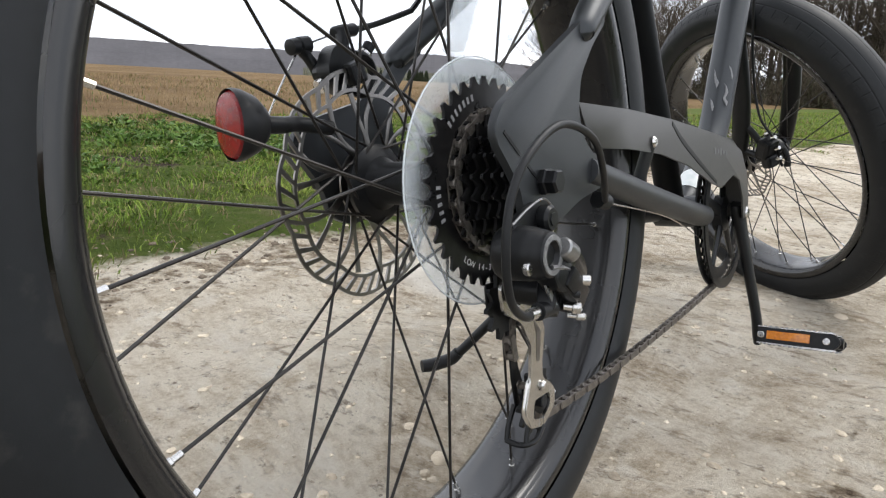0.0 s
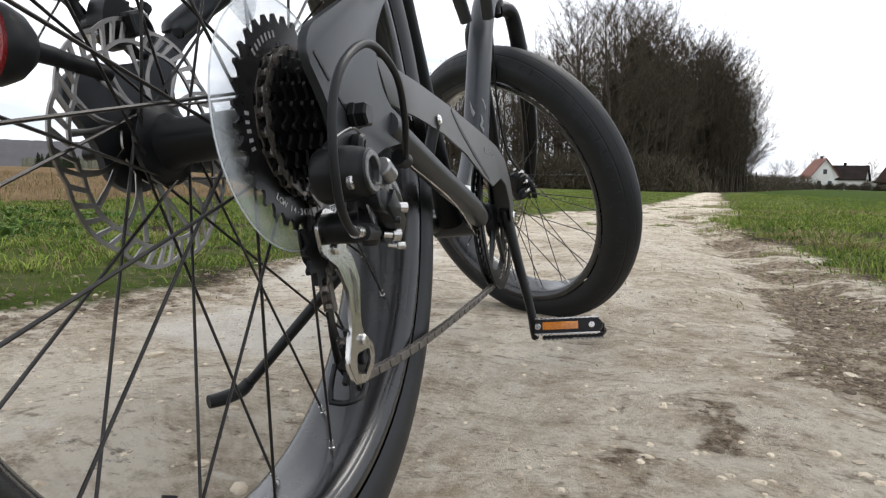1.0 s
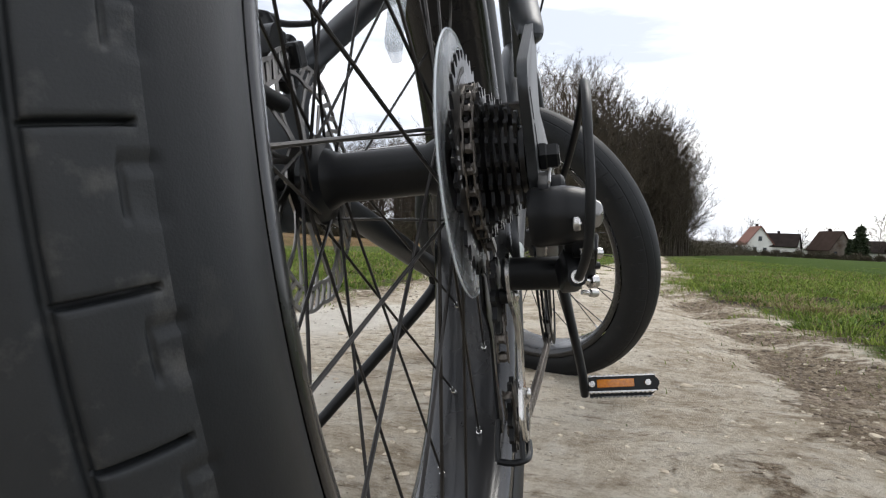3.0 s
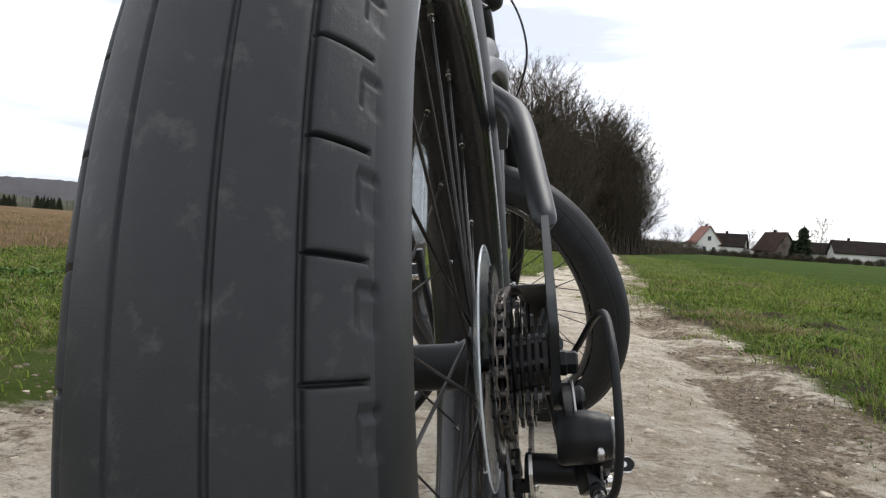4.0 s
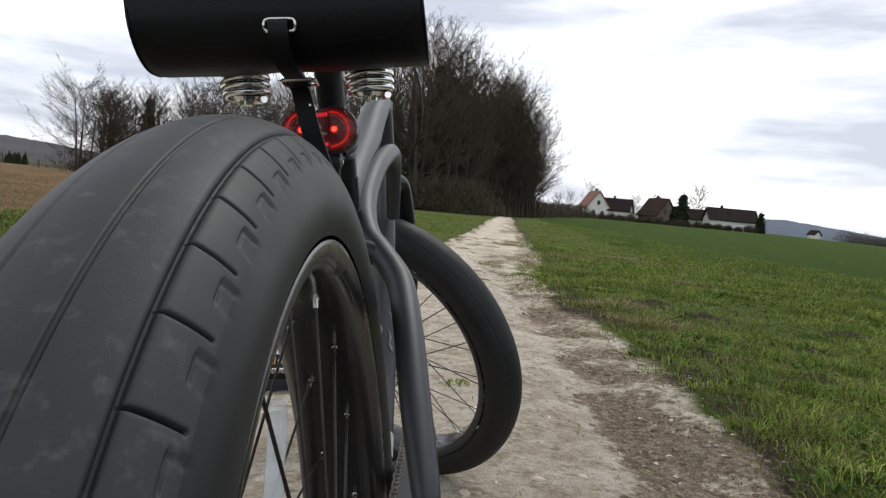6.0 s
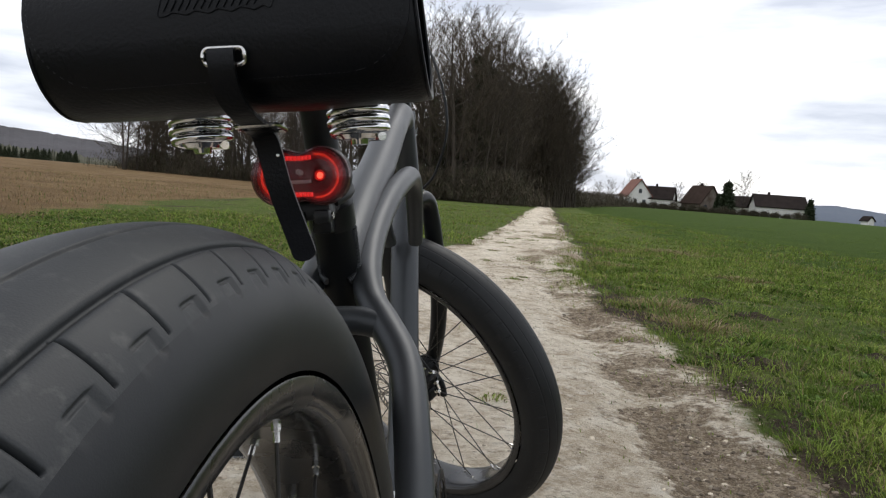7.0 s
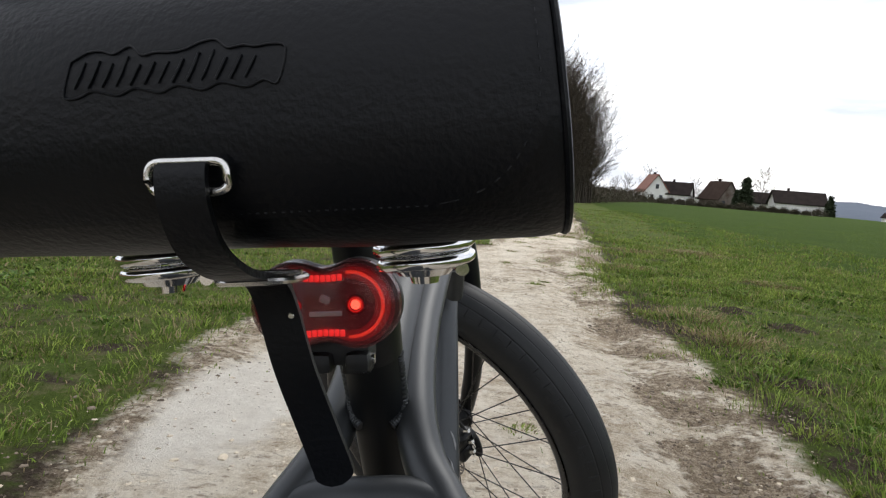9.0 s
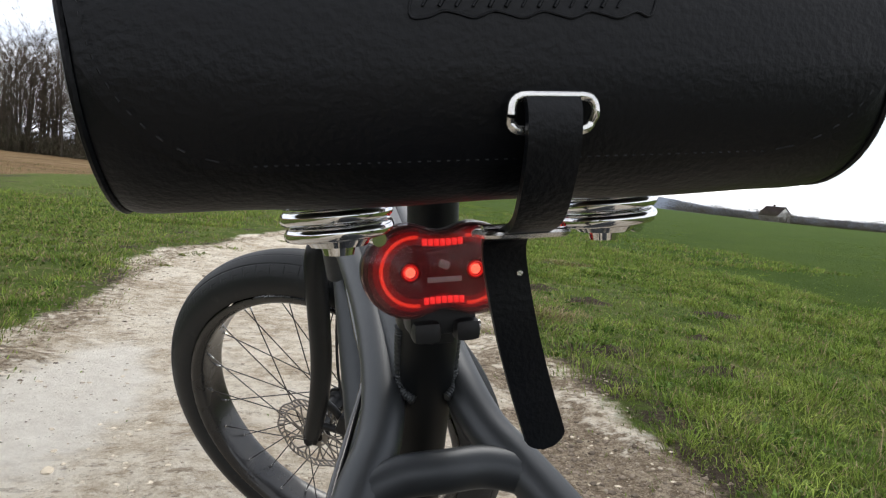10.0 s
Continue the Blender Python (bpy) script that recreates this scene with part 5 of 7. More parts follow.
def build_chain():
    """Roller chain: lower run, through the cage, and the upper run; each link its own piece."""
    chain = part("chain", bmesh.new(), CHAIN, bike, "dusty brown bicycle chain")
    arc = [(0.0545, 0.578 + 0.0935 * math.cos(a), -0.092 + 0.0935 * math.sin(a)) for a in np.radians(np.linspace(-88, 95, 16))]
    line = [(0.0575, 0.022, -0.155), (0.0585, 0.030, -0.1515 - 0.03), (0.0585, 0.052, -0.187), (0.058, 0.16, -0.1925), (0.0575, 0.30, -0.1925), (0.056, 0.45, -0.190)] + arc
    line += [(0.0545, 0.45, 0.020), (0.054, 0.28, 0.033), (0.054, 0.10, 0.046)]
    line += [(0.0541, 0.0475 * math.cos(a), 0.0475 * math.sin(a)) for a in np.radians(np.linspace(80, 275, 10))]
    line += [(0.0560, 0.008, -0.066), (0.0580, 0.010, -0.094), (0.0585, 0.002, -0.105), (0.0585, 0.006, -0.130)]
    pts = spline(line, 12)
    run, acc = [pts[0]], 0.0
    for a, b in zip(pts, pts[1:]):
        seg = (b - a).length
        while acc + seg >= 0.0127:
            t = (0.0127 - acc) / seg
            a = a.lerp(b, t)
            run.append(a)
            seg = (b - a).length
            acc = 0.0
        acc += seg
    bm = bmesh.new()
    for p in run:
        add_tube(bm, [p - Vector((0.0040, 0, 0)), p - Vector((0.0012, 0, 0)), p + Vector((0.0012, 0, 0)), p + Vector((0.0040, 0, 0))], [0.0021, 0.0037, 0.0037, 0.0021], 7)
    bm.to_mesh(chain.data)

    def link(half):
        bm = bmesh.new()
        for s in (1, -1):
            o = []
            for k in range(14):
                a = 2 * math.pi * k / 14
                yy, zz = 0.0042 * math.cos(a), 0.0042 * math.sin(a)
                o.append((yy + (0.00635 if yy > 0 else -0.00635), zz * (0.72 if abs(yy) < 0.002 else 1)))
            lo = [bm.verts.new((s * half - 0.0005, *q)) for q in o]
            hi = [bm.verts.new((s * half + 0.0005, *q)) for q in o]
            bm.faces.new(lo[::-1])
            bm.faces.new(hi)
            for i in range(14):
                j = (i + 1) % 14
                bm.faces.new((lo[i], lo[j], hi[j], hi[i]))
        return finish("chain_link", bm, CHAIN, smooth=False)
    kinds = [link(0.0034), link(0.0024)]
    for i, (a, b) in enumerate(zip(run, run[1:])):
        d = (b - a).normalized()
        up = Vector((1, 0, 0)).cross(d).normalized()
        xx = d.cross(up)
        m = Matrix(((xx.x, d.x, up.x, 0), (xx.y, d.y, up.y, 0), (xx.z, d.z, up.z, 0), (0, 0, 0, 1)))
        part("chain_link", kinds[i % 2], None, chain, "", Matrix.Translation((a + b) / 2) @ m)


def build_chain_guard():
    top = [(0.062, 0.052), (0.16, 0.0465), (0.27, 0.037), (0.40, 0.022), (0.49, 0.010), (0.545, -0.006), (0.572, -0.034), (0.583, -0.062), (0.584, -0.096)]
    low = [(0.556, -0.096), (0.553, -0.066), (0.535, -0.042), (0.505, -0.033), (0.447, -0.045), (0.40, -0.034), (0.32, -0.010), (0.237, 0.006), (0.16, 0.014), (0.083, 0.018)]
    g = part("chain_guard", add_plate(bmesh.new(), top + low, 0.0875, 0.0895, 0.0005), GUARD, bike, "satin warm grey chain guard plate")
    bm = bmesh.new()
    rows = []
    for y, z in [(0.064, 0.0512)] + top[1:]:
        rows.append([bm.verts.new((x, y, z + dz)) for x, dz in ((0.058, -0.001), (0.058, 0.0008), (0.0885, 0.0008), (0.0885, -0.001))])
    for a, b in zip(rows, rows[1:]):
        for k in range(4):
            bm.faces.new((a[k], a[(k + 1) % 4], b[(k + 1) % 4], b[k]))
    bm.faces.new(rows[0])
    bm.faces.new(rows[-1][::-1])
    bmesh.ops.recalc_face_normals(bm, faces=bm.faces[:])
    part("guard_lip", bm, GUARD, g)
    part("guard_bolt", disc_x(0.0893, 0.0935, 0.0052, 0.0018, 18, (0, 0.212, 0.018)), STEEL, g, "bright dome-headed bolt")
    # flat dark strip that curves down across the guard plate
    bm = bmesh.new()
    add_tube(bm, spline([(0.0897, 0.268, 0.034), (0.0897, 0.30, 0.016), (0.0897, 0.36, -0.010), (0.0897, 0.425, -0.036)], 6), [0.0022, 0.0032, 0.0032, 0.0022], 6, flat=0.2)
    part("guard_dark_line", bm, PLASTIC, g, "dark curved line across the guard plate")
    bm = bmesh.new()
    for i in range(5):
        add_box(bm, (0.0898, 0.418 + 0.012 * i, 0.0005 - 0.0012 * i), (0.0004, 0.008, 0.0075 if i in (0, 2) else 0.005), 0)
    part("emblem", bm, material("tonal_emblem", (0.10, 0.10, 0.102), 0.4, scale=90), g, "small tonal emblem shape")
    bm = add_tube(bmesh.new(), [(0.0875, 0.212, 0.018), (0.072, 0.215, -0.028)], 0.006, 12)
    part("guard_bracket", bm, PAINT, g)


def build_brakes():
    b = part("brake_caliper", bmesh.new(), BLACK, bike, "black mechanical disc brake caliper")
    body = round_poly([(-0.021, 0.092), (-0.016, 0.104), (-0.008, 0.1095), (0.004, 0.1090), (0.0105, 0.103), (0.0095, 0.088), (0.006, 0.072), (-0.004, 0.070), (-0.015, 0.0755), (-0.021, 0.083)], 0.006, 4)
    bm = add_plate(bmesh.new(), body, -0.0905, -0.0765, 0.0035)
    add_tube(bm, [(-0.098, -0.010, 0.088), (-0.089, -0.010, 0.088)], [0.0085, 0.0105], 24)
    add_box(bm, (-0.0655, -0.004, 0.086), (0.010, 0.016, 0.018), 0.003, pose(0, 0, 0, 20, 0, 0))
    bm.to_mesh(b.data)
    part("pivot_cap", disc_x(-0.1005, -0.098, 0.0060, 0.0008, 16, (0, -0.010, 0.088)), PLASTIC, b)
    part("caliper_arm", tube([(-0.0975, -0.0095, 0.0865), (-0.100, -0.0135, 0.0940), (-0.102, -0.0190, 0.1020), (-0.103, -0.0240, 0.1075)], [0.0070, 0.0050, 0.0045, 0.0056], 12), BLACK, b)
    bm = add_tube(bmesh.new(), [(-0.103, -0.0355, 0.1072), (-0.103, -0.0345, 0.1074), (-0.103, -0.0275, 0.1088), (-0.103, -0.0270, 0.1089)], [0.0040, 0.0062, 0.0064, 0.0052], 16)
    add_tube(bm, [(-0.103, -0.0262, 0.1090), (-0.103, -0.0255, 0.1092), (-0.103, -0.0165, 0.1106), (-0.103, -0.0158, 0.1107)], [0.0056, 0.0068, 0.0070, 0.0058], 16)
    part("cable_clamp", bm, PLASTIC, b, "black knobbed cable clamp")
    # adapter with its rounded window towards the dropout
    window = [(-0.086, 0.0235 + 0.0150 * math.cos(a), 0.0876 + 0.0155 * math.sin(a)) for a in np.radians(np.linspace(-150, 110, 22))]
    part("caliper_mount", add_tube(bmesh.new(), window, [0.0042, 0.0036, 0.0034, 0.0036, 0.0046], 10, flat=1.3), BLACK, b, "black caliper adapter loop")
    part("mount_washer", add_tube(bmesh.new(), [(-0.090, 0.0322, 0.1035), (-0.089, 0.0345, 0.1068)], [0.0066, 0.0062], 14), STEEL, b, "bright steel washer")
    part("mount_bolt", add_tube(bmesh.new(), [(-0.089, 0.0346, 0.1069), (-0.088, 0.0352, 0.1078), (-0.0875, 0.0390, 0.1128), (-0.0873, 0.0396, 0.1136)], [0.0036, 0.0052, 0.0052, 0.0040], 12), BLACK, b)
    part("mount_washer", add_tube(bmesh.new(), [(-0.088, -0.0225, 0.0765), (-0.087, -0.0190, 0.0790)], [0.0060, 0.0055], 14), STEEL, b, "bright steel washer")
    part("brake_cable", tube([(-0.097, 0.034, 0.1262), (-0.0975, 0.060, 0.1330), (-0.0965, 0.090, 0.1430), (-0.095, 0.107, 0.1490)], 0.0027, 10), PLASTIC, b, "black brake cable")
    part("bare_cable", tube([(-0.098, 0.010, 0.1205), (-0.101, -0.008, 0.1145), (-0.103, -0.024, 0.1075), (-0.102, -0.034, 0.097), (-0.097, -0.056, 0.072), (-0.090, -0.0752, 0.0503)], 0.0008, 6), STEEL, b, "bare steel cable end")
    part("cable_end", tube([(-0.0905, -0.0735, 0.0523), (-0.089, -0.0790, 0.0460)], 0.0018, 8), STEEL, b)
    bm = add_tube(bmesh.new(), [(-0.0965, 0.0065, 0.1200), (-0.0965, 0.0080, 0.1204), (-0.0965, 0.0190, 0.1230), (-0.0965, 0.0195, 0.1231), (-0.0965, 0.0300, 0.1254), (-0.0965, 0.0335, 0.1262)], [0.0042, 0.0056, 0.0060, 0.0050, 0.0056, 0.0034], 14)
    part("cable_stop", bm, PLASTIC, b, "black barrel adjuster")
    part("stop_arm", tube([(-0.094, 0.012, 0.121), (-0.090, 0.010, 0.113), (-0.088, 0.006, 0.104)], 0.0052, 10), BLACK, b)


def build_stand():
    k = part("kickstand", tube([(-0.070, 0.415, -0.083), (-0.082, 0.405, -0.105), (-0.15, 0.385, -0.175), (-0.232, 0.362, -0.258), (-0.252, 0.356, -0.277)], [0.0095, 0.008, 0.0075, 0.007, 0.007], 14), BLACK, bike, "black folding kickstand")
    part("stand_foot", tube([(-0.247, 0.357, -0.272), (-0.258, 0.352, -0.282), (-0.272, 0.332, -0.286), (-0.283, 0.316, -0.286)], [0.0085, 0.0092, 0.0095, 0.0088], 14), PLASTIC, k, "black rubber kickstand foot")
    part("stand_clamp", add_box(bmesh.new(), (-0.062, 0.41, -0.075), (0.03, 0.05, 0.03), 0.006), BLACK, k)


def build_cockpit():
    st = part("stem", tube([(0, 0, 0.602), (0, 0.0, 0.66), (0, 0.004, 0.690)], [0.0175, 0.0165, 0.0165], 20), BLACK, bike, "black handlebar stem", STEER)
    part("stem_clamp", tube([(0, 0.0, 0.685), (0, 0.03, 0.70), (0, 0.055, 0.705)], [0.017, 0.018, 0.0195], 18), BLACK, st)
    for s in (1, -1):
        part("handlebar_side", tube([(0, 0.055, 0.705), (s * 0.045, 0.055, 0.708), (s * 0.085, 0.050, 0.75), (s * 0.13, 0.035, 0.86), (s * 0.20, 0.01, 0.93), (s * 0.30, -0.06, 0.95)], 0.0125, 14), BLACK, st, "black high-rise handlebar")
    bm = add_lathe(bmesh.new(), [(-0.030, 0.0001), (-0.029, 0.011), (-0.022, 0.021), (-0.008, 0.0265), (0.018, 0.027), (0.022, 0.025), (0.022, 0.0001)], 32)
    part("headlight", bm, PLASTIC, st, "black round headlight shell", Matrix.Translation((0.118, 0.068, 0.706)) @ pose(0, 0, 0, 0, 0, 90))
    part("headlight_arm", tube([(0.04, 0.056, 0.706), (0.08, 0.062, 0.702), (0.112, 0.070, 0.704)], 0.008, 10), PLASTIC, st)
    part("control_cable", tube([(0.02, 1.03, 0.66), (0.050, 0.99, 0.63), (0.076, 0.94, 0.55), (0.082, 0.915, 0.47), (0.058, 0.930, 0.40), (0.030, 0.945, 0.37)], 0.0024, 10), PLASTIC, bike, "black cable looping past the head tube")
    part("cable_guide", tube([(0.022, 0.945, 0.366), (0.032, 0.955, 0.372)], 0.0045, 10), STEEL, bike)
    part("down_cable", tube([(-0.030, 0.56, 0.335), (-0.0305, 0.46, 0.306), (-0.0310, 0.401, 0.2893), (-0.0462, 0.350, 0.2710), (-0.0590, 0.310, 0.2572), (-0.0720, 0.262, 0.2420), (-0.0825, 0.215, 0.2260), (-0.0930, 0.15, 0.186), (-0.095, 0.107, 0.149)], 0.0027, 10), CABLE, bike, "glossy black brake cable running along the stay")


def small_marks(parent):
    # pale printed bars where product names stand on the largest sprocket, and its size
    for a0, a1, n in ((104, 140, 7), (176, 202, 5)):
        for k in range(n):
            a = math.radians(a0 + (a1 - a0) * (k + 0.5) / n)
            bm = add_box(bmesh.new(), (0.0503, 0.0595 * math.cos(a), 0.0595 * math.sin(a)), (0.0003, 0.0044, 0.0022), 0, pose(0, 0, 0, math.degrees(a), 0, 0))
            part("printed_bar", bm, GREYPRINT, parent)
    for k, ch in enumerate("LOW 14-34T"):
        if ch == " ":
            continue
        a = math.radians(235 + 4.3 * k)
        cu = bpy.data.curves.new("size_mark", "FONT")
        cu.body, cu.size, cu.align_x, cu.align_y, cu.extrude = ch, 0.0062, "CENTER", "CENTER", 0.0001
        tmp = new("size_mark", cu)
        me = bpy.data.meshes.new_from_object(tmp.evaluated_get(bpy.context.evaluated_depsgraph_get()))
        bpy.data.objects.remove(tmp)
        me.materials.append(WHITE)
        r, t = Vector((0, math.cos(a), math.sin(a))), Vector((0, -math.sin(a), math.cos(a)))
        up = -r
        m = Matrix(((0, 0, 1, 0.0503), (t.y, up.y, 0, 0.0595 * r.y), (t.z, up.z, 0, 0.0595 * r.z), (0, 0, 0, 1)))
        part("size_mark", me, None, parent, "", m)


def frame_marks():
    bm = bmesh.new()
    for k in range(9):
        if k == 4:
            continue
        t = k / 8
        add_box(bm, (0.0919, -0.044 + 0.034 * t, 0.0315 - 0.027 * t), (0.0004, 0.0022, 0.0062), 0, pose(0, 0, 0, 50, 0, 0))
    part("stamped_mark", bm, PLASTIC, bpy.data.objects["frame"], "black stamped bars")
    d0, d1 = Vector((0, 0.612, -0.074)), Vector((0, 0.648, -0.053))
    bm = add_tube(bmesh.new(), [d0, d1], 0.0229, 24, cap=False)
    part("sticker", bm, STICKER, bpy.data.objects["frame"], "white printed sticker band")
    d0, ax = Vector((0, 0.744, 0.022)), (Vector((0, 0.803, 0.113)) - Vector((0, 0.744, 0.022))).normalized()
    up = ax.cross(Vector((1, 0, 0)))
    bare = material("bare_scuff", (0.20, 0.20, 0.205), 0.55, colour2=(0.10, 0.10, 0.105), scale=220, amount=0.8)
    # flaked paint: (along, angle, width in degrees) down each flake
    flakes = [[(0.100, -108, 1), (0.092, -104, 6), (0.082, -98, 9), (0.074, -90, 16), (0.070, -88, 10), (0.063, -87, 1)],
              [(0.107, -55, 2), (0.103, -48, 9), (0.098, -42, 7), (0.091, -35, 10), (0.084, -34, 2)],
              [(0.072, -60, 2), (0.068, -52, 6), (0.058, -46, 12), (0.047, -52, 9), (0.042, -44, 20), (0.034, -37, 3)],
              [(0.043, -102, 2), (0.036, -96, 9), (0.028, -90, 11), (0.020, -87, 2)]]
    for rows in flakes:
        bm = bmesh.new()
        line = []
        for t, a, w in rows:
            ring = []
            for q, lift in ((-0.5, -0.0004), (-0.3, 0.0004), (0.0, 0.0005), (0.3, 0.0004), (0.5, -0.0004)):
                b = radians(a + q * w)
                ring.append(bm.verts.new(d0 + ax * t + (Vector((1, 0, 0)) * math.cos(b) + up * math.sin(b)) * (0.0235 + lift)))
            line.append(ring)
        for r0, r1 in zip(line, line[1:]):
            for k in range(4):
                bm.faces.new((r0[k], r0[k + 1], r1[k + 1], r1[k]))
        bmesh.ops.recalc_face_normals(bm, faces=bm.faces[:])
        part("scuff", bm, bare, bpy.data.objects["frame"], "bare flaked scuff in the paint")


build_derailleur()
build_cranks()
build_chain()
build_chain_guard()
build_brakes()
build_stand()
build_cockpit()
small_marks(bpy.data.objects["rear_wheel"])
frame_marks()


# ---- grass, stubble, stones ----
def blades(name, label, x0, x1, y0, y1, count, h0, h1, mats, keep, seed, wide=0.0022, fall=5.0, lean=0.6, tufts=0.6, per=45, radius=0.035, shares=0.16, spread_out=1.7, ragged=0.38):
    """Many small bent leaves as one piece of growth: part in tufts that lean outwards, part scattered."""
    rng = np.random.default_rng(seed)

    def places(n):
        x, y = rng.uniform(x0, x1, n * 5), y0 + (y1 - y0) * rng.uniform(0, 1, n * 5) ** spread_out
        patch = 0.5 + 0.5 * np.sin(2.7 * x + 1.9 * np.sin(1.3 * y)) * np.sin(2.3 * y + 1.7 * np.sin(2.1 * x))
        gap = 0.5 + 0.5 * np.sin(7.1 * x + 2.2 * np.sin(5.3 * y)) * np.sin(6.3 * y + 2.0 * np.sin(5.7 * x + 1.0))
        ok = rng.uniform(0, 1, len(x)) < keep(x, y) * (0.25 + 0.75 * patch) * np.clip(2.2 * gap - 0.25, 0.08, 1)
        return x[ok][:n], y[ok][:n]
    cx, cy = places(int(count * tufts / per))
    size = rng.lognormal(0, ragged, len(cx))
    which = rng.integers(0, len(cx), int(count * tufts))
    far_t = np.minimum(1 + np.maximum(cy[which], 0) / fall, 3)
    ox, oy = (rng.normal(0, radius, len(which)) * size[which] * far_t for _ in (0, 1))
    sx0, sy0 = places(int(count * (1 - tufts)))
    x, y = np.concatenate([cx[which] + ox, sx0]), np.concatenate([cy[which] + oy, sy0])
    tall = np.concatenate([size[which] * np.exp(-(ox ** 2 + oy ** 2) / (1.6 * radius * far_t) ** 2), np.full(len(sx0), 0.42)])
    out = np.concatenate([np.arctan2(oy, ox) + rng.normal(0, 0.7, len(which)), rng.uniform(0, 2 * np.pi, len(sx0))])
    n = len(x)
    z = ground_height(x, y) - 0.004
    far = 1 + np.maximum(y, 0) / fall
    h = rng.uniform(h0, h1, n) * (0.35 + 0.75 * tall) * np.minimum(far, 1.8) ** 0.3
    w = wide * rng.uniform(0.6, 1.5, n) * np.minimum(far, 2.4)
    a = rng.uniform(0, 2 * np.pi, n)
    bend = rng.uniform(0.2, 1.3, n) * lean * h
    sx, sy = np.cos(a) * w, np.sin(a) * w
    tx, ty = np.cos(out) * bend, np.sin(out) * bend
    drop = rng.uniform(0.62, 1.0, n)
    P = np.stack([np.stack([x - sx, y - sy, z], -1), np.stack([x + sx, y + sy, z], -1),
                  np.stack([x - sx * 0.8 + tx * 0.38, y - sy * 0.8 + ty * 0.38, z + h * 0.66], -1), np.stack([x + sx * 0.8 + tx * 0.38, y + sy * 0.8 + ty * 0.38, z + h * 0.66], -1),
                  np.stack([x + tx, y + ty, z + h * drop], -1)], 1).reshape(-1, 3)
    i = np.arange(n) * 5
    quads = np.stack([i, i + 1, i + 3, i + 2], -1).tolist()
    tris = np.stack([i + 2, i + 3, i + 4], -1).tolist()
    me = bpy.data.meshes.new(name)
    me.from_pydata(P.tolist(), [], quads + tris)
    for m in mats:
        me.materials.append(m)
    pick = (rng.uniform(0, 1, n) < shares).astype(np.int32) if len(mats) > 1 else np.zeros(n, np.int32)
    me.polygons.foreach_set("material_index", np.concatenate([pick, pick]).tolist())
    return tagged(new(name, me), label, "grass", kind="stuff")


GRASS = material("spring_grass", (0.066, 0.128, 0.016), 0.75, colour2=(0.255, 0.310, 0.066), scale=2.6, amount=1.0, island=0.55, fine=11, rough_var=0.0, spec=0.08)
CLOVER = material("clover_and_weeds", (0.050, 0.096, 0.016), 0.6, colour2=(0.105, 0.150, 0.032), scale=2.4, amount=0.8, island=0.4, rough_var=0.0, spec=0.06)
LEAFY = material("broad_green_leaves", (0.050, 0.105, 0.018), 0.55, colour2=(0.120, 0.190, 0.045), scale=2.6, amount=0.8, island=0.45, rough_var=0.0, spec=0.15)
DRY = material("dry_grass", (0.20, 0.155, 0.08), 0.75, colour2=(0.32, 0.25, 0.14), scale=3, amount=0.7, island=0.35, rough_var=0.0, spec=0.2)
STRAW = material("stubble_straw", (0.20, 0.135, 0.07), 0.8, colour2=(0.36, 0.265, 0.15), scale=2, amount=0.7, island=0.45, rough_var=0.0, spec=0.2)
STONE = material("limestone_pebble", (0.33, 0.275, 0.205), 0.9, colour2=(0.54, 0.475, 0.375), scale=40, amount=0.8, bump=0.4, bump_scale=300, island=0.35, spec=0.2)
CLOD = material("dark_soil_clod", (0.13, 0.102, 0.076), 0.95, colour2=(0.23, 0.188, 0.145), scale=25, amount=0.8, bump=0.5, bump_scale=160, island=0.4, spec=0.1)


def off_track(x, y):
    t, s, c, _, m = ground_masks(x, y)
    return np.clip(1 - 1.35 * t, 0, 1) * (1 - 0.85 * s) * np.clip(1.1 - 0.9 * m, 0, 1)


def weeds(x, y):
    return off_track(x, y) * np.clip((-x - 1.7) / 1.2, 0.12, 1)


def strays(x, y):
    """Single tufts that grow in the track, mostly towards its edge and further on."""
    t, s, c, p, m = ground_masks(x, y)
    return t * np.clip(0.05 * np.clip((y - 2.5) / 3, 0, 1) + 0.5 * m * np.clip((y - 1.5) / 5, 0, 1), 0, 1)


blades("grass_left", "short green verge grass with dead tufts", -6.2, -0.85, -0.6, 15, 130000, 0.018, 0.054, (GRASS, DRY), lambda x, y: off_track(x, y) * np.clip((15 - y) / 8, 0, 1), 3, wide=0.0013, lean=1.15, radius=0.07, per=110, shares=0.22)
blades("weeds_left", "low broad-leaved weeds and clover in the verge", -6.2, -1.2, -0.4, 12, 46000, 0.012, 0.032, (CLOVER, DRY), weeds, 13, wide=0.0046, lean=1.5, radius=0.06, shares=0.05)
blades("grass_right", "lush tufted green verge grass with dead tufts", 0.9, 5.4, 0.6, 15, 235000, 0.016, 0.062, (GRASS, DRY), lambda x, y: off_track(x, y) * np.clip((16 - y) / 8, 0, 1), 4, wide=0.00105, lean=1.15, radius=0.080, per=230, tufts=0.88, shares=0.12, ragged=0.62)
blades("weeds_right", "low broad-leaved weeds among the grass", 0.9, 4.6, 0.6, 9, 12000, 0.012, 0.036, (CLOVER, DRY), off_track, 14, wide=0.0048, lean=1.5, radius=0.05, shares=0.05)
blades("grass_far", "uneven green verge grass further along the track", -5, 9, 9, 46, 60000, 0.03, 0.085, (GRASS, DRY), off_track, 6, wide=0.0022, fall=9, lean=0.9, radius=0.10, per=60, tufts=0.85, ragged=0.6)
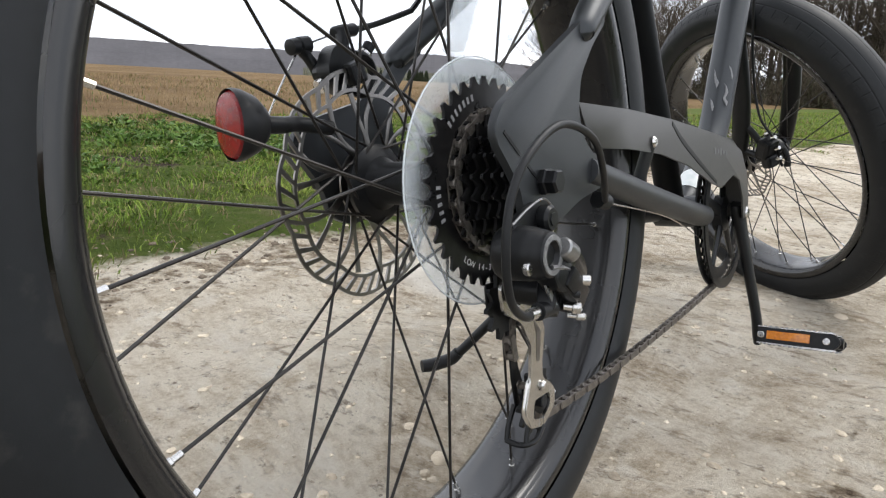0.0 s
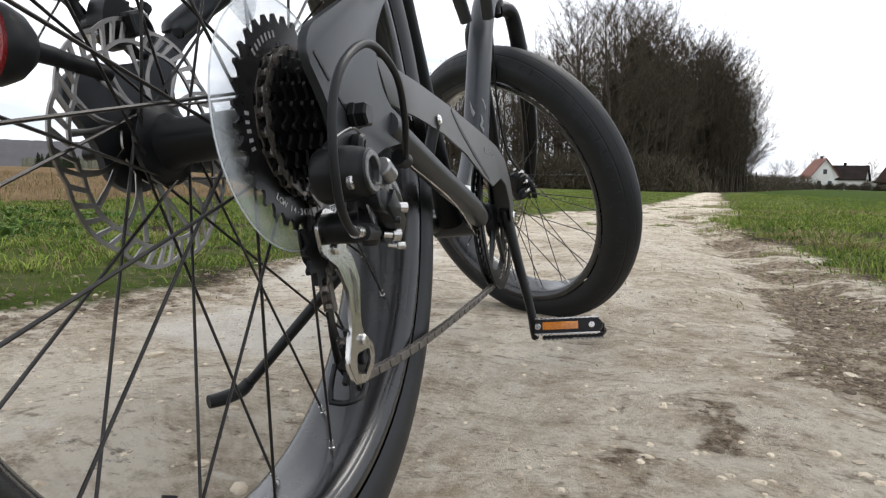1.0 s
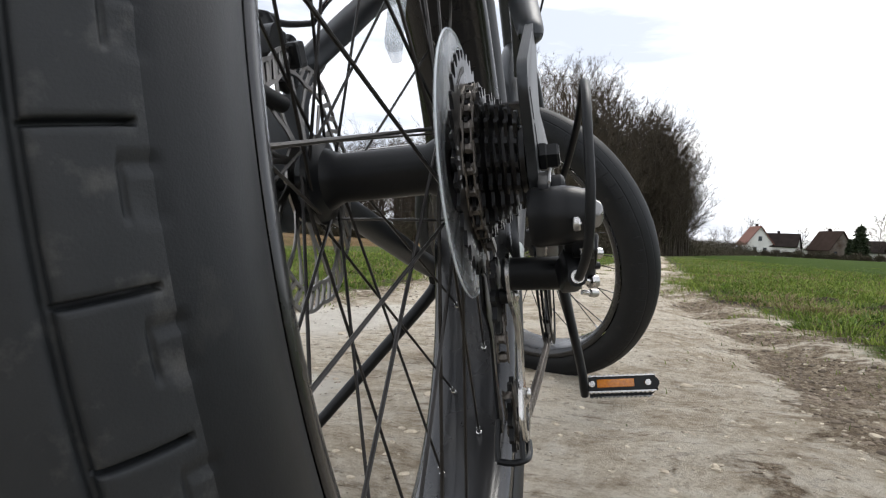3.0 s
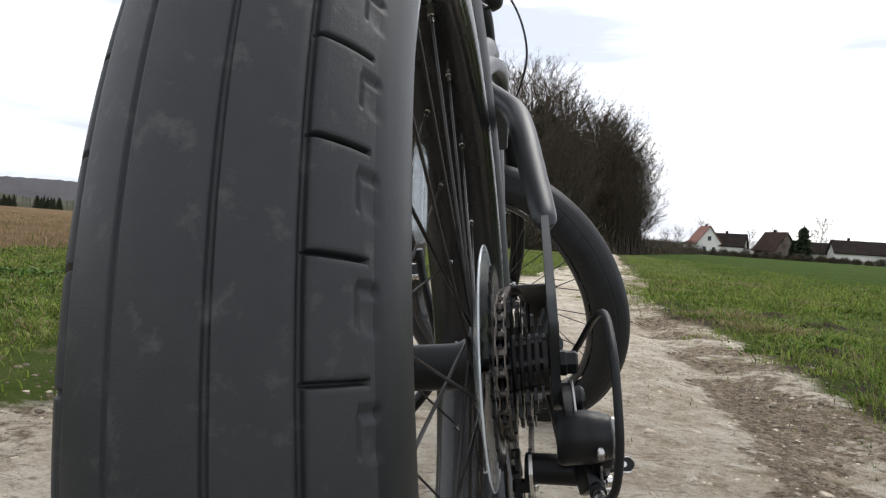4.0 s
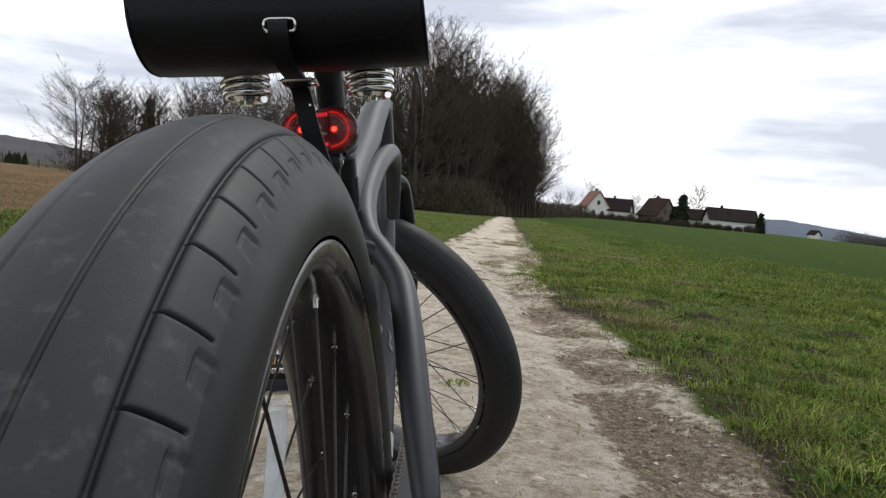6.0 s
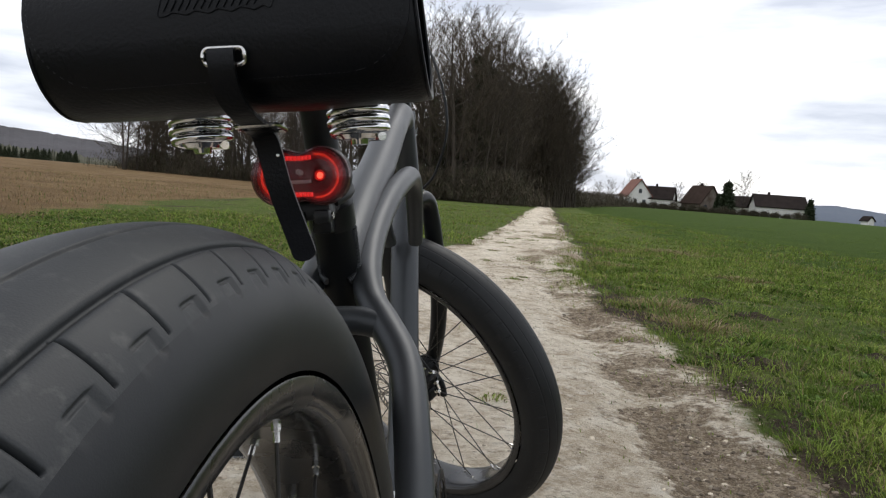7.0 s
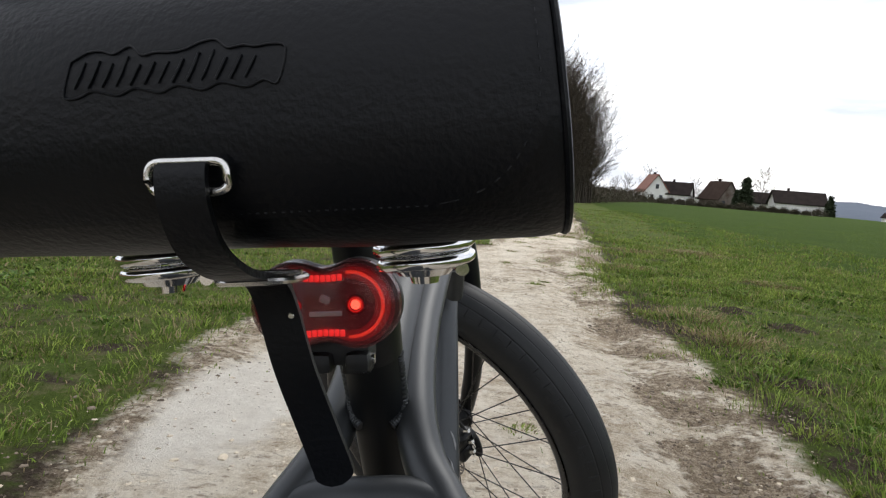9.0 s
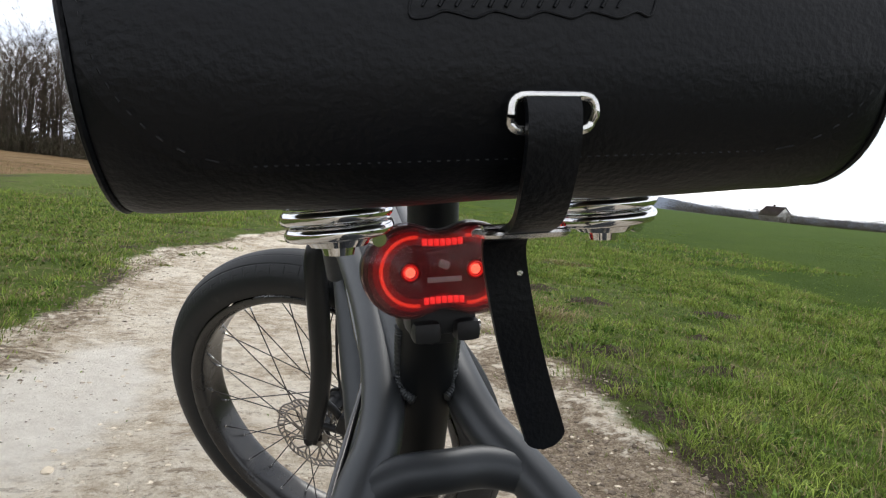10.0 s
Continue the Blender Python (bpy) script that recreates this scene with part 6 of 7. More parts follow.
blades("sown_crop", "short bright green sown crop", 3.2, 26, 2, 40, 22000, 0.012, 0.032, (GRASS,), lambda x, y: ground_masks(x, y)[2], 7, wide=0.0022, fall=6, lean=0.8, tufts=0.2)
blades("dead_tufts", "tan clumps of dead straw-coloured grass in the verge", 1.3, 4.2, 2.2, 12, 9000, 0.02, 0.06, (DRY,), lambda x, y: off_track(x, y) * np.clip(1.6 * lumps(x, y, 0.9, 21.0) - 0.3, 0, 1), 16, wide=0.0016, lean=1.5, radius=0.10, per=150, tufts=0.95)
blades("leafy_crop", "dense dark green broad-leaved seedlings along the field's edge", -6.5, -2.1, -0.4, 5, 17000, 0.020, 0.050, (LEAFY, CLOVER), lambda x, y: off_track(x, y) * np.clip((-x - 2.3 - 0.10 * y) / 0.7, 0, 1) * np.clip((4.2 - y) / 1.5, 0, 1) * np.clip((5.4 + 0.2 * y + x) / 1.2, 0, 1) * np.clip(0.75 + lumps(x, y, 0.5, 22.0), 0.1, 1), 17, wide=0.0085, lean=1.3, radius=0.05, per=16, tufts=0.8, shares=0.3)
blades("stubble", "dry straw stubble and weeds of a harvested field", -26, -4.0, 0, 40, 30000, 0.04, 0.15, (STRAW, CLOVER), lambda x, y: ground_masks(x, y)[1], 8, wide=0.0022, fall=8, lean=0.5, tufts=0.5, per=9, radius=0.05)
blades("stray_tufts", "sparse small tufts growing in the dirt track", -1.2, 2.0, 1.0, 16, 5000, 0.008, 0.028, (GRASS, DRY), strays, 15, wide=0.0016, lean=1.1, tufts=0.85, per=16, radius=0.022, shares=0.4)


def pebble_data(seed):
    bm = bmesh.new()
    bmesh.ops.create_icosphere(bm, subdivisions=2, radius=1)
    for v in bm.verts:
        k = 1 + 0.38 * noise.noise(v.co * 1.2 + Vector((seed * 7.1, 3, 1))) + 0.16 * noise.noise(v.co * 2.9 + Vector((seed * 3.3, 8, 5)))
        v.co = Vector((v.co.x * k * 1.25, v.co.y * k, v.co.z * k * 0.6))
    vs, fs = np.array([v.co[:] for v in bm.verts]), np.array([[v.index for v in f.verts] for f in bm.faces])
    bm.free()
    return vs, fs


def scatter_stones(name, label, count, lo, hi, mat, seed, keep, sink=0.0, x0=-1.35, x1=1.3, y0=-0.4, y1=7.5):
    rng = np.random.default_rng(seed)
    n = count * 40
    x, y = rng.uniform(x0, x1, n), y0 + (y1 - y0) * rng.uniform(0, 1, n) ** 1.6
    ok = rng.uniform(0, 1, n) < keep(x, y)
    x, y = x[ok][:count], y[ok][:count]
    z = ground_height(x, y)
    size = lo * (hi / lo) ** (rng.uniform(0, 1, len(x)) ** 2.6) * (1 + np.maximum(y, 0) * 0.05)
    turn = rng.uniform(0, 6.283, len(x))
    V, F, base = [], [], 0
    shapes = [pebble_data(k) for k in range(6)]
    for k in range(len(x)):
        vs, fs = shapes[k % 6]
        c, q, p = math.cos(turn[k]), math.sin(turn[k]), vs * size[k]
        V.append(np.stack([x[k] + p[:, 0] * c - p[:, 1] * q, y[k] + p[:, 0] * q + p[:, 1] * c, z[k] + p[:, 2] + size[k] * sink], -1))
        F.append(fs + base)
        base += len(vs)
    me = bpy.data.meshes.new(name)
    me.from_pydata(np.concatenate(V).tolist(), [], np.concatenate(F).tolist())
    me.materials.append(mat)
    return tagged(new(name, me), label, "gravel", kind="stuff")


def on_track(x, y):
    return ground_masks(x, y)[0]


scatter_stones("gravel", "pale limestone gravel lying on the track", 9500, 0.0015, 0.0085, STONE, 11, on_track, -0.22)
scatter_stones("soil_crumbs", "dark crumbs of soil along the wheel rut", 2600, 0.0022, 0.0105, CLOD, 12,
               lambda x, y: np.clip(1.6 * ground_masks(x, y)[4] - 0.75, 0, 1) * on_track(x, y) * (x > 0.2) + 0.10 * np.exp(-((x + 1.15) / 0.2) ** 2), y0=0.2)


def stone_things():
    rng = np.random.default_rng(21)
    kinds = []
    for k in range(5):
        bm = bmesh.new()
        bmesh.ops.create_icosphere(bm, subdivisions=2, radius=1)
        for v in bm.verts:
            q = 1 + 0.30 * noise.noise(v.co * 1.1 + Vector((k * 5.3, 1, 4))) + 0.10 * noise.noise(v.co * 3.1 + Vector((k, 7, 2)))
            v.co = Vector((v.co.x * q * 1.3, v.co.y * q, v.co.z * q * 0.55))
        kinds.append(finish("stone", bm, STONE, True, 50))
    spots = [(-0.42, 0.36), (-0.62, 0.55), (-0.30, 0.62), (-0.75, 0.95), (-0.15, 0.95), (-0.50, 1.25), (0.33, 0.62), (0.42, 0.95), (0.70, 0.80), (0.55, 1.40), (0.30, 1.75), (0.85, 1.65)]
    while len(spots) < 110:
        spots.append((rng.uniform(-1.05, 1.05), 0.2 + 5.5 * rng.uniform() ** 1.5))
    for i, (x, y) in enumerate(spots):
        s = 0.005 + 0.013 * rng.uniform() ** 3
        z = float(ground_height(np.array([x]), np.array([y]))[0])
        ob = new("stone", kinds[i % 5])
        ob.matrix_basis = Matrix.Translation((x, y, z - s * 0.16)) @ pose(0, 0, 0, rng.uniform(-15, 15), rng.uniform(-15, 15), rng.uniform(0, 360)) @ Matrix.Scale(s, 4)
        tagged(ob, "pale limestone lump lying on the dirt track", "stone", "loose stones on the track")


stone_things()


# ---- trees, houses, hills ----
BARK = material("grey_brown_bark", (0.042, 0.035, 0.028), 0.9, colour2=(0.085, 0.070, 0.055), scale=1.2, amount=0.8, spec=0.2)
TWIG = material("bare_twigs", (0.058, 0.047, 0.034), 0.9, colour2=(0.112, 0.090, 0.063), scale=0.6, amount=0.7, island=0.3, rough_var=0.0, spec=0.2)
NEEDLE = material("spruce_needles", (0.020, 0.030, 0.014), 0.8, colour2=(0.042, 0.054, 0.024), scale=0.9, amount=0.7, island=0.4, rough_var=0.0, spec=0.2)
IVY = material("ivy_and_brush", (0.034, 0.038, 0.018), 0.8, colour2=(0.070, 0.062, 0.036), scale=0.7, amount=0.8, island=0.45, rough_var=0.0, spec=0.2)


def at(azimuth, far, z=0.0):
    a = radians(azimuth)
    return Vector((far * math.sin(a), far * math.cos(a), z))


def bare_tree(seed, height, spread, twigs, ivy=0, steep=(0.5, 1.35), stout=1.0):
    """A leafless tree: tapered trunk, limbs, branches and fine twigs."""
    rng = random.Random(seed)
    tree = thing("bare_tree", Matrix.Identity(4), "leafless grey-brown deciduous tree at the wood's edge", "tree", "trees of the wood")
    bm = bmesh.new()
    V, F = [], []

    def sliver(p, q, w):
        w *= stout
        d = (q - p)
        s = d.cross(Vector((rng.uniform(-1, 1), rng.uniform(-1, 1), 0.3))).normalized() * w
        i = len(V)
        V.extend([tuple(p - s), tuple(p + s), tuple(q)])
        F.append((i, i + 1, i + 2))
    tops = []
    lean = Vector((rng.uniform(-0.06, 0.06), rng.uniform(-0.06, 0.06), 0))
    trunk = [Vector((0, 0, -0.3))] + [Vector((lean.x * t * height + 0.12 * math.sin(3 * t + seed), lean.y * t * height, t * height * 0.82)) for t in (0.12, 0.3, 0.5, 0.7, 0.88, 1.0)]
    r0 = height * 0.0120
    add_tube(bm, trunk, [r0 * 1.25, r0, r0 * 0.8, r0 * 0.6, r0 * 0.4, r0 * 0.22, r0 * 0.08], 6)
    n_limbs = 30
    for i in range(n_limbs):
        t = 0.22 + 0.76 * (i + rng.random()) / n_limbs
        k = min(int(t * 6), 5)
        base = trunk[k].lerp(trunk[k + 1], t * 6 - k)
        a = i * 2.4 + rng.uniform(-0.5, 0.5)
        ln = height * spread * (1.12 - 0.72 * t) * rng.uniform(0.55, 1.2)
        rise = rng.uniform(*steep) * (0.7 + 0.7 * t)
        tip = base + Vector((math.cos(a) * ln, math.sin(a) * ln, ln * rise))
        mid = base.lerp(tip, 0.5) + Vector((rng.gauss(0, 0.05), rng.gauss(0, 0.05), -0.10)) * ln
        line = [base, mid, tip]
        add_tube(bm, line, [r0 * 0.34 * (1.25 - t), r0 * 0.20 * (1.25 - t), r0 * 0.04], 4, cap=False)
        for j in range(7):
            u = 0.22 + 0.78 * (j + rng.random()) / 7
            p = line[0].lerp(line[1], u * 2) if u < 0.5 else line[1].lerp(line[2], u * 2 - 1)
            d = (Vector((rng.gauss(0, 0.8), rng.gauss(0, 0.8), rng.gauss(0.6, 0.5))) + (tip - base).normalized() * 1.4).normalized()
            q = p + d * ln * rng.uniform(0.22, 0.52)
            sliver(p, q, r0 * 0.075)
            for _ in range(twigs // 4):
                b = p.lerp(q, rng.uniform(0.1, 0.95))
                d2 = (Vector((rng.gauss(0, 0.6), rng.gauss(0, 0.6), rng.gauss(0.3, 0.5))) + d).normalized()
                e = b + d2 * ln * rng.uniform(0.12, 0.30)
                sliver(b, e, rng.uniform(0.008, 0.013))
                for _ in range(4):
                    f = b.lerp(e, rng.uniform(0.2, 1.0))
                    g = f + (Vector((rng.gauss(0, 0.7), rng.gauss(0, 0.7), rng.gauss(0.2, 0.5))) + d2).normalized() * ln * rng.uniform(0.06, 0.16)
                    sliver(f, g, rng.uniform(0.004, 0.007))
    part("trunk", bm, BARK, tree)
    me = bpy.data.meshes.new("crown")
    me.from_pydata(V, [], F)
    me.materials.append(TWIG)
    part("crown", me, None, tree)
    if ivy:
        part("ivy", leaf_cloud(rng, ivy, lambda: Vector((rng.gauss(0, 0.5), rng.gauss(0, 0.5), rng.random() ** 0.8 * height * 0.55)), 0.16, IVY), None, tree, "dark ivy climbing the trunk")
    return tree


def leaf_cloud(rng, count, place, size, mat):
    V, F = [], []
    for _ in range(count):
        p = place()
        a, b = (Vector((rng.gauss(0, 1), rng.gauss(0, 1), rng.gauss(0, 1))).normalized() * size * rng.uniform(0.5, 1.3) for _ in (0, 1))
        i = len(V)
        V.extend([tuple(p), tuple(p + a), tuple(p + a * 0.6 + b)])
        F.append((i, i + 1, i + 2))
    me = bpy.data.meshes.new("leaves")
    me.from_pydata(V, [], F)
    me.materials.append(mat)
    return me


def spruce(seed, height, width, full=1.0, leaf=0.038):
    rng = random.Random(seed)
    tree = thing("spruce", Matrix.Identity(4), "dark green conifer standing among bare trees", "tree", "conifers")
    part("trunk", add_tube(bmesh.new(), [(0, 0, -0.3), (0, 0, height * 0.5), (0, 0, height)], [height * 0.014, height * 0.009, 0.02], 6), BARK, tree)

    def place():
        t = rng.random() ** 0.75
        z = height * (1 - t * 0.95)
        r = width * t ** full * rng.random() ** 0.5 * (0.75 + 0.25 * math.sin(z * 5))
        a = rng.uniform(0, 6.283)
        return Vector((r * math.cos(a), r * math.sin(a), z - 0.18 * r))
    part("crown", leaf_cloud(rng, 2600, place, height * leaf, NEEDLE), None, tree)
    return tree


def thicket(name, label, spots, seed):
    """Low tangled undergrowth at many spots: x, y, scale; one piece of growth."""
    rng = np.random.default_rng(seed)
    V = []
    for x0, y0, s in spots:
        n = 1300
        z0 = float(ground_height(np.array([x0]), np.array([y0]))[0])
        px, py = rng.normal(0, 2.0 * s, n), rng.normal(0, 1.3 * s, n)
        pz = rng.uniform(0, 1, n) ** 1.3 * 3.2 * s * np.exp(-(px / (5 * s)) ** 2)
        d = np.stack([rng.normal(0, 0.5, n), rng.normal(0, 0.5, n), rng.uniform(0.2, 1, n)], -1)
        d *= (rng.uniform(0.4, 1.2, n) / np.linalg.norm(d, axis=1))[:, None]
        a = rng.uniform(0, 6.283, n)
        w = rng.uniform(0.015, 0.05, n)
        p = np.stack([x0 + px, y0 + py, z0 + pz], -1)
        q = np.stack([np.cos(a) * w, np.sin(a) * w, np.zeros(n)], -1)
        V.append(np.stack([p - q, p + q, p + d], 1).reshape(-1, 3))
    P = np.concatenate(V)
    me = bpy.data.meshes.new(name)
    me.from_pydata(P.tolist(), [], np.arange(len(P)).reshape(-1, 3).tolist())
    me.materials.append(TWIG)
    me.materials.append(IVY)
    pick = (rng.uniform(0, 1, len(P) // 3) < 0.35).astype(np.int32)
    me.polygons.foreach_set("material_index", pick.tolist())
    tagged(new(name, me), label, "undergrowth", kind="stuff")


def spread(ob, spots):
    """Sets the thing on the first spot and copies of it on the others: x, y, turn, scale."""
    for i, (x, y, turn, s) in enumerate(spots):
        z = float(ground_height(np.array([x]), np.array([y]))[0])
        m = Matrix.Translation((x, y, z)) @ pose(0, 0, 0, 0, 0, turn)
        if i == 0:
            ob.matrix_basis = m @ Matrix.Scale(s, 4)
        else:
            c = copy_thing(ob, m)
            c.matrix_basis = m @ Matrix.Scale(s, 4)


def crown_line(azimuth):
    """How high the wood's tops stand over the horizon, in degrees."""
    return float(np.interp(azimuth, [-30, -28, -22, -16, -10, -7, -4, -1.7, 1.8, 5.6, 7.4, 8.5], [6.6, 7.4, 8.5, 10.4, 11.8, 13.8, 16.0, 16.8, 14.6, 12.6, 10.8, 8.6]))


def build_wood():
    rng = random.Random(17)
    tall = [15, 16, 14, 16, 13, 17]
    trees = [bare_tree(1, 15, 0.26, 23, 0), bare_tree(2, 16, 0.22, 22, 500), bare_tree(3, 14, 0.30, 24, 0), bare_tree(4, 16, 0.20, 22, 700), bare_tree(5, 13, 0.36, 26, 0), bare_tree(6, 17, 0.24, 23, 400)]
    spots = [[] for _ in trees]

    def plant(k, az, far, share):
        p = at(az, far)
        spots[k].append((p.x, p.y, rng.uniform(0, 360), far * math.tan(radians(crown_line(az))) * share / tall[k]))
    # the dense end of the wood, round which the track bends
    for i in range(92):
        az = rng.uniform(-1.6, 6.0) if i % 5 else rng.uniform(-8.0, -1.6)
        far = rng.uniform(70, 112) if az < 3.6 else rng.uniform(94, 116)
        plant(i % 6, az, far, rng.uniform(0.62, 0.92) if i % 3 else rng.uniform(0.92, 1.06))
    for i in range(14):
        plant((4, 2, 4, 0)[i % 4], 4.6 + 0.15 * i, 95 + rng.uniform(-3, 8), rng.uniform(0.74, 1.0))
    for i in range(14):
        plant((4, 2, 5)[i % 3], 5.4 + 0.17 * i, 92 + rng.uniform(-2, 6), rng.uniform(0.42, 0.66))
    for i in range(16):
        plant((4, 0, 2)[i % 3], 6.4 + 0.13 * i, 96 + rng.uniform(-3, 8), rng.uniform(0.66, 0.98))
    # the thinner row that runs off to the left
    for i in range(86):
        t = rng.random()
        plant(rng.randrange(6), -8 - 19.0 * t, 72 + 34 * t + rng.uniform(0, 26), rng.uniform(0.74, 1.0))
    for t, s in zip(trees, spots):
        spread(t, s)
    lone = bare_tree(7, 13, 0.46, 36, steep=(0.25, 0.9))
    tagged(lone, "broad leafless oak at the end of the wood", "tree", "trees of the wood")
    spread(lone, [(*at(-28.2, 104).xy, 0, 1.06), (*at(-26.2, 110).xy, 120, 0.95), (*at(-24.4, 106).xy, 250, 0.9), (*at(-28.0, 106).xy, 80, 1.0), (*at(-27.2, 105).xy, 200, 0.92)])
    s1 = spruce(31, 13.5, 2.6, 0.8, 0.045)
    spread(s1, [(*at(-0.6, 82).xy, 0, 1.28), (*at(0.4, 84).xy, 60, 1.22), (*at(1.6, 86).xy, 130, 1.12), (*at(-2.1, 84).xy, 20, 1.0), (*at(2.6, 88).xy, 200, 1.08), (*at(3.4, 100).xy, 220, 1.15), (*at(-4.0, 92).xy, 20, 1.0),
                (*at(2.0, 98).xy, 10, 1.25), (*at(-23.4, 112).xy, 90, 0.90)])
    s2 = spruce(32, 8.4, 2.6, 0.42, 0.085)
    tagged(s2, "broad dark evergreen beside the village houses", "tree", "garden trees")
    spread(s2, [(*at(20.1, 196).xy, 30, 1.0), (*at(19.5, 199).xy, 80, 0.62), (*at(25.9, 198).xy, 140, 0.62)])
    bs = []
    for k in range(44):
        az = -8.5 + 15.5 * k / 43
        bs.append((*at(az, (70 if az < 3.6 else 93) + rng.uniform(0, 12)).xy, rng.uniform(0.7, 1.3)))
    for k in range(30):
        az = -9 - 19 * k / 29
        bs.append((*at(az, 76 + 30 * k / 29 + rng.uniform(0, 10)).xy, rng.uniform(0.6, 1.1)))
    thicket("undergrowth", "brown leafless undergrowth along the wood's edge", bs, 41)
    hs = [(*at(7.0 + 0.30 * k, 112 + 4 * k).xy, rng.uniform(0.75, 1.05)) for k in range(18)]
    hs += [(*at(12.4 + 0.75 * k, 188 + rng.uniform(-4, 4)).xy, rng.uniform(0.22, 0.5)) for k in range(18)]
    hs += [(*at(31.6 + 0.42 * k, 300 + rng.uniform(-8, 8)).xy, rng.uniform(0.9, 1.5)) for k in range(46)]
    thicket("hedge", "brown leafless hedge along the village gardens", hs, 42)
    g = bare_tree(61, 12, 0.34, 28, stout=1.7)
    tagged(g, "leafless garden tree near the village houses", "tree", "garden trees")
    spread(g, [(*at(21.3, 204).xy, 0, 1.02), (*at(12.9, 214).xy, 90, 0.92), (*at(16.4, 216).xy, 40, 0.72), (*at(11.2, 190).xy, 140, 0.62), (*at(18.2, 225).xy, 220, 0.80), (*at(10.2, 170).xy, 10, 0.5)])


PLASTER = material("white_plaster", (0.74, 0.73, 0.70), 0.9, colour2=(0.60, 0.58, 0.54), scale=0.5, amount=0.6, bump=0.1, bump_scale=20)
RED_TILE = material("red_roof_tile", (0.21, 0.085, 0.058), 0.85, colour2=(0.14, 0.062, 0.046), scale=0.8, amount=0.8)
BROWN_TILE = material("brown_roof_tile", (0.036, 0.024, 0.019), 0.95, colour2=(0.060, 0.041, 0.033), scale=0.8, amount=0.8, spec=0.05)
BOARDS = material("brown_boarding", (0.085, 0.058, 0.042), 0.9, colour2=(0.30, 0.27, 0.24), scale=0.6, amount=0.7, spec=0.1)
DARK_TILE = material("dark_brown_roof_tile", (0.018, 0.014, 0.013), 0.95, colour2=(0.036, 0.028, 0.025), scale=0.8, amount=0.8, spec=0.05)
WINDOW = material("dark_window_glass", (0.03, 0.035, 0.04), 0.15, scale=2, amount=0.4)
TIMBER = material("dark_timber", (0.05, 0.035, 0.028), 0.85, scale=1.5, amount=0.6)


def house(az, far, turn, w, d, eave, ridge, roof, label, wall=PLASTER, windows=(), timbers=0, chimney=True):
    """A gabled house: w across the gable, d along the ridge."""
    spot = at(az, far)
    spot.z = float(ground_height(np.array([spot.x]), np.array([spot.y]))[0])
    h = thing("house", Matrix.Translation(spot) @ pose(0, 0, 0, 0, 0, turn), label, "house", "village houses")
    bm = bmesh.new()
    prof = [(-w / 2, -0.5), (w / 2, -0.5), (w / 2, eave), (0, ridge - 0.15), (-w / 2, eave)]
    a = [bm.verts.new((x, -d / 2, z)) for x, z in prof]
    b = [bm.verts.new((x, d / 2, z)) for x, z in prof]
    bm.faces.new(a)
    bm.faces.new(b[::-1])
    for i in range(5):
        j = (i + 1) % 5
        bm.faces.new((a[i], b[i], b[j], a[j]))
    bmesh.ops.recalc_face_normals(bm, faces=bm.faces[:])
    part("wall", bm, wall, h, smooth=False)
    bm = bmesh.new()
    o, t = 0.45, 0.25
    slope = (ridge - eave) / (w / 2)
    for s in (1, -1):
        q = [(0, ridge), (s * (w / 2 + o), eave - o * slope), (s * (w / 2 + o), eave - o * slope + t), (0, ridge + t)]
        p = [bm.verts.new((x, -d / 2 - o, z)) for x, z in q]
        r = [bm.verts.new((x, d / 2 + o, z)) for x, z in q]
        bm.faces.new(p)
        bm.faces.new(r[::-1])
        for i in range(4):
            j = (i + 1) % 4
            bm.faces.new((p[i], r[i], r[j], p[j]))
    bmesh.ops.recalc_face_normals(bm, faces=bm.faces[:])
    part("roof", bm, roof, h, smooth=False)
    if chimney:
        part("chimney", add_box(bmesh.new(), (w * 0.12, d * 0.18, ridge + 0.3), (0.6, 0.6, 1.3), 0.03), DARK_TILE, h)
    for x, z in windows:
        win = part("window", add_box(bmesh.new(), (x, -d / 2 - 0.02, z), (0.95, 0.10, 1.25), 0.02), WINDOW, h)
        part("window_frame", add_box(bmesh.new(), (x, -d / 2 - 0.05, z - 0.68), (1.15, 0.16, 0.10), 0.01), PLASTER, win)
    for k in range(timbers):
        part("timber", add_box(bmesh.new(), (-w / 2 + w * (k + 0.5) / timbers, -d / 2 - 0.05, eave * 0.5), (0.22, 0.12, eave), 0.01), TIMBER, h)
    return h


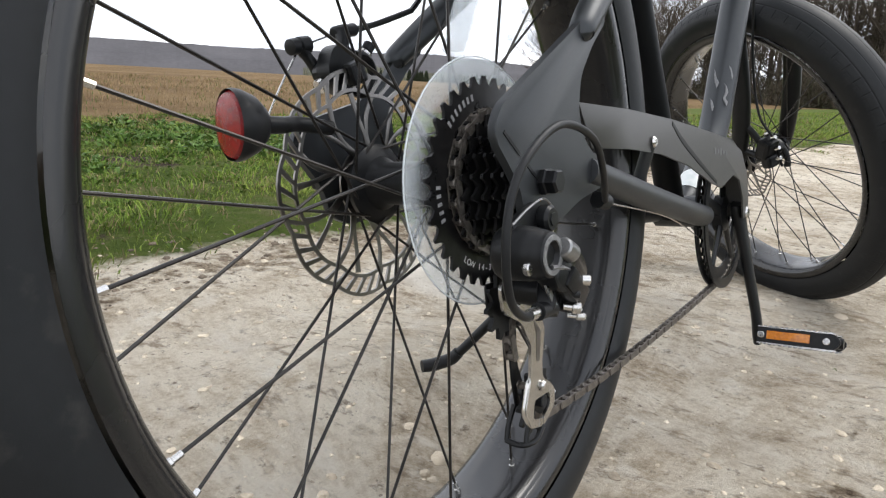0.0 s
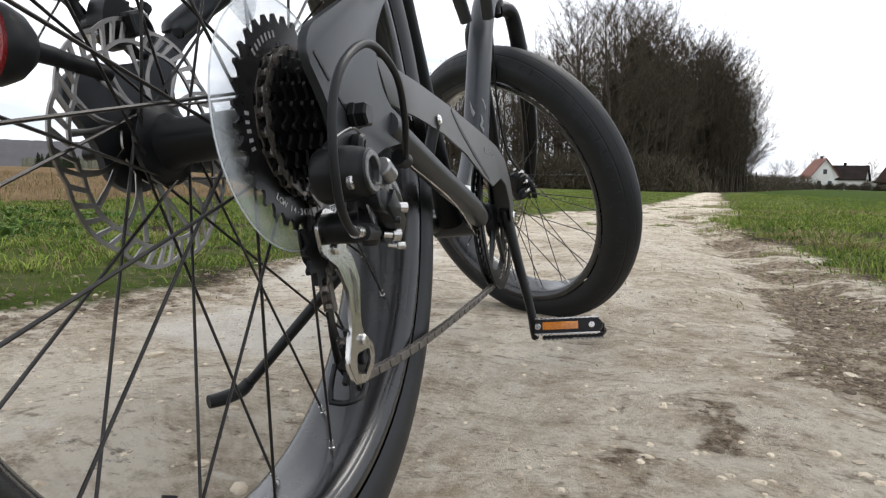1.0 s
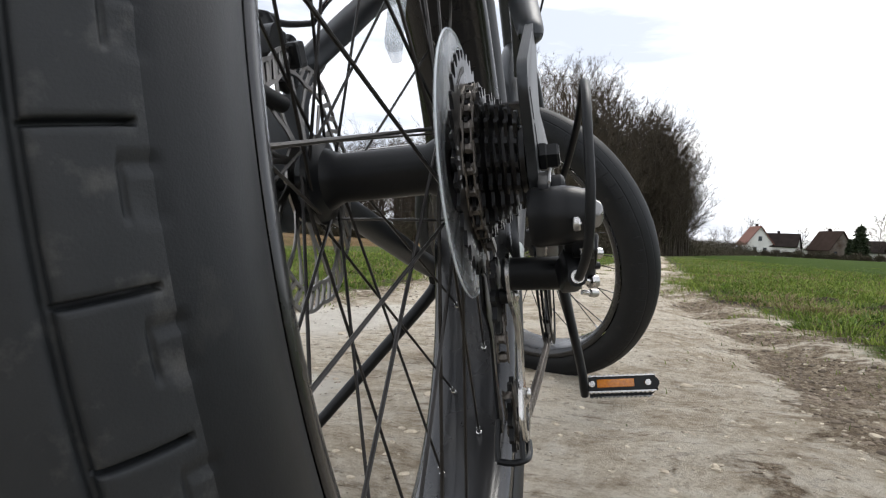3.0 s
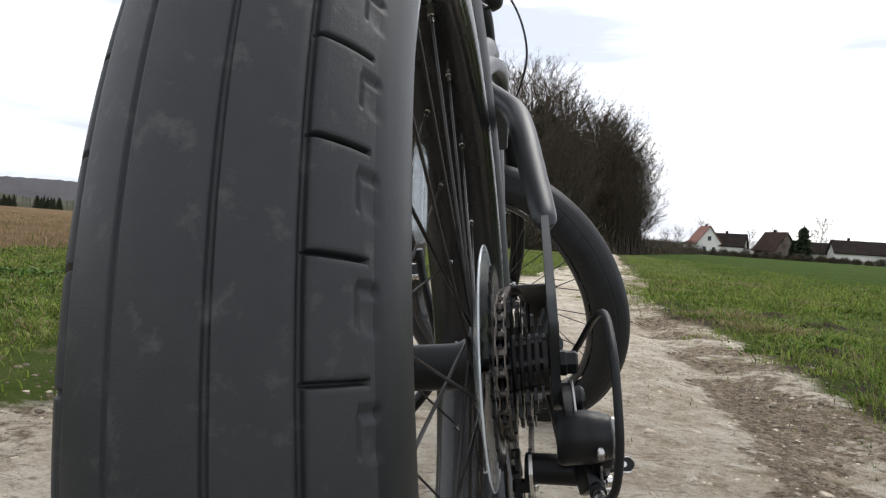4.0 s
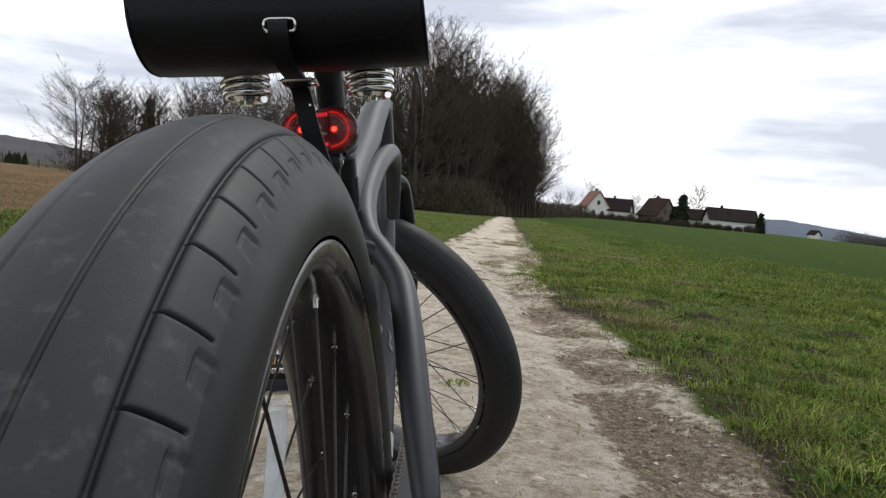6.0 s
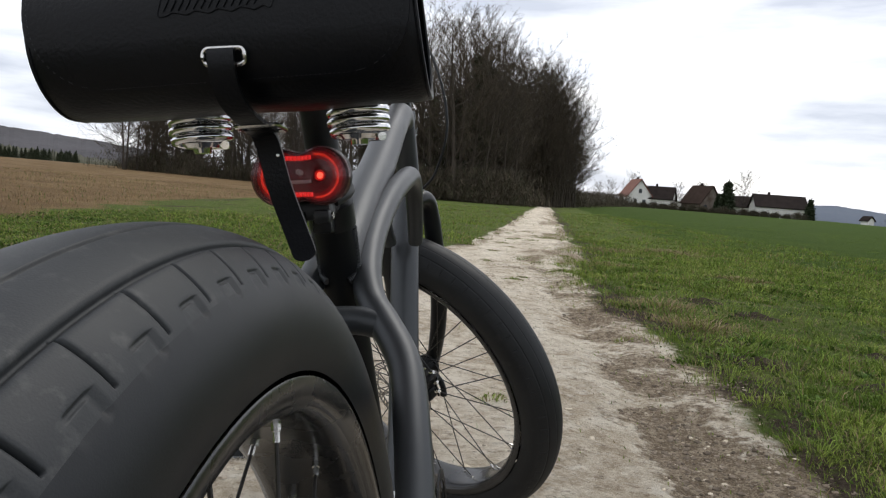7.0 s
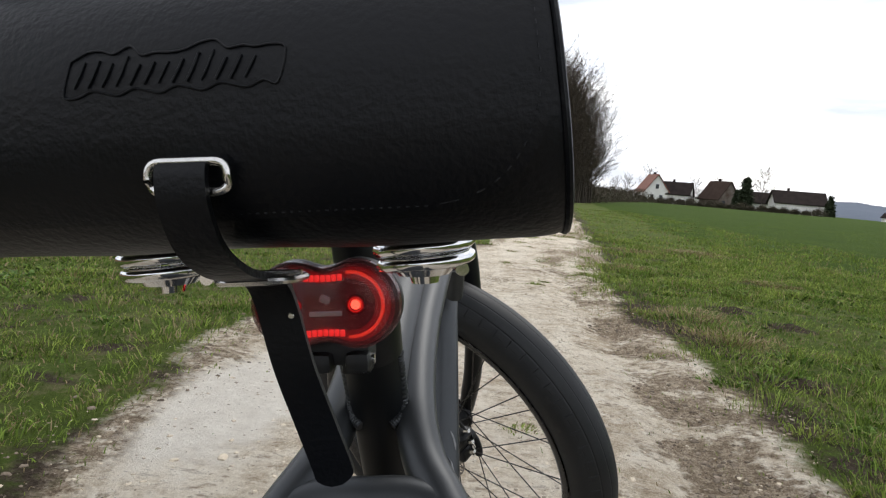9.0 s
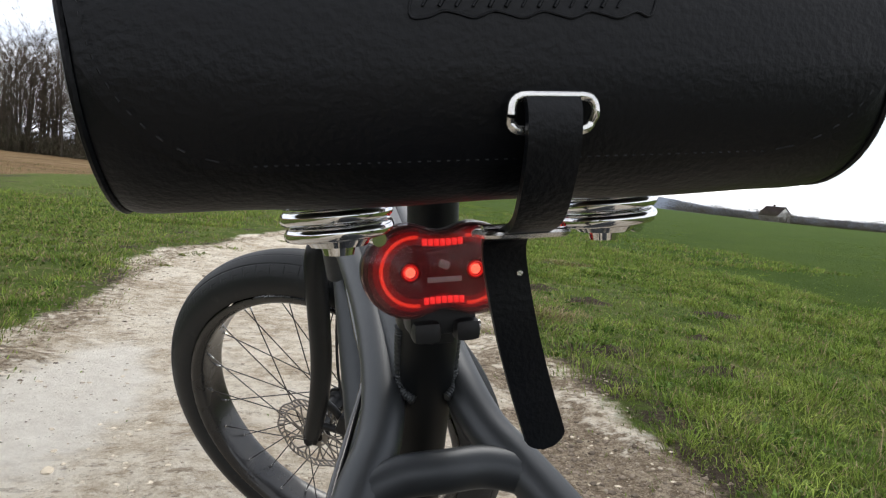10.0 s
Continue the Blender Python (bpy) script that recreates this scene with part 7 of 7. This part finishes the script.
def build_village():
    house(13.15, 205, 6, 6.8, 8.0, 3.3, 7.9, RED_TILE, "white gabled village house with a red tiled roof", windows=[(-1.3, 1.6), (1.3, 1.6), (0, 4.6)])
    house(15.1, 206, 66, 8.0, 7.6, 2.9, 6.2, DARK_TILE, "low village house under a large dark roof", windows=[(-2, 1.2)], timbers=5)
    house(18.25, 207, 20, 7.0, 8.5, 2.6, 7.3, BROWN_TILE, "white village house with a brown boarded gable", wall=BOARDS, windows=[(-1.8, 1.4), (1.6, 1.4)])
    house(16.6, 222, 70, 6.0, 9.0, 2.8, 4.9, PLASTER, "small pale outbuilding beside the houses", chimney=False)
    house(23.7, 205, 80, 9.0, 12.5, 2.8, 5.9, DARK_TILE, "long low farmhouse with a dark roof and skylights", windows=[(-2.6, 1.2), (0, 1.2), (2.6, 1.2)])
    house(20.6, 214, 75, 7.0, 8.0, 2.4, 5.2, DARK_TILE, "brown roofed house half hidden by bushes", chimney=False)
    house(29.6, 300, 20, 3.0, 3.2, 1.8, 3.2, DARK_TILE, "small white shed at the field's edge", chimney=False)
    house(39.0, 310, 10, 8.0, 9.0, 2.8, 6.2, DARK_TILE, "white house with a dark roof at the field's edge", windows=[(-1.5, 1.4), (1.5, 1.4)])


def ridge_line(name, label, az0, az1, far, heights, mat, seed, rough):
    """A far wooded hill: a long uneven ridge with a sloping front."""
    rng = np.random.default_rng(seed)
    n = 260
    V, F = [], []
    for i in range(n):
        t = i / (n - 1)
        a = radians(az0 + (az1 - az0) * t)
        h = float(np.interp(t, np.linspace(0, 1, len(heights)), heights)) + rough * float(rng.normal())
        for q, z in ((0.86, -3), (0.93, h * 0.55), (1.0, h), (1.15, h * 0.8 - 5)):
            V.append((far * q * math.sin(a), far * q * math.cos(a), z))
    for i in range(n - 1):
        for k in range(3):
            F.append((i * 4 + k, i * 4 + 4 + k, i * 4 + 5 + k, i * 4 + 1 + k))
    me = bpy.data.meshes.new(name)
    me.from_pydata(V, [], F)
    me.materials.append(mat)
    tagged(new(name, me), label, "hill", kind="structure")


# haze of the distance is put into both hill colours, as grey and blue
HILL = material("hazed_bare_woodland", (0.075, 0.072, 0.076), 0.95, colour2=(0.12, 0.115, 0.122), scale=0.02, amount=0.8, fine=0.3, spec=0.1, bump=0.0)
BLUEHILL = material("hazed_blue_hills", (0.105, 0.125, 0.16), 0.95, colour2=(0.14, 0.16, 0.195), scale=0.01, amount=0.6, spec=0.1)
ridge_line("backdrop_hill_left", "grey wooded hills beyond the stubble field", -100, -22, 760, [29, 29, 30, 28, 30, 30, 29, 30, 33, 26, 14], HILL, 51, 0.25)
ridge_line("backdrop_hill_right", "bluish wooded hills beyond the village", 5, 80, 1500, [6, 14, 24, 36, 15, 12, 15, 18, 15, 13, 12], BLUEHILL, 52, 0.35)
ridge_line("backdrop_trees_left", "dark line of trees behind the fields", -48, -27, 420, [7, 8, 9, 7, 8, 7, 5, 4], IVY, 53, 0.5)


def far_conifers():
    s = spruce(77, 7, 3.0)
    tagged(s, "small dark conifer in a far plantation block", "tree", "far conifers")
    rng = random.Random(9)
    spots = []
    for a0, a1, n, k in ((-47, -44, 12, 1.1), (-42.5, -40.5, 9, 0.9), (-39.5, -37.8, 8, 1.0), (-36.8, -31.2, 24, 0.9)):
        spots += [(*at(rng.uniform(a0, a1), 330 + rng.uniform(-15, 15)).xy, rng.uniform(0, 360), k * rng.uniform(0.55, 0.85)) for _ in range(2 * n)]
    spread(s, spots)


build_wood()
build_village()
far_conifers()
